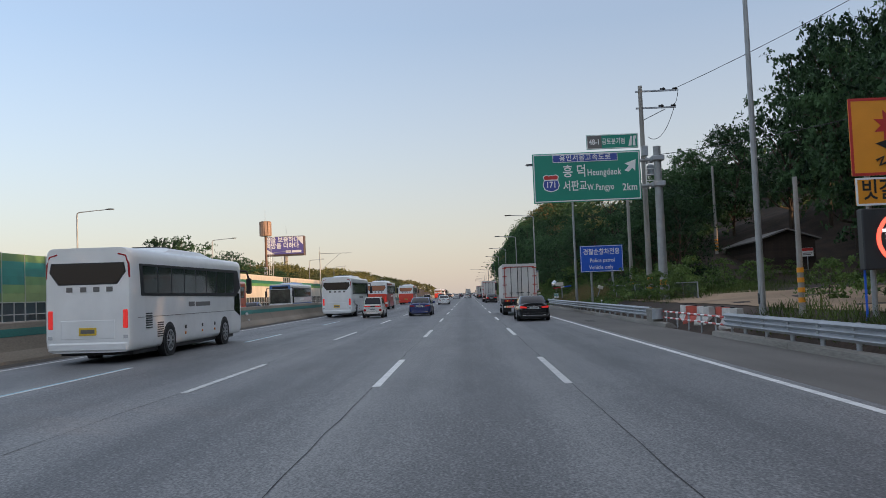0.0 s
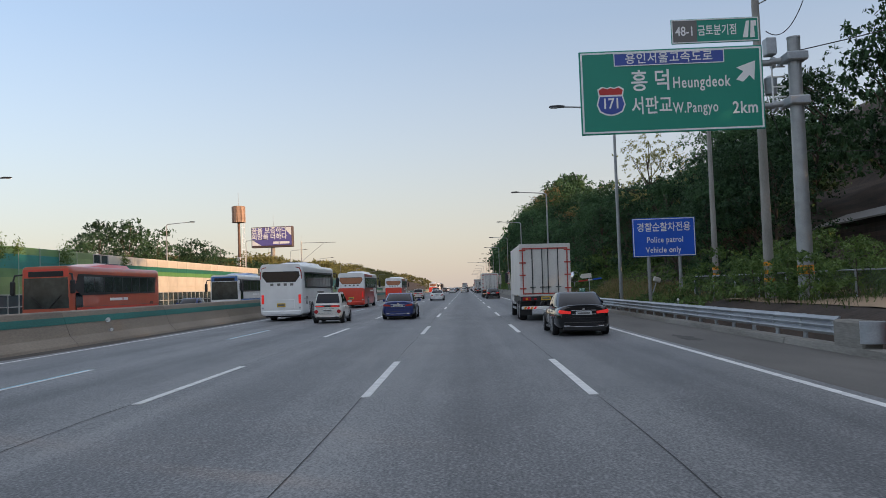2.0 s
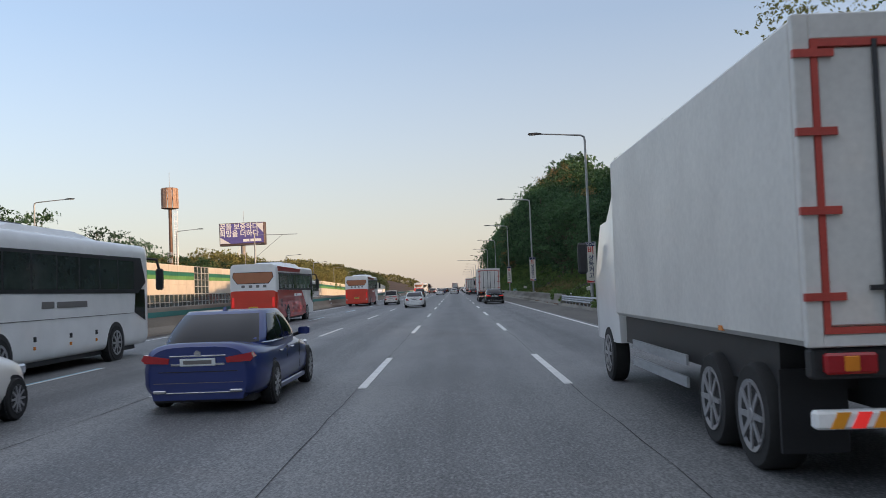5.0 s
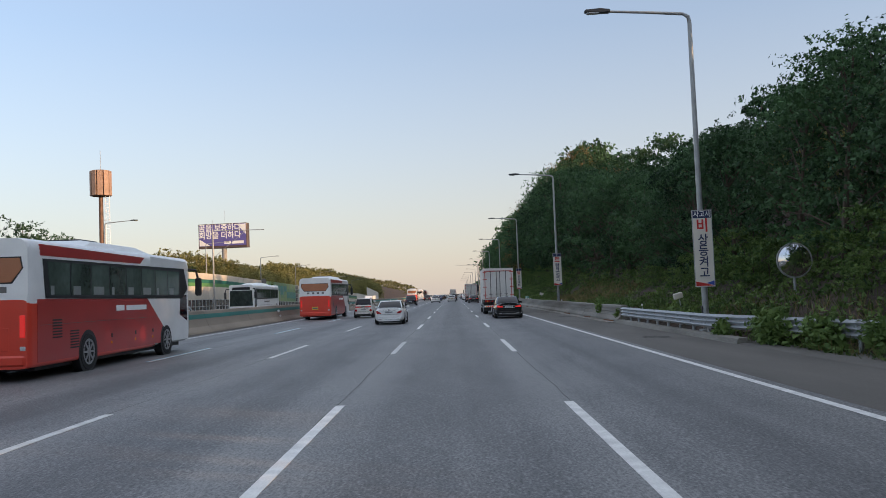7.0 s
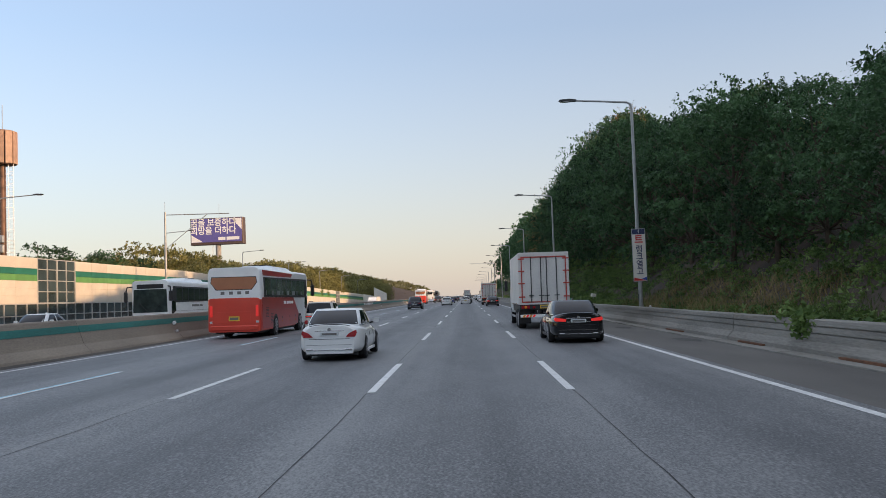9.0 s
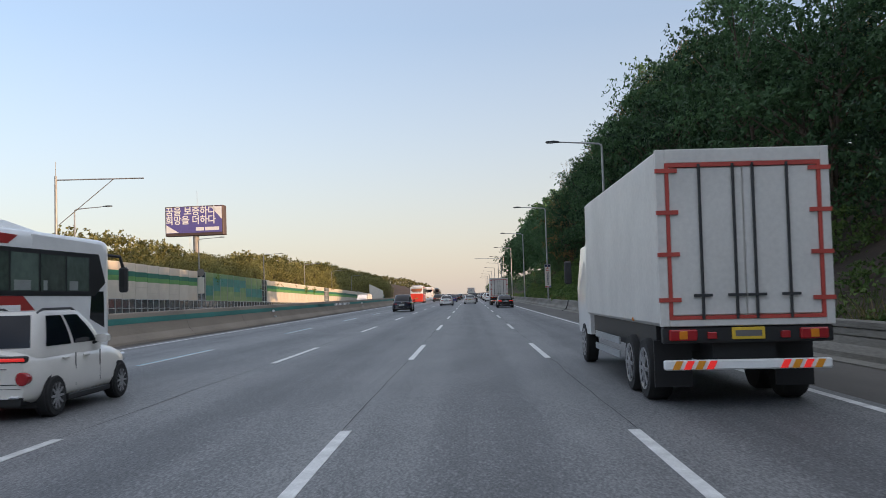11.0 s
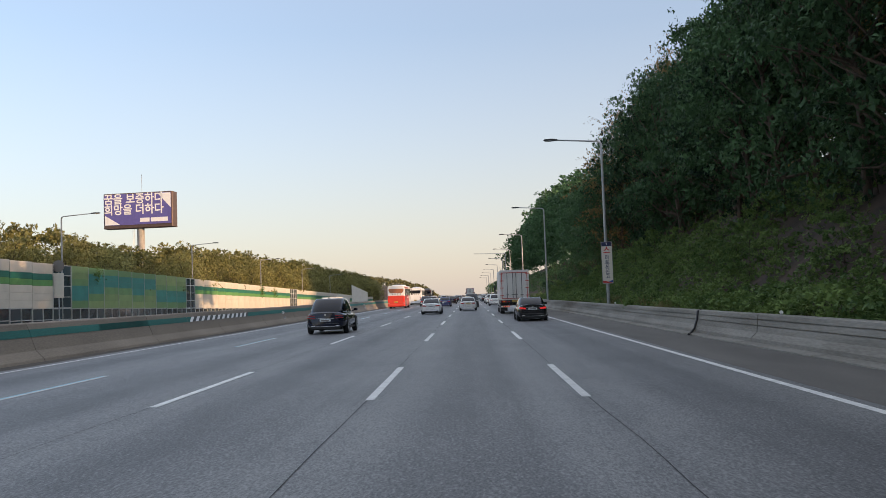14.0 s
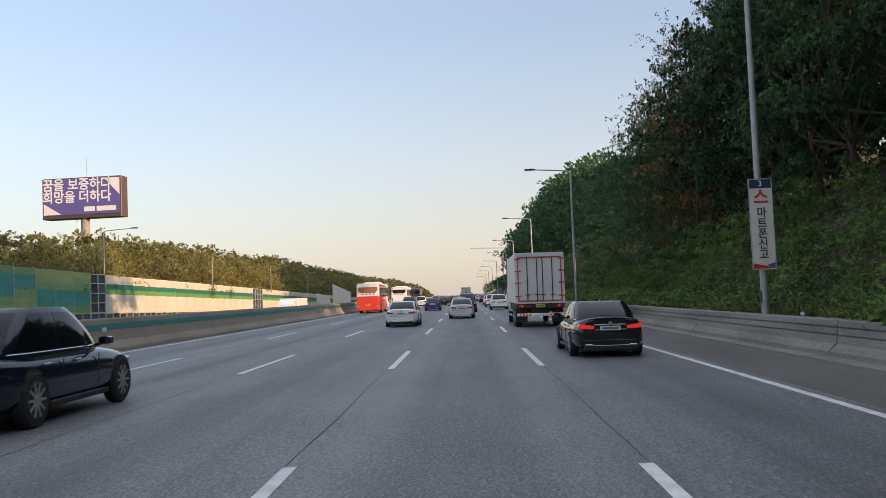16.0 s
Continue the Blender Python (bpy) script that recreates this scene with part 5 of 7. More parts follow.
def bank_trees():
    g = random.Random(11)
    # front row along the bank
    y = 84.0
    while y < 330:
        d = lin([(84, 15.5), (100, 14.0), (150, 13.6), (175, 14.4), (190, 15.2), (232, 15.6), (242, 17.2), (284, 17.2), (296, 14.5), (330, 14)], y)
        x = d + g.uniform(-0.9, 1.1)
        kind = g.choice(NEAR if y < 128 else HIGH) if y < 290 else g.choice(MID)
        s = min(1.75, (tops(x, y) - land(x, y) + 0.2) / TOP[kind[1].name]) * (g.uniform(0.84, 0.98) if 108 < y < 134 else g.uniform(0.95, 1.10) if 118 < y < 168 or 236 < y < 292 else g.uniform(0.82, 1.02))
        plant(kind, x, y, land(x, y) - 0.2, s, g.uniform(0, 360), L_BANK, group="bank trees", tilt=-4)
        y += g.uniform(3.9, 5.4)
    for row, (d, gap, sc) in enumerate(((4.3, 4.6, 1.0), (9.0, 5.2, 1.05), (15.0, 6.5, 1.1), (23.0, 8.5, 1.15))):
        y = 80.0 + row * 2
        while y < 330 + row * 30:
            x = lin([(84, 16), (100, 14.5), (150, 13.6), (190, 15), (236, 15.5), (246, 17), (284, 17), (300, 14.5), (330, 14)], y) + d + g.uniform(-1.2, 1.2)
            s = max(0.25, (min(tops(x, y), 6.5 + 0.1 * (x - 14) if 280 < y < 366 else 99) - land(x, y) + 0.3) / 10.9) * g.uniform(0.86, 1.06) * (lin([(170, 1), (190, 1.18), (225, 1.18), (240, 1)], y) if row >= 2 else 1)
            # some trees take the leaf colour that has sunlight painted in
            lit = row >= 1 and g.random() < 0.18
            if row >= 1 and not (row == 1 and lit):
                joined("bank", g.choice(LIGHT), x, y, land(x, y) - 0.3, s, g.uniform(0, 360))
                y += gap * g.uniform(0.85, 1.2)
                continue
            plant(g.choice(WARM) if lit else g.choice(MID), x, y, land(x, y) - 0.3, s, g.uniform(0, 360), "tree near the bank top, low sunlight in its leaf colour" if lit else L_BANK, group="bank trees")
            y += gap * g.uniform(0.85, 1.2)
    # the wood behind the lot and the hut
    for row, (x0, gap) in enumerate(((30.0, 4.2), (35.5, 4.8), (42.0, 5.5), (50.0, 7.0))):
        y = -6.0
        while y < 84:
            near = lin([(-10, 0), (50, 0), (62, 1.5), (84, 1.5)], y)
            x = x0 + near + g.uniform(-1.3, 1.3)
            s = g.uniform(0.95, 1.2) * lin([(-10, 1.62), (56, 1.62), (84, 1.45)], y)
            if row >= 2:
                joined("bank", g.choice(LIGHT), x, y, land(x, y) - 0.3, s, g.uniform(0, 360))
                y += gap * g.uniform(0.8, 1.2)
                continue
            plant(g.choice(MID), x, y, land(x, y) - 0.3, s, g.uniform(0, 360), "tall dark tree of the wood behind the lot", group="wood behind the lot")
            y += gap * g.uniform(0.8, 1.2)
    for x, y, s in ((15.6, 68, 1.0), (16.4, 66, 0.95), (13.8, 68.5, 0.75), (15.5, 71, 0.9), (17.4, 72, 1.0), (20.0, 82, 1.15), (17.0, 76.5, 0.95), (14.2, 78, 0.62), (23.5, 88, 1.3), (27.5, 88, 1.45), (19.5, 87, 1.2)):
        plant(g.choice(NEAR), x, y, land(x, y) - 0.3, s * 0.85, g.uniform(0, 360), "bushy green tree beside the lot", group="trees beside the lot")
    plant(SPARSE, 16.0, 92, land(16, 92) + 0.8, 1.05, 20, "thin feathery tree standing above the bank", group="bank trees")
    for x, y, top in ((26.5, 197, 21.0), (28.0, 203, 22.3), (29.5, 209, 23.2), (28.5, 192, 21.6), (31.0, 200, 23.8), (27.2, 211, 22.4)):
        joined("bank", g.choice(LIGHT), x, y, land(x, y) - 0.3, (top - land(x, y)) / 10.9, g.uniform(0, 360))
    for row in range(3):  # unseen wood behind the start, added to keep low sun off the road
        for i in range(26):
            x, y = 16 + row * 9 + g.uniform(-2, 2), -12 - i * 8 + g.uniform(-2, 2)
            joined("bank", g.choice(FAR), x, y, land(x, y) - 0.3, g.uniform(1.0, 1.3), g.uniform(0, 360))
    for row in range(4):  # the next wooded hill ahead
        for i in range(20):
            y, x = 372 + i * 12 + g.uniform(-4, 4), 22.5 + row * 5 + g.uniform(-1.5, 2)
            z = 1.7 + 16.0 * x / 14 * lin([(372, 0.55), (395, 0.9), (420, 1.0), (620, 1.1)], y - 2 * (x - 22))
            joined("verge", g.choice(LIGHT if row < 2 else FAR), x, y, land(x, y) - 0.3, (z - land(x, y)) / 10.9 * g.uniform(0.75, 1.0), g.uniform(0, 360))
    for i in range(44):  # far trees along the verge ahead
        y = 335 + i * 9.5
        x = 12.5 + g.uniform(0, 5)
        joined("verge", g.choice(FAR), x, y, land(x, y) - 0.2, (tops(x, y) - land(x, y)) / 10.9 * g.uniform(0.75, 1.0), g.uniform(0, 360))
    for x, y, top in ((17.2, 277, 21.6), (20.5, 274, 23.0), (21.5, 268, 25.0), (20.0, 262, 24.0)):
        plant(TAN, x, y, land(x, y) - 0.2, (top - land(x, y)) / TOP[TAN[1].name], g.uniform(0, 360), "tree with tan foliage high on the bank", group="bank trees")
    for x, y, k in ((18.5, 219, 1.0), (20.5, 212, 1.0), (18.5, 175, 1.03), (15.6, 270, 0.98)):
        plant(TAN, x, y, land(x, y) - 0.2, k * (tops(x, y) - land(x, y)) / TOP[TAN[1].name], g.uniform(0, 360), "tree with tan foliage high on the bank", group="bank trees")
    for x, y, top in ((15.2, 276, 15.5), (16.0, 281, 15.5), (15.4, 287, 14.5)):
        plant(HIGH[1], x, y, land(x, y) - 0.3, (top - land(x, y)) / TOP[HIGH[1][1].name], g.uniform(0, 360), L_BANK, group="bank trees")
    for x, y, s in ((13.6, 97, 0.8), (13.2, 102, 0.8), (12.6, 89.5, 0.45), (13.6, 92.5, 0.6), (12.6, 95.5, 0.5), (14.8, 90, 0.7), (15.2, 95.5, 0.8), (14.0, 86.5, 0.6), (16.0, 92.5, 0.9), (12.2, 99.5, 0.5), (11.6, 105.5, 0.5), (11.2, 58.5, 0.9), (12.4, 56, 0.8), (11.0, 55.0, 0.75), (10.7, 52.8, 0.7), (11.1, 50.6, 0.75), (10.9, 48.2, 0.7), (11.6, 46.4, 0.75), (12.2, 51.0, 0.9), (13.4, 59.5, 1.0), (10.9, 61.2, 0.6), (13.2, 26.5, 1.0), (15, 24.5, 1.3), (13.8, 33.0, 0.7), (11.5, 121, 0.6), (9.5, 131.5, 0.35), (12.5, 53.5, 0.9), (14.5, 55.5, 1.0), (17.5, 58.5, 0.9), (19.8, 60.5, 0.8), (21.5, 62.6, 0.7), (23.8, 63.2, 0.5),
                    (12.2, 116, 0.8), (12.6, 124, 0.9), (12.8, 168, 0.7)):
        plant(g.choice(BUSH), x, y, land(x, y) - 0.15, s, g.uniform(0, 360), "leafy green bush on the roadside bank", "bush", "roadside bushes")

    y = 100.0
    while y < 300:
        x = lin([(100, 13.6), (112, 12.4), (180, 11.4), (300, 11.6)], y) + g.uniform(-0.6, 0.7)
        plant(g.choice(BUSH), x, y, land(x, y) - 0.2, g.uniform(0.7, 1.3) * lin([(118, 1), (132, 0.5), (180, 0.55), (190, 0.4), (262, 0.4), (275, 0.8)], y), g.uniform(0, 360), "leafy green bush on the roadside bank", "bush", "roadside bushes")
        y += g.uniform(2.6, 4.6)
    y = 176.0
    while y < 288:
        for x0 in (12.6, 14.6):
            x, yy = x0 + g.uniform(-0.7, 0.7), y + g.uniform(-1.2, 1.2)
            if not (200 < yy < 216 and g.random() < 0.5):
                plant(g.choice(BUSH), x, yy, land(x, yy) - 0.25, g.uniform(0.45, 0.95), g.uniform(0, 360), "leafy shrub high on the steep bank", "bush", "roadside bushes")
        y += g.uniform(2.2, 3.4)


bank_trees()


def left_trees():
    g = random.Random(5)
    for x, y, top in ((-48, 128, 10.2), (-50, 135, 12.3), (-48, 141, 12.8), (-51, 147, 13.2), (-48, 152, 12.3), (-52, 158, 12.6), (-49, 165, 10.6), (-48, 171, 11.8), (-50, 179, 12.0), (-48, 187, 11.0), (-52, 197, 10.4), (-49, 205, 9.4), (-51, 214, 9.6), (-49, 222, 9.2), (-52, 230, 10.0), (-50, 238, 9.4)):
        kind = g.choice(MID)
        plant(kind, x, y, land(x, y), (top - land(x, y)) / TOP[kind[1].name], g.uniform(0, 360), "dark leafy tree rising over the sound wall", group="trees behind the sound wall")
    y = 246.0
    while y < 610:
        for d, k in ((5.5, 1.0), (12, 1.12), (21, 1.25)):
            x = WX - d + g.uniform(-1.8, 1.8)
            s = (1.7 + (lin([(246, 8.0), (262, 8.8), (274, 11.0), (300, 10.8), (340, 11.6), (400, 12.2), (520, 12.4)], y) - 1.7) * (-x) / 47 - land(x, y)) / 10.7 * g.uniform(0.82, 1.06)
            if d > 6:
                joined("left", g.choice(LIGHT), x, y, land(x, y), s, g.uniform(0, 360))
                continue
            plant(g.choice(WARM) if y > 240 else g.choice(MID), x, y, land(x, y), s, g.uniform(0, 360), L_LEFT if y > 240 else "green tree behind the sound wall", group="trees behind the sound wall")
        y += g.uniform(5.0, 7.0)


left_trees()
for pile, name, mate, label in (("bank", "upper_wood", M_LEAF, "dark green wood on the upper bank"), ("verge", "verge_wood", M_LEAF, "distant dark trees along the verge ahead"), ("left", "wood_behind_wall", M_LEAF_SUNLIT, "olive wood behind the sound wall, sunlight in its colour")):
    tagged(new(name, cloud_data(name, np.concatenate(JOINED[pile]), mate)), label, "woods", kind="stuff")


def far_woods():
    """Hills under trees, far off beyond the left of the road."""
    g = np.random.default_rng(9)
    pts = []
    for y0, dep, prof, n in ((560, 190, [(-420, 34), (-300, 33), (-210, 30), (-150, 26), (-110, 17), (-82, 10), (-62, 2)], 26000),
                             (960, 150, [(-420, 30), (-240, 33), (-170, 36), (-120, 27), (-93, 21), (-66, 17), (-42, 10), (-30, 0)], 15000)):
        x = g.uniform(prof[0][0], prof[-1][0], n)
        top = np.interp(x, [p[0] for p in prof], [p[1] for p in prof])
        k = g.random(n) ** 0.7
        y = y0 + dep * (k - 0.5)
        bump = np.array([1.8 * noise.noise((a * 0.11, b * 0.11, 7)) + 1.1 * noise.noise((a * 0.3, b * 0.3, 7)) for a, b in zip(x, y)])
        z = top * np.sin(np.clip(k, 0, 1) * math.pi / 2) + bump * np.minimum(1, top / 6) + g.normal(size=n) * 0.7
        pts.append(np.stack([x, y, z], 1))
    v = leaf_cloud(np.concatenate(pts), 2.6, g, 0.8)
    ob = new("far_woods", cloud_data("far_woods", v, M_LEAF_FAR))
    tagged(ob, "far low hills wholly covered with sunlit trees", "woods", kind="stuff")
    for y0, prof in ((560, [(-500, 30), (-420, 30), (-300, 29), (-210, 26), (-150, 22), (-110, 13), (-82, 7), (-60, -2)]), (960, [(-500, 26), (-240, 29), (-170, 32), (-120, 23), (-93, 17), (-66, 13), (-42, 7), (-28, -3)])):
        xs = np.linspace(prof[0][0], prof[-1][0], 40)
        rows = []
        for t in np.linspace(-0.62, 0.62, 13):
            rows.append([(x, y0 + 150 * t, lin(prof, x) * max(-0.2, math.cos(t * 2.3)) - 1.5) for x in xs])
        solid("far_hill", Mesh().sheet(rows), M_SOIL, "far low hill beneath the trees", "hill", kind="structure", smooth=60)


far_woods()


def bank_cover():
    """Creepers, weeds and grass on the bank, the verge and beneath the trees."""
    g = np.random.default_rng(21)
    n = 120000
    x = 9.15 + 11.0 * g.random(n) ** 1.35
    y = np.where(g.random(n) < 0.9, g.uniform(56, 300, n), g.uniform(300, 460, n))
    keep = np.array([noise.noise((a * 0.5, b * 0.35, 8)) > -0.12 - 0.2 * (b < 130) for a, b in zip(x, y)])
    keep &= ~((y > 186) & (y < 219) & (x > 12.5) & (g.random(n) < 0.45))
    x, y = x[keep], y[keep]
    z = np.array([land(a, b) + (0.5 + 0.5 * noise.noise((a, b, 1))) * 0.45 * g.random() for a, b in zip(x, y)])
    ob = new("creepers", cloud_data("creepers", leaf_cloud(np.stack([x, y, z], 1), 0.19, g, 1.0), M_LEAF_Y))
    tagged(ob, "low green creepers and weeds covering the bank", "undergrowth", kind="stuff")
    # a thick skirt of ivy along the foot of the bank
    m = 46000
    y = g.uniform(172, 300, m)
    x = 9.2 + (1.9 + 2.6 * np.clip((y - 218) / 8, 0, 1)) * g.random(m)
    h = np.array([max(0.1, 0.75 + 0.7 * noise.noise((a * 0.9, b * 0.45, 12)) - 0.35 * abs(min(a, 11.2) - 10.1)) * lin([(172, 0.3), (190, 1.0), (300, 1.0)], b) for a, b in zip(x, y)])
    z = np.array([land(a, b) for a, b in zip(x, y)]) + h * g.random(m) ** 0.45
    ob = new("ivy", cloud_data("ivy", leaf_cloud(np.stack([x, y, z], 1), 0.16, g, 0.9), M_LEAF_Y))
    tagged(ob, "thick green ivy along the foot of the bank", "undergrowth", kind="stuff")
    # vines that hang over the barrier in places
    pts = []
    for cy, cx, cz, r, k in ((106.2, 9.2, 0.40, 0.95, 1300), (103.6, 9.55, 0.35, 0.9, 900), (109.2, 8.7, 0.25, 0.5, 250), (101.4, 9.9, 0.4, 0.7, 500), (92.6, 8.5, 0.08, 0.25, 90), (131.8, 8.78, 0.62, 0.55, 700), (133, 8.95, 0.85, 0.6, 400), (126.2, 8.75, 0.35, 0.45, 300), (232, 9.0, 0.95, 0.8, 300)):
        pts.append(np.stack([cx + g.normal(size=k) * 0.22 * r, cy + g.normal(size=k) * 0.55 * r, cz + g.normal(size=k) * 0.28 * r], 1))
    for cy, cz, r, k in ((95, 6.6, 1.0, 420), (98.5, 6.9, 0.7, 200), (108, 6.5, 1.1, 420), (123.5, 6.3, 0.9, 250), (352, 4.2, 1.2, 350), (363, 3.8, 0.8, 200), (277, 5.6, 0.8, 150)):
        pts.append(np.stack([WX + 0.15 + np.abs(g.normal(size=k)) * 0.25, cy + g.normal(size=k) * 0.7 * r, cz + g.normal(size=k) * 0.55 * r], 1))
    ob = new("vines", cloud_data("vines", leaf_cloud(np.concatenate(pts), 0.2, g, 0.5), M_LEAF_Y))
    tagged(ob, "green vines hanging over the guardrail and walls", "vines", kind="stuff")

    def blades(name, patches, material, label, h):
        v = []
        for x0, x1, y0, y1, k in patches:
            for _ in range(k):
                a, b = g.uniform(x0, x1), g.uniform(y0, y1)
                c = land(a, b) - 0.03
                hh, w = h * g.uniform(0.35, 1.2) * (0.75 + 0.6 * noise.noise((a * 0.8, b * 0.5, 3))), 0.014
                dx, dy = g.normal() * 0.42 * hh, g.normal() * 0.42 * hh
                t = g.random() * math.pi
                sx, sy = w * math.cos(t), w * math.sin(t)
                v += [(a - sx, b - sy, c), (a + sx, b + sy, c), (a + dx + sx * 0.4, b + dy + sy * 0.4, c + hh), (a + dx - sx * 0.4, b + dy - sy * 0.4, c + hh)]
        ob = new(name, cloud_data(name, np.array(v), material, 4))
        tagged(ob, label, "grass", kind="stuff")
    blades("dry_grass", [(9.2, 12.4, 70, 91, 6000), (9.15, 12.6, 136, 160, 3600), (9.2, 10.2, 186, 200, 700), (9.15, 10.0, 225, 250, 900), (10, 13.5, 56, 66, 800), (9.2, 11, 100, 112, 500)], M_GRASS, "tall dry straw-coloured grass on the verge", 0.6)
    blades("green_grass", [(9.1, 11.5, 60, 125, 6000), (9.15, 11.2, 125, 300, 9000), (8.9, 10.4, 6, 29, 2500), (10.2, 17, 44, 58, 2200), (14, 28, 53, 66, 3600)], M_GRASS_G, "green verge grass and weeds", 0.5)


bank_cover()


# ---- vehicles ----
def paint(name, color, metal=0.0, rough=0.3):
    deep = max(color) < 0.06
    return mat(name, color, 0.10 if deep else rough, metal, var=0.05, scale=1.2, fine=60, bump=0.0, coat=0.35 if deep else 0.5, dirt=tuple(c * 0.92 for c in color), spec=0.5)


P_BLACK = paint("black car paint", (0.005, 0.0055, 0.007))
P_NAVY = paint("midnight car paint", (0.006, 0.010, 0.026))
P_WHITE = paint("white car paint", (0.84, 0.84, 0.82))
P_SILVER = paint("silver white car paint", (0.68, 0.67, 0.65), 0.1)
P_BLUE = paint("blue car paint", (0.018, 0.035, 0.16), 0.2)
P_DKGREY = paint("dark grey car paint", (0.045, 0.045, 0.048), 0.2)
P_CREAM = paint("cream white car paint", (0.76, 0.73, 0.67))
P_BUSW = paint("white coach paint", (0.86, 0.86, 0.84), rough=0.35)
P_RED = paint("red coach paint", (0.70, 0.055, 0.028), rough=0.35)
P_DRED = paint("deep red coach paint", (0.43, 0.030, 0.028), rough=0.35)
P_BUSBLUE = paint("blue bus paint", (0.05, 0.17, 0.45), rough=0.35)
P_BUSGREY = paint("dark bronze coach paint", (0.10, 0.075, 0.06), rough=0.35)
P_BOX = mat("white truck box", (0.68, 0.66, 0.62), 0.5, var=0.1, scale=0.8, fine=15, bump=0.03)
P_REDTRIM = mat("red truck frame", (0.50, 0.07, 0.05), 0.5, var=0.15, scale=2)

# shade between the spokes, put into the colour of the rim disc
M_RIMIN = mat("rim shadow metal", (0.05, 0.05, 0.052), 0.45, 0.2, var=0.1)
WHEELS = {}


def wheel(parent, x, y, r, w, name="wheel", truck=False):
    """A tyre with a spoked rim; the outer face looks away from the car's middle."""
    key = (r, w, truck)
    if key not in WHEELS:
        t = Mesh().lathe([(-w / 2, r * 0.62), (-w / 2, r * 0.93), (-w * 0.36, r), (w * 0.36, r), (w / 2, r * 0.93), (w / 2, r * 0.62)], "x", (0, 0, 0), 28)
        rim = Mesh().lathe([(w * 0.49, 0.0), (w * 0.49, r * 0.56), (w * 0.52, r * 0.62), (w * 0.54, r * 0.68), (w * 0.42, r * 0.69), (-w * 0.3, r * 0.66), (-w * 0.3, 0.0)], "x", (0, 0, 0), 28)
        sp = Mesh()
        for i in range(10 if not truck else 8):
            a = 2 * math.pi * i / (10 if not truck else 8)
            c, s = math.cos(a), math.sin(a)
            k = r * 0.045
            pts = [(u, c * q - s * d, s * q + c * d) for u, q, d in ((w * 0.53, r * 0.12, -k * 1.5), (w * 0.53, r * 0.12, k * 1.5), (w * 0.56, r * 0.63, k), (w * 0.56, r * 0.63, -k), (w * 0.3, r * 0.12, -k * 1.5), (w * 0.3, r * 0.12, k * 1.5), (w * 0.3, r * 0.63, k), (w * 0.3, r * 0.63, -k))]
            sp.add(pts, [(0, 1, 2, 3), (4, 7, 6, 5), (0, 4, 5, 1), (1, 5, 6, 2), (2, 6, 7, 3), (3, 7, 4, 0)])
        sp.lathe([(w * 0.40, 0.0), (w * 0.40, r * 0.18), (w * 0.56, r * 0.14), (w * 0.58, 0.0)], "x", (0, 0, 0), 14)
        WHEELS[key] = (t.data("tyre", M_TYRE, 40), rim.data("rim", M_RIMIN if not truck else M_RIM, 40), sp.data("spokes", M_RIM, 40))
    ob = part(name, WHEELS[key][0], M_TYRE, parent, m=pose(x, y, r, 0, 0, 0 if x > 0 else 180))
    part("rim", WHEELS[key][1], M_RIM, ob)
    part("spokes", WHEELS[key][2], M_RIM, ob)


def plate(parent, y, z, mate, w=0.52, h=0.11, name="number_plate"):
    p = part(name, Mesh().box(-w / 2, y - 0.012, z, w / 2, y + 0.03, z + h, 0.006), mate, parent)
    part("plate_mark", Mesh().box(-w * 0.4, y - 0.016, z + h * 0.25, w * 0.4, y - 0.011, z + h * 0.75), M_SIGN_GY, p)


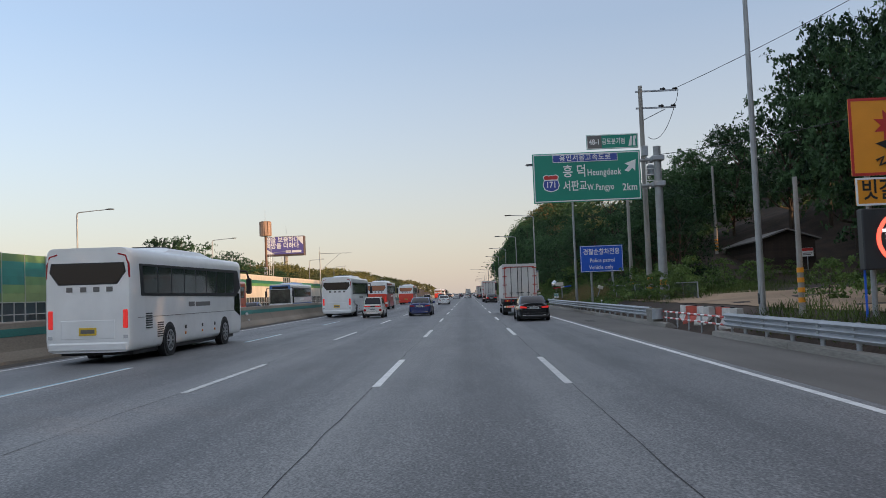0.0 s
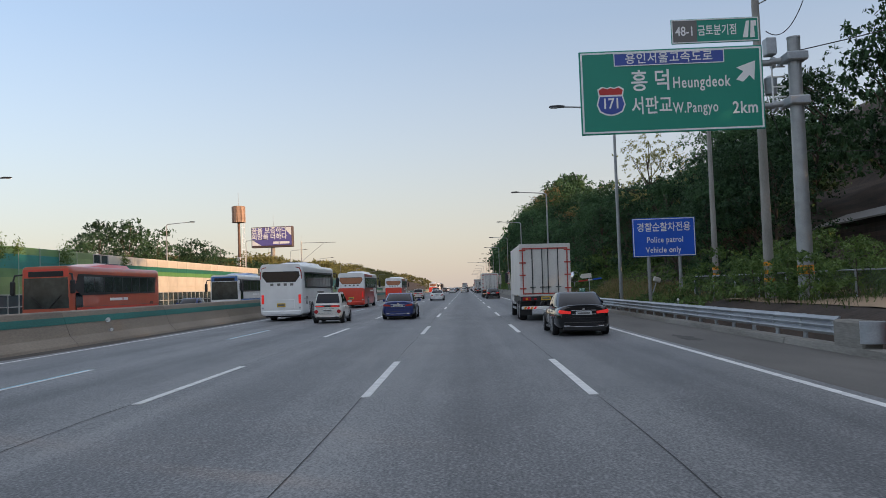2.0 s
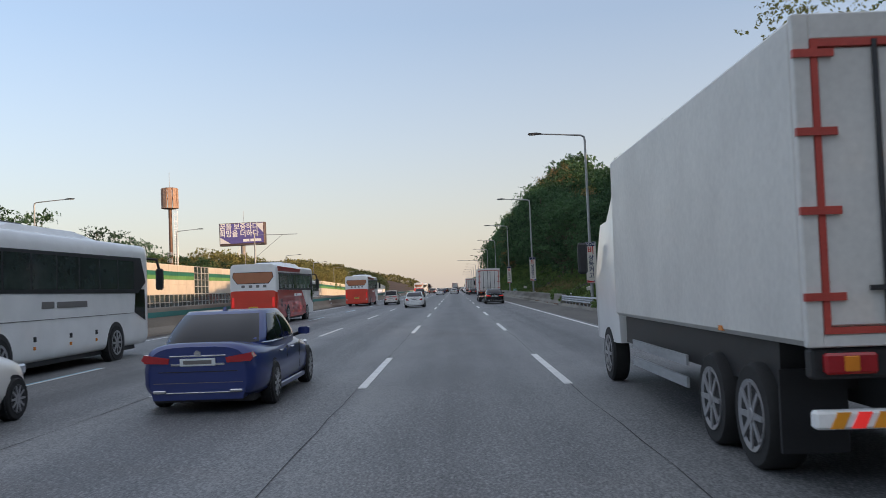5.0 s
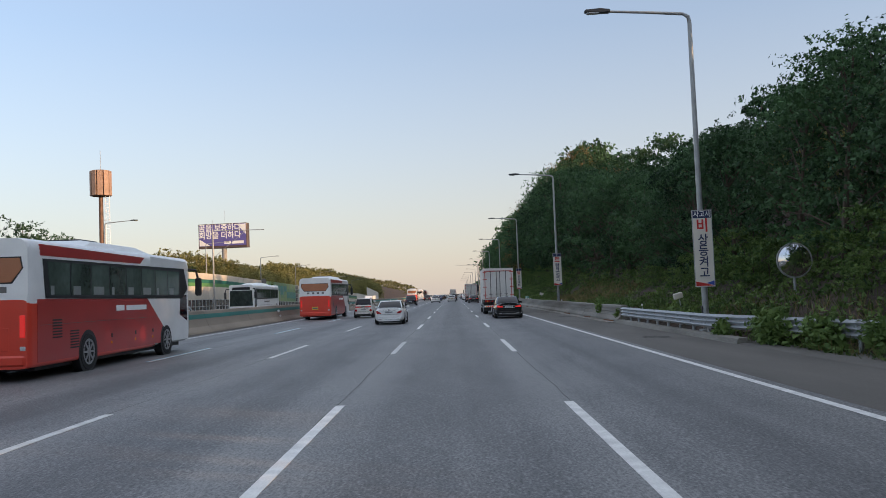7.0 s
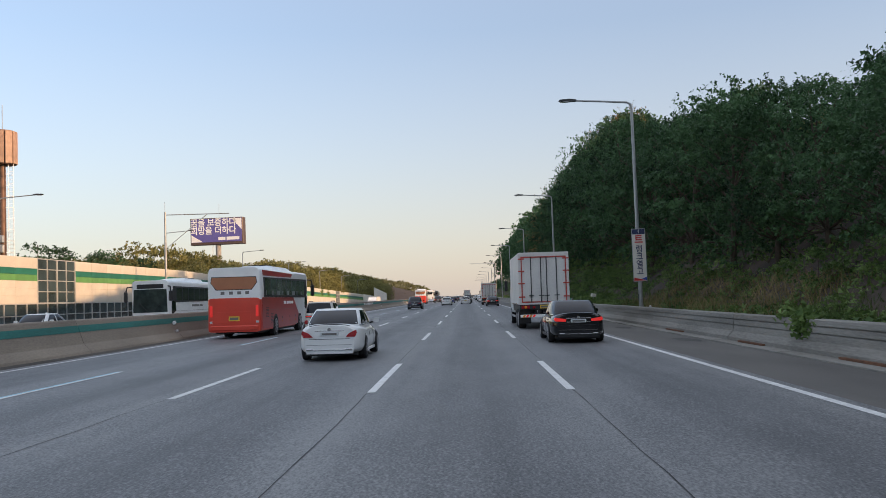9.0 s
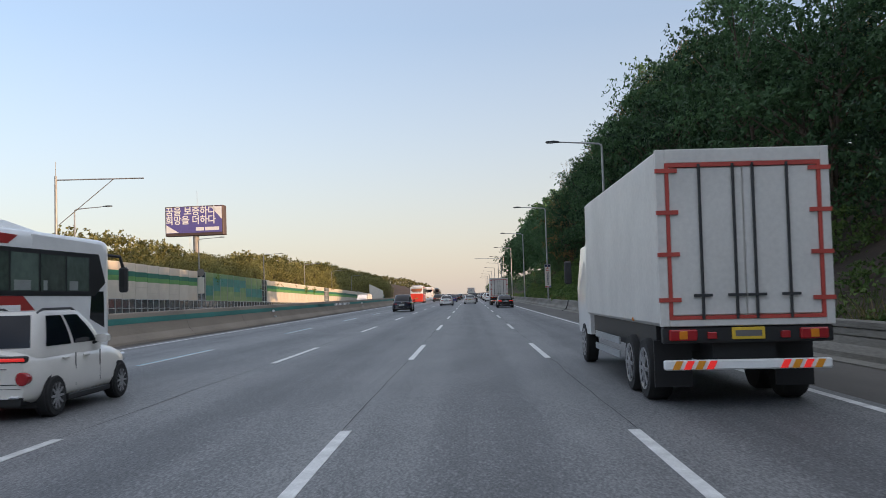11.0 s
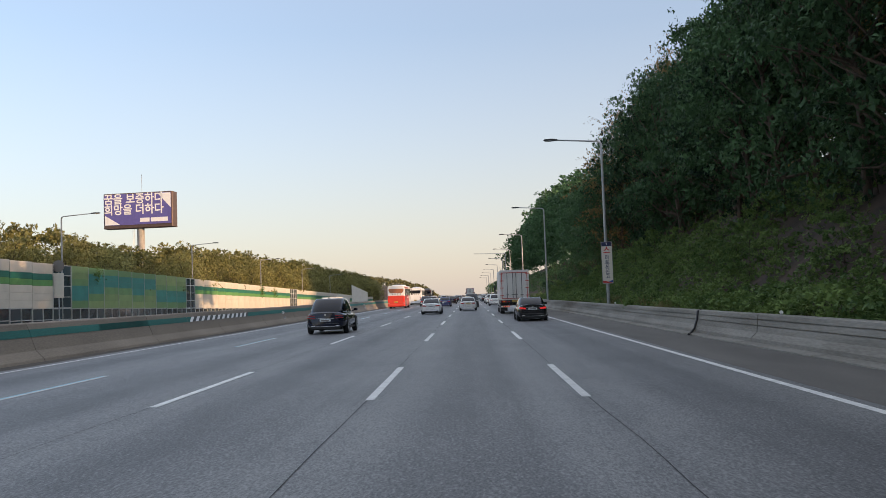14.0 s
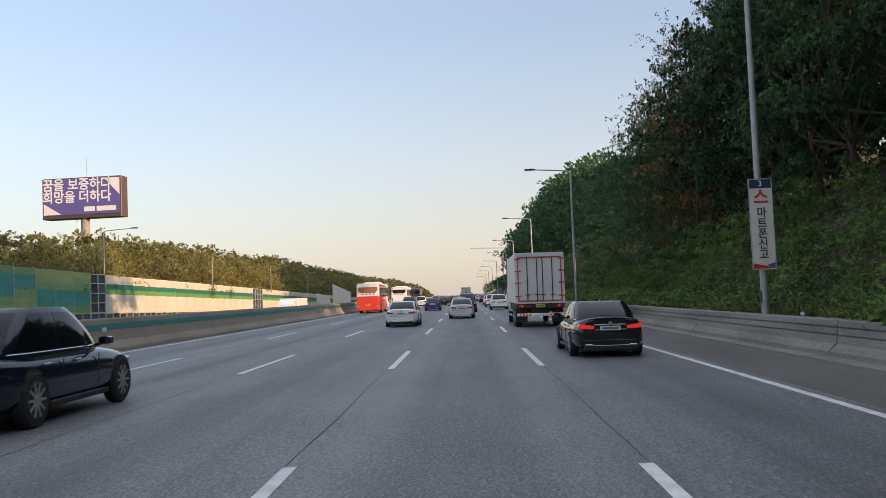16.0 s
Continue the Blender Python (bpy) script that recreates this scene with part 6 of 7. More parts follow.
def car(label, name, category, body_paint, L, W, H, top, belt, cabin, roof, ground=0.2, wheels=(0.85, 0.82), r=0.33, group="", tail=M_TAIL, lamps="bar", plate_mat=None,
        plate_z=0.70, roof_sign=False, roof_rails=False, lower=None, trim=True, spoiler=False, bulge=0.085, pe=4.2, roof_w=0.70):
    """A car that heads along +y with its rear bumper at y = 0: a lofted body, a glasshouse, wheels, lamps and trim.
    top: heights of bonnet and boot along the length; cabin: the glasshouse's foot, rear and front; roof: the roof's rear and front."""
    o = thing(name, label, category, None, group)
    hw = W / 2
    ys = [0.0, 0.02, 0.06, 0.14, 0.3, 0.55] + list(np.linspace(0.8, L - 0.8, 15)) + [L - 0.55, L - 0.3, L - 0.16, L - 0.07, L - 0.02]
    rings = []
    for y in ys:
        zt = smooth_at(top, y)
        zb = ground + smooth_at([(0, 0.07), (0.5, 0.02), (L - 0.6, 0.02), (L, 0.10)], y)
        k = smooth_at([(0, 0.77), (0.06, 0.85), (0.22, 0.93), (0.6, 0.985), (L * 0.4, 1.0), (L - 0.9, 0.985), (L - 0.3, 0.90), (L, 0.74)], y)
        zc, hz, e = (zt + zb) / 2, (zt - zb) / 2, 3.6
        ring = []
        for i in range(32):
            a = 2 * math.pi * i / 32
            c, s = math.cos(a), math.sin(a)
            x = hw * k * math.copysign(abs(c) ** (2 / (e if s > 0 else 9)), c)
            z = zc + hz * math.copysign(abs(s) ** (2 / (e + 1.5)), s)
            u = (z - zb) / (zt - zb)
            x *= 1 - bulge * max(0, u - 0.62) / 0.38 - 0.045 * max(0, 0.25 - u) / 0.25
            ring.append((x, y, z))
        rings.append(ring)
    body = part("body", Mesh().loft(rings), body_paint, o, smooth=48)
    # glasshouse
    yb0, yb1 = cabin
    yr0, yr1 = roof

    def house(u):
        """Rear, front, half width and height at level u."""
        v = u ** 1.25
        return yb0 + (yr0 - yb0) * v, yb1 + (yr1 - yb1) * v, hw * (0.91 - (0.91 - roof_w) * u ** 1.3), belt + (H - belt) * (1 - (1 - u) ** 1.18) * 0.985

    def edge(u, f):
        """The half width at fraction f from rear to front."""
        return (max(0.0, 1 - abs(2 * f - 1) ** pe)) ** (1 / pe)
    rings = []
    for u in (-0.12, 0, 0.15, 0.3, 0.45, 0.6, 0.75, 0.88, 0.96, 1.0):
        a, b, w, z = house(max(0, u))
        if u < 0:
            z = belt - 0.12
        ring = []
        for i in range(44):
            t = 2 * math.pi * i / 44
            c, s = math.cos(t), math.sin(t)
            ring.append((w * math.copysign(abs(c) ** (2 / pe), c), (a + b) / 2 + (b - a) / 2 * math.copysign(abs(s) ** (2 / pe), s), z))
        rings.append(ring)
    a, b, w, z = house(1)
    for k, dz in ((0.93, 0.012), (0.7, 0.022)):
        rings.append([((p[0]) * k, (a + b) / 2 + (p[1] - (a + b) / 2) * k, H - 0.022 + dz) for p in rings[9]])
    part("cabin", Mesh().loft(rings), body_paint, o, smooth=40)
    us = np.linspace(0.07, 0.84, 7)
    for name_, f0, f1 in (("rear_side_window", 0.14, 0.46), ("front_side_window", 0.50, 0.84)):
        for sx in (-1, 1):
            g_ = []
            for u in us:
                a, b, w, z = house(u)
                g_.append([(sx * (w * edge(u, f) + 0.006), a + (b - a) * f, z) for f in np.linspace(f0 + 0.05 * (u if f0 < 0.2 else 0), f1 - 0.07 * u * (f1 > 0.6), 6)])
            part(name_, Mesh().sheet(g_), M_GLASS, o, smooth=60)
    for name_, rear in (("rear_window", True), ("windscreen", False)):
        g_ = []
        for u in np.linspace(0.06, 0.86, 8):
            a, b, w, z = house(u)
            row = []
            for q in np.linspace(-0.86, 0.86, 13):
                d = (max(0.0, 1 - abs(q) ** pe)) ** (1 / pe)
                m_ = (a + b) / 2
                row.append((q * w, m_ - (m_ - a) * d - 0.008 if rear else m_ + (b - m_) * d + 0.008, z + 0.004))
            g_.append(row)
        part(name_, Mesh().sheet(g_), M_GLASS, o, smooth=60)
    if trim:
        for sx in (-1, 1):
            a, b, w, z = house(0.03)
            part("window_trim", Mesh().tube([(sx * (w * edge(0, f) + 0.008), a + (b - a) * f, z) for f in np.linspace(0.1, 0.86, 8)], 0.012, 5), M_CHROME, o)
    # wheels, and black discs that stand in for the arches' shaded hollows
    for wy in (wheels[0], L - wheels[1]):
        for sx in (-1, 1):
            part("arch_shade_disc", Mesh().lathe([(-0.12, r * 1.07), (0.0, r * 1.07), (0.0, 0.0), (-0.12, 0.0)], "x", (0, 0, 0), 28), M_PLASTIC, o, m=pose(sx * (hw - 0.024), wy, r + 0.02, 0, 0, 0 if sx > 0 else 180))
            wheel(o, sx * (hw - 0.10), wy, r, 0.22)
    # rear
    zt = smooth_at(top, 0.05)
    part("rear_bumper", Mesh().prism([(-hw * 0.70, ground + 0.03), (-hw * 0.74, ground + 0.15), (-hw * 0.52, ground + 0.13), (hw * 0.52, ground + 0.13), (hw * 0.74, ground + 0.15), (hw * 0.70, ground + 0.03)], "y", -0.012, 0.25), lower or M_PLASTIC, o)
    part("boot_line", Mesh().box(-hw * 0.62, -0.006, plate_z - 0.09, hw * 0.62, 0.03, plate_z - 0.078), M_BLACK, o)
    part("boot_trim", Mesh().box(-hw * 0.44, -0.014, plate_z + 0.135, hw * 0.44, 0.03, plate_z + 0.155, 0.005), M_CHROME, o)
    part("bumper_crease", Mesh().box(-hw * 0.70, -0.004, ground + 0.27, hw * 0.70, 0.03, ground + 0.278), M_SIGN_GY, o)
    if lamps == "bar":
        for sx in (-1, 1):
            pts = [(sx * hw * 0.44, zt - 0.19), (sx * hw * 0.84, zt - 0.13), (sx * hw * 0.88, zt - 0.20), (sx * hw * 0.83, zt - 0.255), (sx * hw * 0.46, zt - 0.27)]
            part("tail_lamp", Mesh().prism(pts, "y", -0.02, 0.22), tail, o)
        part("lamp_strip", Mesh().box(-hw * 0.42, -0.012, zt - 0.30, hw * 0.42, 0.05, zt - 0.27), M_CHROME, o)
    elif lamps == "slant":
        for sx in (-1, 1):
            pts = [(sx * hw * 0.50, zt - 0.34), (sx * hw * 0.62, zt - 0.23), (sx * hw * 0.82, zt - 0.15), (sx * hw * 0.85, zt - 0.22), (sx * hw * 0.79, zt - 0.34)]
            part("tail_lamp", Mesh().prism(pts, "y", -0.018, 0.34), tail, o)
    elif lamps == "lines":
        for sx in (-1, 1):
            for dz in (0.16, 0.27):
                part("tail_lamp", Mesh().prism([(sx * hw * 0.50, zt - dz), (sx * hw * 0.88, zt - dz + 0.02), (sx * hw * 0.88, zt - dz - 0.02), (sx * hw * 0.50, zt - dz - 0.035)], "y", -0.012, 0.42), tail, o)
    elif lamps == "round":
        part("lamp_strip", Mesh().box(-hw * 0.80, -0.02, zt - 0.17, hw * 0.80, 0.1, zt - 0.07, 0.02), M_BLACK, o)
        for sx in (-1, 1):
            part("tail_lamp", Mesh().box(min(sx * hw * 0.78, sx * hw * 0.22), -0.03, zt - 0.15, max(sx * hw * 0.78, sx * hw * 0.22), 0.05, zt - 0.10, 0.01), tail, o)
            part("round_lamp", Mesh().lathe([(-0.045, 0.0), (-0.045, 0.085), (-0.03, 0.10), (0.08, 0.10), (0.08, 0.0)], "y", (sx * hw * 0.74, 0, ground + 0.42), 18), M_TAIL, o)
    else:
        for sx in (-1, 1):
            part("tail_lamp", Mesh().box(min(sx * hw * 0.62, sx * hw * 0.88), -0.02, zt - 0.42, max(sx * hw * 0.62, sx * hw * 0.88), 0.2, zt - 0.16, 0.03), tail, o)
        part("lamp_strip", Mesh().box(-hw * 0.6, -0.014, zt - 0.26, hw * 0.6, 0.05, zt - 0.22, 0.01), tail, o)
    plate(o, -0.006, plate_z, plate_mat or M_PLATE_W)
    part("emblem", Mesh().lathe([(-0.016, 0.0), (-0.016, 0.05), (0.03, 0.05), (0.03, 0.0)], "y", (0, 0, zt - 0.13), 14), M_CHROME, o)
    part("exhaust", Mesh().box(-hw * 0.70, -0.045, ground + 0.13, -hw * 0.50, 0.03, ground + 0.175, 0.012).box(hw * 0.50, -0.045, ground + 0.13, hw * 0.70, 0.03, ground + 0.175, 0.012).box(-hw * 0.50, -0.03, ground + 0.125, hw * 0.50, 0.02, ground + 0.142, 0.004), M_CHROME, o)
    # front
    for sx in (-1, 1):
        part("headlamp", Mesh().box(min(sx * hw * 0.5, sx * hw * 0.8), L - 0.32, 0.62, max(sx * hw * 0.5, sx * hw * 0.8), L - 0.02, 0.78, 0.03), M_HEAD, o)
        a, b, w, z = house(0.05)
        mx, my = sx * (hw * 0.97), b - 0.62
        mir = part("wing_mirror", Mesh().loft([[(mx + sx * (0.02 + 0.20 * t), my + 0.05 + d * k, belt + 0.09 + e_ * k * 0.75) for d, e_ in ((-0.09, -0.08), (0.07, -0.08), (0.09, 0.0), (0.06, 0.09), (-0.09, 0.09))] for t, k in ((0, 0.7), (0.25, 1), (0.8, 1.05), (1, 0.75))]), body_paint, o, smooth=50)
        part("mirror_foot", Mesh().cyl((sx * hw * 0.88, my + 0.06, belt + 0.01), (mx + sx * 0.06, my + 0.05, belt + 0.06), 0.03, n=8), M_PLASTIC, mir)
        for hy in (yb0 + (yb1 - yb0) * 0.30, yb0 + (yb1 - yb0) * 0.58):
            part("door_handle", Mesh().box(sx * hw * 0.985 - 0.02, hy, belt - 0.17, sx * hw * 0.985 + 0.02, hy + 0.2, belt - 0.14, 0.008), M_CHROME if trim else body_paint, o)
        seam = Mesh()
        for fy in (0.47, 0.82):
            seam.box(sx * hw * 0.99 - 0.012, yb0 + (yb1 - yb0) * fy, ground + 0.2, sx * hw * 0.99 + 0.002, yb0 + (yb1 - yb0) * fy + 0.007, belt - 0.1)
        part("door_seam", seam, M_BLACK, o)
        part("sill", Mesh().box(sx * hw * 0.945 - 0.03, wheels[0] + r + 0.1, ground + 0.0, sx * hw * 0.945 + 0.03, L - wheels[1] - r - 0.1, ground + 0.09, 0.015), lower or M_PLASTIC, o)
    part("underbody", Mesh().box(-hw * 0.8, 0.3, ground - 0.04, hw * 0.8, L - 0.4, ground + 0.2), M_PLASTIC, o)
    part("grille", Mesh().box(-hw * 0.5, L - 0.06, 0.4, hw * 0.5, L + 0.005, 0.68, 0.02), M_BLACK, o)
    if spoiler:
        part("spoiler", Mesh().loft([[(q * hw * 0.62, y_, zt - 0.004 - 0.05 * abs(q) ** 3 + z_) for y_, z_ in ((0.05, -0.02), (0.04, 0.022), (0.07, 0.026), (0.20, -0.01))] for q in np.linspace(-1, 1, 11)]), M_BLACK, o, smooth=40)
    if roof_sign:
        part("taxi_lamp", Mesh().loft([[(0.30 * k * c, (yr0 + yr1) / 2 + 0.12 * k * s, H - 0.01 + z) for c, s in ((1, 0.6), (0.6, 1), (-0.6, 1), (-1, 0.6), (-1, -0.6), (-0.6, -1), (0.6, -1), (1, -0.6))] for k, z in ((1, 0), (1, 0.09), (0.75, 0.13))]), M_CREAM, o)
    if roof_rails:
        for sx in (-1, 1):
            part("roof_rail", Mesh().tube([(sx * hw * 0.70, yr0 + 0.1, H - 0.04), (sx * hw * 0.70, yr0 + 0.3, H + 0.025), (sx * hw * 0.70, yr1 - 0.3, H + 0.025), (sx * hw * 0.70, yr1 - 0.1, H - 0.04)], 0.02, 6), M_CHROME if body_paint is P_BLACK else M_PLASTIC, o)
    else:
        part("antenna_fin", Mesh().prism([(yr0 + 0.05, H - 0.01), (yr0 + 0.12, H + 0.06), (yr0 + 0.26, H - 0.01)], "x", -0.02, 0.02), body_paint, o)
    return o


def sedan(label, body_paint, L=4.9, W=1.88, H=1.46, group="", **kw):
    top = [(0, 0.98), (0.1, 1.035), (0.9, 1.01), (1.6, 0.98), (L - 1.6, 0.98), (L - 0.8, 0.86), (L - 0.2, 0.72), (L, 0.66)]
    return car(label, "sedan", "car", body_paint, L, W, H, top, 0.95, (0.50, L - 1.30), (1.42, L - 2.12), 0.18, (1.02, 0.88), 0.335, group, **kw)


def suv(label, body_paint, L=4.9, W=1.95, H=1.70, group="", name="suv", **kw):
    top = [(0, 1.04), (0.1, 1.10), (0.9, 1.09), (1.6, 1.08), (L - 1.5, 1.06), (L - 0.7, 0.99), (L - 0.2, 0.84), (L, 0.74)]
    return car(label, name, "car", body_paint, L, W, H, top, 1.05, (0.16, L - 1.18), (1.12, L - 2.20), 0.24, (1.0, 0.90), 0.40, group, **kw)


def hatch(label, body_paint, group=""):
    L, W, H = 3.6, 1.60, 1.60
    top = [(0, 0.98), (0.08, 1.04), (0.8, 1.04), (L - 1.2, 1.02), (L - 0.5, 0.96), (L - 0.1, 0.82), (L, 0.74)]
    return car(label, "hatchback", "car", body_paint, L, W, H, top, 1.02, (0.06, L - 1.0), (0.34, L - 1.75), 0.20, (0.60, 0.62), 0.31, group,
               lamps="round", tail=M_TAIL_ON, plate_z=0.62, pe=6.5, roof_w=0.74, roof_rails=True, lower=M_PLASTIC, trim=False)


def coach(label, lower, upper, L=11.9, W=2.5, H=3.35, group="", scheme="plain", lit=None, plate_mat=None, windows=True, name="coach"):
    """A long-distance coach heading along +y, its rear at y = 0."""
    o = thing(name, label, "bus", None, group)
    hw = W / 2

    def shell(z0, z1, e0, e1, y0, y1, mate, nm, grow=0.0):
        rings = []
        for k, y in ((0.90, y0), (0.965, y0 + 0.05), (0.99, y0 + 0.16), (1.0, y0 + 0.4), (1.0, y1 - 0.6), (0.985, y1 - 0.25), (0.93, y1 - 0.06), (0.86, y1)):
            ring = []
            for i in range(40):
                a = 2 * math.pi * i / 40
                c, s = math.cos(a), math.sin(a)
                ring.append(((hw + grow) * (0.5 + 0.5 * k) * math.copysign(abs(c) ** (2 / e0), c), y, (z0 + z1) / 2 + (z1 - z0) / 2 * (0.94 + 0.06 * k) * math.copysign(abs(s) ** (2 / e1), s)))
            rings.append(ring)
        return part(nm, Mesh().loft(rings), mate, o, smooth=45)
    shell(0.32, H - 0.02, 14, 11, 0.0, L, upper if scheme == "red" else lower, "body")
    if scheme == "red":
        shell(0.30, 1.90, 14, 26, -0.006, L - 3.6, lower, "red_body", 0.003)
    # roof cap and air conditioner
    part("roof_fairing", Mesh().loft([[(x * k, y, H - 0.08 + z * k2) for x, z in ((-1.0, 0), (-0.9, 0.22), (-0.6, 0.28), (0.6, 0.28), (0.9, 0.22), (1.0, 0))] for y, k, k2 in ((3.6, 0.9, 0.1), (4.2, 1, 0.95), (7.4, 1, 1.0), (8.6, 0.95, 0.5), (9.6, 0.9, 0.1))]), upper, o, smooth=40)
    part("vent", Mesh().box(-0.5, 4.4, H + 0.16, 0.5, 5.6, H + 0.24, 0.03), M_PLASTIC, o)
    eps = 0.012
    for sx in (-1, 1):
        if windows:
            part("window_band", Mesh().prism([(0.75, 1.92), (0.62, 2.86), (L - 0.75, 2.92), (L - 0.35, 2.2), (L - 1.0, 1.86)], "x", sx * hw - 0.02, sx * hw + 0.02), M_BLACK, o, "dark surround of the side glazing")
            n = 8
            step = (L - 2.1) / n
            for i in range(n):
                y0, y1 = 0.86 + step * i, 0.86 + step * (i + 1) - 0.09
                pane_ = [(y0 + (0.10 if i == 0 else 0), 1.99), (y0 - (0.05 if i == 0 else 0), 2.80), (y1, 2.80), (y1, 1.99)]
                w_ = part("side_window", Mesh().prism(pane_, "x", sx * (hw + 0.017) - 0.008, sx * (hw + 0.017) + 0.008), M_COACHPALE if scheme == "red" else M_COACHGLASS, o)
                if scheme == "red":
                    part("curtain", Mesh().box(sx * (hw + 0.026) - 0.003, y0 + 0.12, 2.0, sx * (hw + 0.026) + 0.001, y0 + 0.30 + 0.25 * (i * 7 % 3), 2.22, 0.0), M_SEATCOVER, w_, "pale seat cover behind the glass")
        part("front_quarter_window", Mesh().prism([(L - 1.25, 1.30), (L - 1.15, 1.98), (L - 0.45, 1.98), (L - 0.40, 1.05)], "x", sx * (hw + 0.002) - 0.012, sx * (hw + 0.002) + 0.012), M_GLASS, o)
        for wy in (3.1, L - 2.65):
            # a black disc imitates the shade inside each wheel arch
            part("arch_shade_disc", Mesh().lathe([(-0.2, 0.58), (0.010, 0.58), (0.010, 0.0), (-0.2, 0.0)], "x", (0, 0, 0), 28), M_PLASTIC, o, m=pose(sx * hw, wy, 0.50, 0, 0, 0 if sx > 0 else 180))
            wheel(o, sx * (hw - 0.135), wy, 0.50, 0.32, truck=True)
        for k, y in enumerate((1.1, 2.05)):
            vent = Mesh()
            for q in range(7):
                vent.box(sx * (hw + 0.004) - 0.008, y, 0.95 + q * 0.07 - 0.3 * k, sx * (hw + 0.004) + 0.008, y + 0.5, 0.985 + q * 0.07 - 0.3 * k)
            part("louvre", vent, M_BLACK, o)
        for y in (4.6, 6.4, 7.9):
            part("side_marker", Mesh().box(sx * hw - 0.01, y, 0.62, sx * hw + 0.018, y + 0.09, 0.70, 0.01), M_AMBER, o)
            part("flap_latch", Mesh().box(sx * hw - 0.01, y, 0.80, sx * hw + 0.014, y + 0.13, 0.92, 0.01), M_BLACK, o)
        part("skirt_line", Mesh().box(sx * hw - 0.01, 0.5, 1.28, sx * hw + 0.008, L - 0.5, 1.295), M_SIGN_GY, o)
        part("lettering", Mesh().box(sx * hw - 0.01, 5.0, 1.54, sx * hw + 0.012, 5.6, 1.70).box(sx * hw - 0.01, 5.75, 1.54, sx * hw + 0.012, 7.4, 1.69), M_SIGN_GY if scheme == "plain" else M_SIGN_W, o)
        arm = part("mirror_arm", Mesh().tube([(sx * hw * 0.85, L - 0.15, 2.95), (sx * (hw + 0.15), L + 0.25, 2.9), (sx * (hw + 0.22), L + 0.32, 2.55)], 0.045, 6), M_PLASTIC, o)
        part("mirror", Mesh().box(sx * (hw + 0.22) - 0.11, L + 0.22, 1.95, sx * (hw + 0.22) + 0.11, L + 0.42, 2.62, 0.05), M_PLASTIC, arm)
        part("tail_lamp", Mesh().box(min(sx * hw * 0.80, sx * hw * 0.93), -0.02, 1.0, max(sx * hw * 0.80, sx * hw * 0.93), 0.06, 1.55, 0.03), lit or M_TAIL, o)
        part("reflector", Mesh().box(min(sx * hw * 0.82, sx * hw * 0.92), -0.02, 0.72, max(sx * hw * 0.82, sx * hw * 0.92), 0.05, 0.82, 0.01), M_HEAD, o)
        part("headlamp", Mesh().box(min(sx * hw * 0.55, sx * hw * 0.88), L - 0.08, 0.72, max(sx * hw * 0.55, sx * hw * 0.88), L + 0.025, 0.98, 0.05), M_HEAD, o)
        part("wiper", Mesh().cyl((sx * 0.15, L + 0.03, 1.28), (sx * 0.75, L + 0.03, 1.9), 0.018, n=6), M_BLACK, o)
    part("rear_window", Mesh().prism([(-hw * 0.82, 2.86), (-hw * 0.86, 2.62), (-hw * 0.66, 2.30), (hw * 0.66, 2.30), (hw * 0.86, 2.62), (hw * 0.82, 2.86)], "y", -0.014, 0.06), M_GLASS if scheme != "red" else mat("amber tinted glass", (0.42, 0.17, 0.09), 0.15, var=0.08, bump=0), o)
    part("rear_window_frame", Mesh().prism([(-hw * 0.845, 2.89), (-hw * 0.885, 2.62), (-hw * 0.68, 2.265), (hw * 0.68, 2.265), (hw * 0.885, 2.62), (hw * 0.845, 2.89)], "y", -0.006, 0.06), M_BLACK, o)
    if scheme == "plain":
        for sx in (-1, 1):
            part("upper_lamp", Mesh().tube([(sx * hw * 0.95, 0.03, 2.45), (sx * hw * 0.94, 0.02, 2.85), (sx * hw * 0.88, 0.02, 3.08), (sx * hw * 0.70, 0.02, 3.14)], 0.035, 6), M_TAIL, o, "thin red upper tail lamp")
    part("windscreen", Mesh().prism([(-hw * 0.90, 1.25), (hw * 0.90, 1.25), (hw * 0.86, 2.75), (-hw * 0.86, 2.75)], "y", L - 0.10, L + 0.012), M_COACHGLASS, o)
    part("route_display", Mesh().box(-hw * 0.7, L - 0.05, 2.80, hw * 0.7, L + 0.02, 3.08, 0.02), M_BLACK, o)
    part("rear_bumper", Mesh().box(-hw * 0.92, -0.05, 0.36, hw * 0.92, 0.2, 0.62, 0.05), lower, o)
    part("engine_cover", Mesh().box(-hw * 0.62, -0.012, 0.72, hw * 0.62, 0.05, 1.25, 0.01), lower, o)
    part("rear_lettering", Mesh().box(-0.62, -0.012, 2.06, -0.44, 0.05, 2.2).box(-0.22, -0.012, 2.06, -0.04, 0.05, 2.2).box(0.16, -0.012, 2.06, 0.34, 0.05, 2.2).box(0.54, -0.012, 2.06, 0.72, 0.05, 2.2), M_SIGN_GY, o)
    plate(o, -0.024, 0.82, plate_mat or M_PLATE_Y, 0.5, 0.22)
    part("underbody", Mesh().box(-hw * 0.85, 0.6, 0.22, hw * 0.85, L - 0.8, 0.5), M_PLASTIC, o)
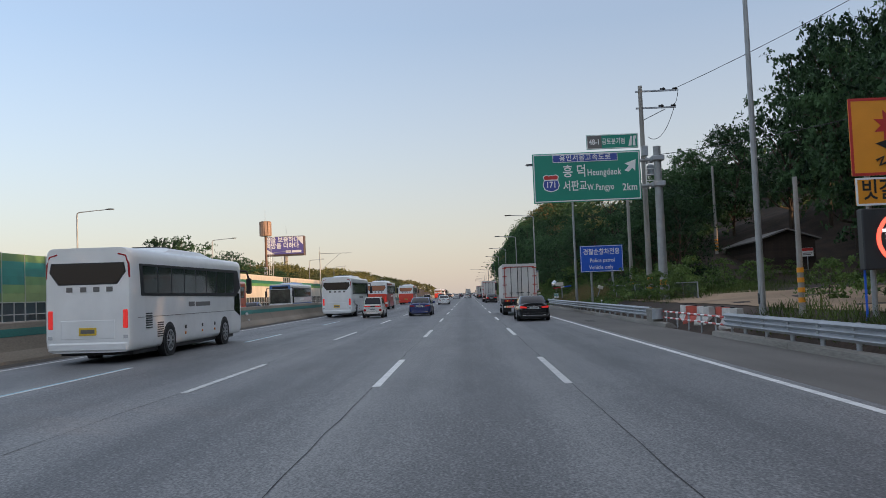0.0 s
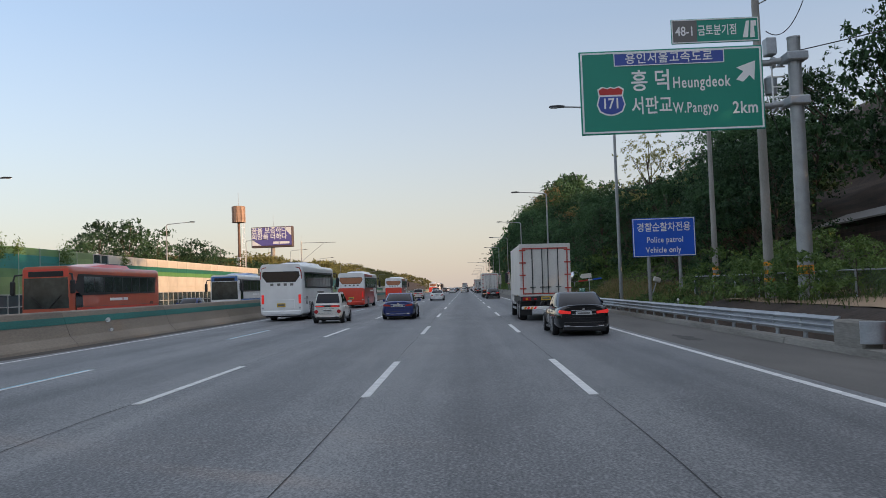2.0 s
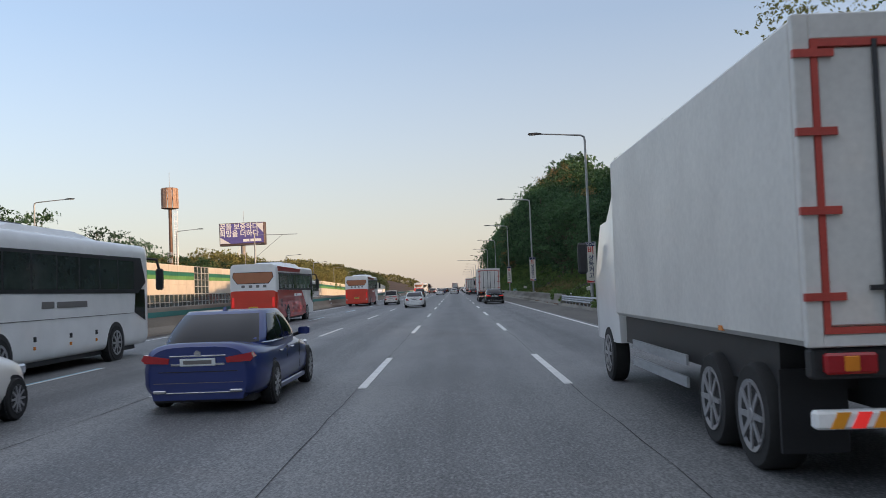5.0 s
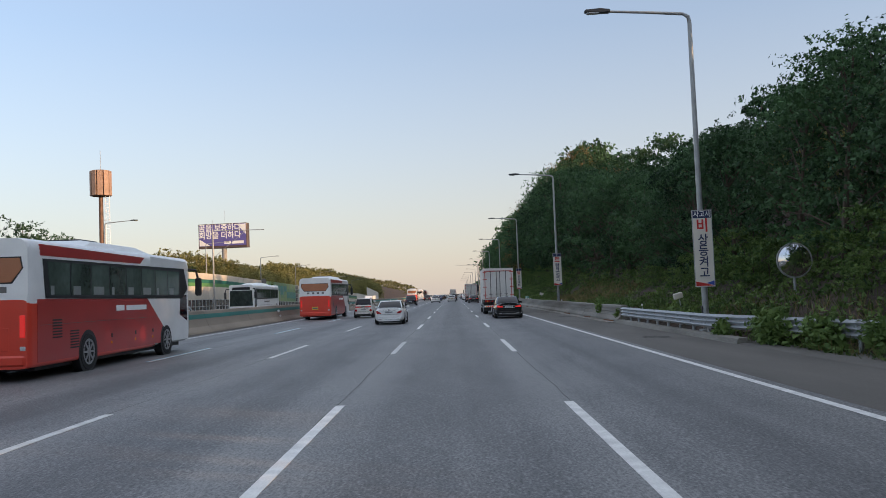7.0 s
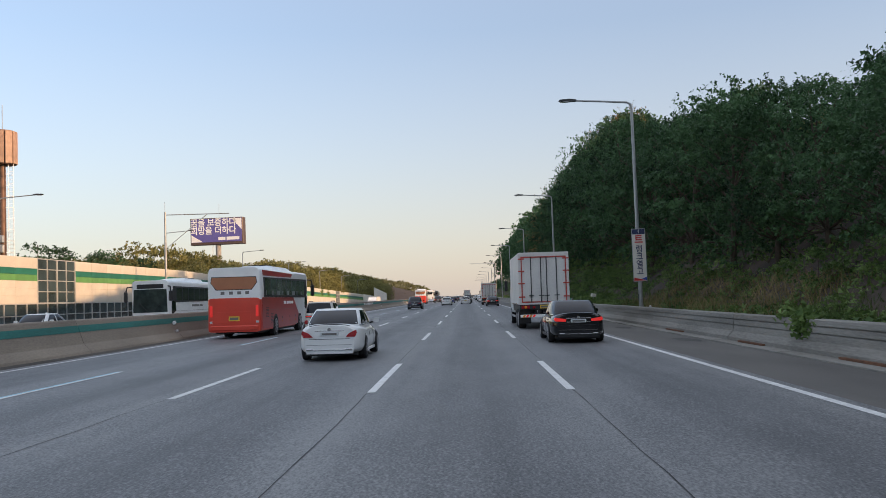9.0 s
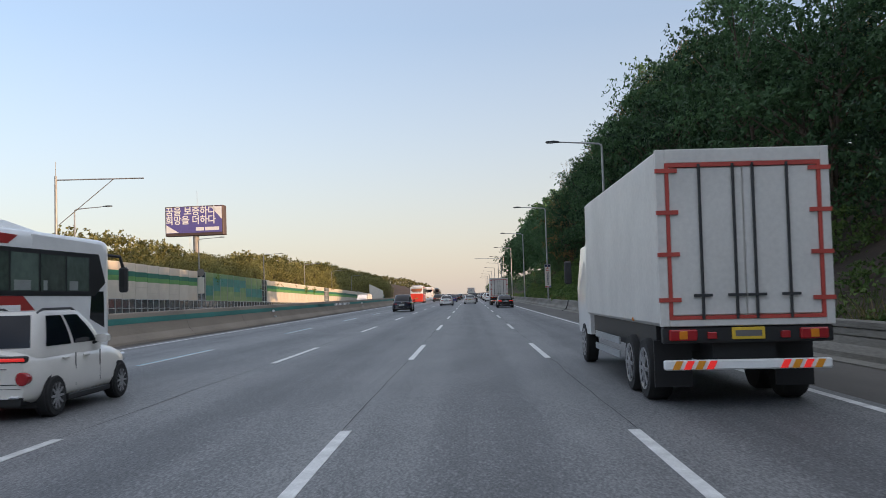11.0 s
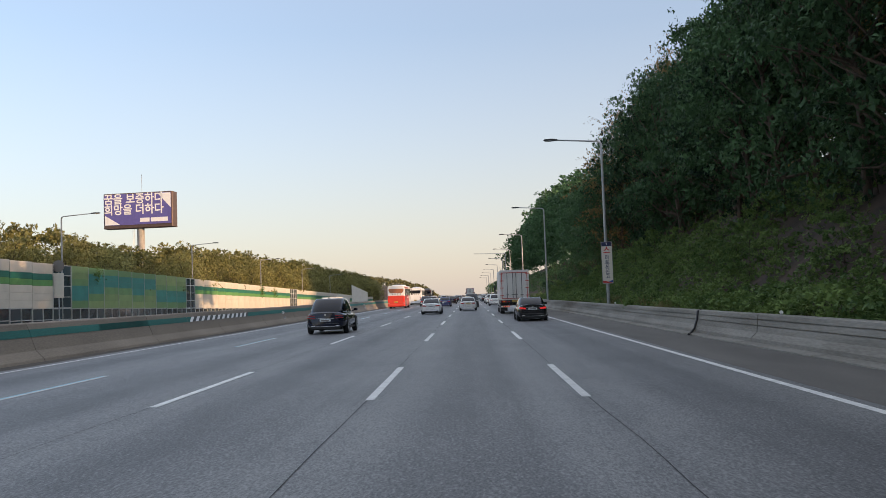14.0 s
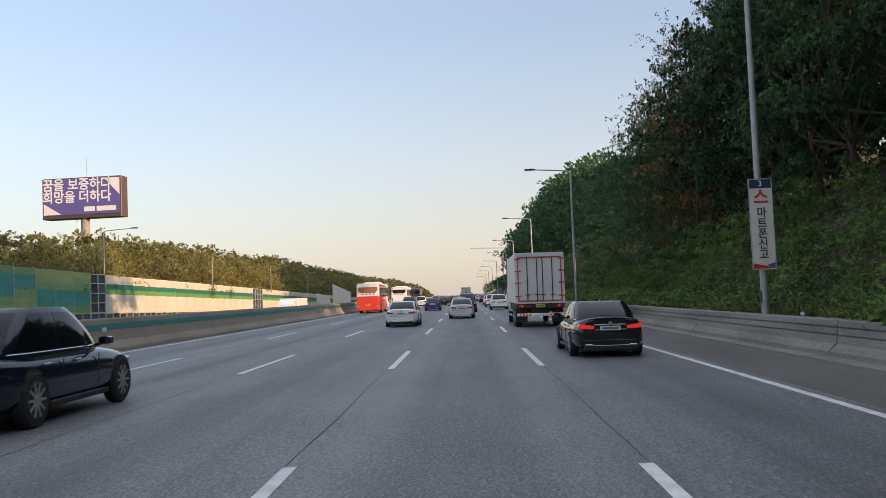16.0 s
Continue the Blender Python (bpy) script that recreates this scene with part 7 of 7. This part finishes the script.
    if scheme == "red":
        part("white_rear_panel", Mesh().prism([(-hw * 0.975, 2.0), (-hw * 0.6, 1.9), (-hw * 0.52, 1.80), (hw * 0.52, 1.80), (hw * 0.6, 1.9), (hw * 0.975, 2.0), (hw * 0.965, 3.1), (hw * 0.80, 3.27), (-hw * 0.80, 3.27), (-hw * 0.965, 3.1)], "y", -0.004, 0.05), upper, o)
        for sx in (-1, 1):
            part("white_front_panel", Mesh().prism([(L - 0.30, 0.42), (L - 2.1, 0.42), (L - 4.4, 1.88), (L - 0.30, 1.90)], "x", sx * hw - 0.02, sx * hw + 0.012), upper, o)
            part("deep_red_panel", Mesh().prism([(0.35, 0.42), (L - 2.1, 0.42), (L - 4.4, 1.88), (0.35, 1.90)], "x", sx * hw - 0.02, sx * hw + 0.008), P_DRED, o)
            part("red_roof_edge", Mesh().prism([(0.5, 2.93), (L - 5.0, 2.96), (L - 4.6, 3.16), (0.5, 3.20)], "x", sx * (hw - 0.03) - 0.03, sx * (hw - 0.03) + 0.034), P_DRED, o)
            part("white_roof_side", Mesh().prism([(L - 4.0, 2.92), (L - 0.4, 2.96), (L - 0.5, 3.18), (L - 4.0, 3.22)], "x", sx * hw - 0.03, sx * hw - 0.004), upper, o)
    if scheme == "band":
        for sx in (-1, 1):
            part("colour_band", Mesh().box(sx * hw - 0.02, 0.4, 0.55, sx * hw + 0.006, L - 0.5, 1.25), upper, o)
        part("front_band", Mesh().box(-hw * 0.9, L - 0.05, 2.78, hw * 0.9, L + 0.008, 3.2, 0.02), upper, o)
    return o


def box_truck(label, group=""):
    """A large box truck heading along +y, its rear at y = 0."""
    o = thing("box_truck", label, "truck", None, group)
    L, hw, z0, z1 = 10.2, 1.23, 1.18, 3.72
    part("cargo_box", Mesh().box(-hw, 0.03, z0, hw, 7.6, z1, 0.05), P_BOX, o)
    part("rear_frame", Mesh().box(-hw, -0.02, z0, -hw + 0.13, 0.06, z1, 0.01).box(hw - 0.13, -0.02, z0, hw, 0.06, z1, 0.01).box(-hw + 0.13, -0.02, z1 - 0.2, hw - 0.13, 0.06, z1, 0.01).box(-hw + 0.13, -0.02, z0, hw - 0.13, 0.06, z0 + 0.1, 0.01), P_BOX, o)
    part("red_edge", Mesh().box(-hw + 0.13, -0.03, z0 + 0.1, -hw + 0.18, 0.03, z1 - 0.2).box(hw - 0.18, -0.03, z0 + 0.1, hw - 0.13, 0.03, z1 - 0.2).box(-hw + 0.18, -0.03, z1 - 0.26, hw - 0.18, 0.03, z1 - 0.2).box(-hw + 0.18, -0.03, z0 + 0.1, hw - 0.18, 0.03, z0 + 0.15), P_REDTRIM, o)
    for sx in (-1, 1):
        d = part("rear_door", Mesh().box(min(sx * 0.01, sx * (hw - 0.18)), -0.01, z0 + 0.16, max(sx * 0.01, sx * (hw - 0.18)), 0.04, z1 - 0.27, 0.01), P_BOX, o)
        for x in (0.14, 0.62):
            part("lock_rod", Mesh().cyl((sx * x, -0.035, z0 + 0.1), (sx * x, -0.035, z1 - 0.22), 0.022, n=8), M_DARKMETAL, d)
            part("rod_handle", Mesh().box(sx * x - 0.13, -0.06, z0 + 0.42, sx * x + 0.13, -0.03, z0 + 0.46), M_DARKMETAL, d)
        for z in (z0 + 0.35, z0 + 1.0, z0 + 1.6, z0 + 2.2):
            part("hinge", Mesh().box(min(sx * (hw - 0.30), sx * (hw + 0.01)), -0.045, z, max(sx * (hw - 0.30), sx * (hw + 0.01)), 0.0, z + 0.06), P_REDTRIM, d)
        part("tail_lamp", Mesh().box(min(sx * 0.72, sx * 1.12), -0.05, 0.98, max(sx * 0.72, sx * 1.12), 0.1, 1.14, 0.02), M_TAIL, o)
        part("lamp_amber", Mesh().box(min(sx * 0.86, sx * 0.98), -0.058, 1.0, max(sx * 0.86, sx * 0.98), 0.0, 1.12, 0.01), M_AMBER, o)
        part("reflector", Mesh().box(min(sx * 0.45, sx * 0.58), -0.05, 1.0, max(sx * 0.45, sx * 0.58), 0.1, 1.10, 0.01), M_TAIL, o)
        part("side_guard", Mesh().box(sx * hw - 0.03, 3.3, 0.5, sx * hw + 0.0, 6.2, 0.62).box(sx * hw - 0.03, 3.3, 0.75, sx * hw + 0.0, 6.2, 0.87), M_GALV, o)
        part("mud_flap", Mesh().box(min(sx * 0.62, sx * 1.18), 0.72, 0.25, max(sx * 0.62, sx * 1.18), 0.76, 0.95), M_BLACK, o)
        for wy in (1.35, 2.55, 8.7):
            wheel(o, sx * 1.03, wy, 0.48, 0.36 if wy < 5 else 0.28, truck=True)
        part("side_marker", Mesh().box(sx * hw - 0.01, 2.0, z0 + 0.03, sx * hw + 0.015, 2.12, z0 + 0.08), M_AMBER, o)
        part("mirror", Mesh().box(sx * 1.38 - 0.09, 9.9, 1.9, sx * 1.38 + 0.09, 10.05, 2.5, 0.04), M_PLASTIC, o)
    bump = part("rear_bar", Mesh().box(-1.18, 0.02, 0.56, 1.18, 0.14, 0.70, 0.02), M_SIGN_W, o)
    for sx in (-1, 1):
        for i in range(4):
            x = sx * (0.52 + 0.16 * i)
            # red stripes share the tail lamps' glowing material, though they are only paint
            part("bar_stripe", Mesh().prism([(x - 0.08, 0.57), (x + 0.02, 0.57), (x + 0.08, 0.69), (x - 0.02, 0.69)], "y", 0.008, 0.03), M_SIGN_O if i % 2 else M_TAIL_ON, bump)
    part("tail_beam", Mesh().box(-1.2, 0.0, 0.94, 1.2, 0.14, 1.17, 0.02), M_PLASTIC, o)
    plate(o, -0.02, 0.99, M_PLATE_Y, 0.46, 0.17)
    part("chassis", Mesh().box(-0.45, 0.2, 0.62, 0.45, 9.6, 0.95).box(-1.1, 0.9, 0.75, 1.1, 7.4, 1.17), M_PLASTIC, o)
    part("cab", Mesh().loft([[(x, y, z) for x, z in ((-1.15 * k, 0.7), (1.15 * k, 0.7), (1.18 * k, 1.8), (1.08 * k, h), (-1.08 * k, h), (-1.18 * k, 1.8))] for y, k, h in ((7.85, 0.97, 2.75), (8.0, 1, 2.85), (9.6, 1, 2.8), (10.1, 0.96, 2.5), (10.2, 0.92, 1.7))]), P_WHITE, o, smooth=30)
    part("wind_deflector", Mesh().prism([(7.9, 2.8), (7.9, 3.6), (8.3, 3.55), (9.4, 2.85)], "x", -1.0, 1.0), P_WHITE, o)
    part("windscreen", Mesh().box(-0.98, 10.08, 1.75, 0.98, 10.17, 2.45, 0.03), M_GLASS, o)
    return o


# ---- traffic, standing still ----
P_ORANGE = paint("orange red coach paint", (0.55, 0.11, 0.055), rough=0.35)
def at(o, x, y, flip=False):
    o.matrix_basis = pose(x, y, zr(x) if x > -14 else 0.13 + 0.0, 0, 0.573 if x > -14 else 0, 180 if flip else 0)
    return o


L_AUDI = "glossy black sedan with lit red tail lamps and a white plate"
L_TRUCK = "white box truck with red-edged rear doors and yellow plate"
audi = at(sedan(L_AUDI, P_BLACK, 4.93, 1.88, 1.45, "right lane traffic", tail=M_TAIL_ON, spoiler=True), 3.75, 49.0)
truck = at(box_truck(L_TRUCK, "right lane traffic"), 3.75, 151.0)
for y in (138.5, 235.5):
    copy_thing(audi, pose(3.75, y, zr(3.75), 0, 0.573, 0))
for y in (62.0, 256.0):
    copy_thing(truck, pose(3.75, y, zr(3.75), 0, 0.573, 0))
at(sedan("silver white taxi sedan with a roof lamp and yellow plate", P_SILVER, 4.85, 1.86, 1.46, "centre lane traffic", roof_sign=True, plate_mat=M_PLATE_Y, lower=P_SILVER), -0.3, 275.5)
at(suv("dark grey people carrier ahead of the taxi", P_DKGREY, 5.1, 1.98, 1.85, "centre lane traffic"), 0.1, 297)
hat = at(hatch("cream white small hatchback with black bumper and round lamps", P_CREAM, "inner lane traffic"), -7.35, 65.0)
bmw = at(sedan("metallic blue sedan with red tail lamps", P_BLUE, 4.95, 1.87, 1.47, "inner lane traffic", tail=M_TAIL, lower=P_BLUE), -3.9, 312.0)
dsuv = at(suv("dark bronze sport utility car with chrome trim", P_DKGREY, 4.7, 1.9, 1.68, "inner lane traffic", tail=M_TAIL, lamps="box"), -7.3, 322.0)
at(sedan("white sedan with slanted red tail lamps and black boot spoiler", P_WHITE, 4.7, 1.82, 1.44, "inner lane traffic", lamps="slant", spoiler=True, lower=P_WHITE), -3.85, 133.0)
at(suv("midnight black sport utility car with chrome window trim", P_NAVY, 4.95, 1.975, 1.74, "inner lane traffic", roof_rails=False, lamps="lines", plate_z=0.62), -7.15, 224.6)
tour = at(coach("white tour coach with dark glazing and red tail lamps", P_BUSW, P_BUSW, group="bus lane traffic", lit=M_TAIL_ON), -10.85, 70.0)
rcoach = at(coach("red and white coach with amber rear window and yellow plate", P_RED, P_BUSW, group="bus lane traffic", scheme="red", lit=M_TAIL_ON), -10.9, 149.0)
wcoach = at(coach("plain white coach in the bus lane far ahead", P_BUSW, P_BUSW, group="bus lane traffic"), -10.9, 352.0)
at(coach("dark bronze coach in the bus lane far ahead", P_BUSGREY, P_BUSGREY, group="bus lane traffic"), -10.9, 392.0)
copy_thing(rcoach, pose(-10.9, 308, zr(-10.9), 0, 0.573, 0))
copy_thing(bmw, pose(-3.9, 68, zr(-3.9), 0, 0.573, 0))
copy_thing(hat, pose(-7.3, 151, zr(-7.3), 0, 0.573, 0))
copy_thing(tour, pose(-10.85, 24, zr(-10.85), 0, 0.573, 0))
copy_thing(rcoach, pose(-10.9, 101, zr(-10.9), 0, 0.573, 0))
# the queue far ahead
g = random.Random(4)
kinds = [suv("white sport utility car in the queue far ahead", P_WHITE, 4.7, 1.9, 1.68, "queue ahead", tail=M_TAIL), sedan("dark sedan in the queue far ahead", P_BLACK, group="queue ahead"),
         sedan("white sedan in the slow traffic ahead", P_WHITE, group="queue ahead")]
for k, (o, x, y) in enumerate(zip(kinds, (3.6, 0.0, -3.7), (306, 338, 262))):
    at(o, x, y)
for x, y, k in ((3.6, 330, 0), (-3.7, 352, 1), (-7.2, 348, 0), (3.7, 352, 2), (7.0, 345, 0), (-7.2, 372, 2), (-3.5, 385, 1), (0.1, 372, 0), (3.6, 385, 1), (-7.1, 410, 0), (0.0, 412, 2), (-3.7, 425, 0), (3.7, 420, 0), (0.1, 452, 1), (-7.3, 455, 1), (3.6, 468, 2), (-3.6, 480, 2), (0.0, 500, 0)):
    copy_thing(kinds[k], pose(x, y, zr(x), 0, 0.573, 0))
copy_thing(truck, pose(0.0, 440, 0, 0, 0.573, 0))
# the opposite carriageway
at(coach("orange red city coach on the opposite carriageway", P_ORANGE, P_RED, group="opposite traffic", scheme="band", plate_mat=M_PLATE_Y), -20.5, 73.5, True)
bl = at(coach("white and blue coach on the opposite carriageway", P_BUSW, P_BUSBLUE, group="opposite traffic", scheme="band"), -20.4, 104, True)
oc = at(coach("pale grey coach on the opposite carriageway", P_BUSW, P_BUSW, group="opposite traffic"), -20.5, 176, True)
at(sedan("white sedan on the opposite carriageway", P_WHITE, group="opposite traffic"), -24.5, 160, True)
at(sedan("dark blue sedan on the opposite carriageway", P_BLUE, group="opposite traffic"), -24.4, 98, True)
t2 = copy_thing(truck, pose(-24.5, 338, -1.5, 0, 0, 180))
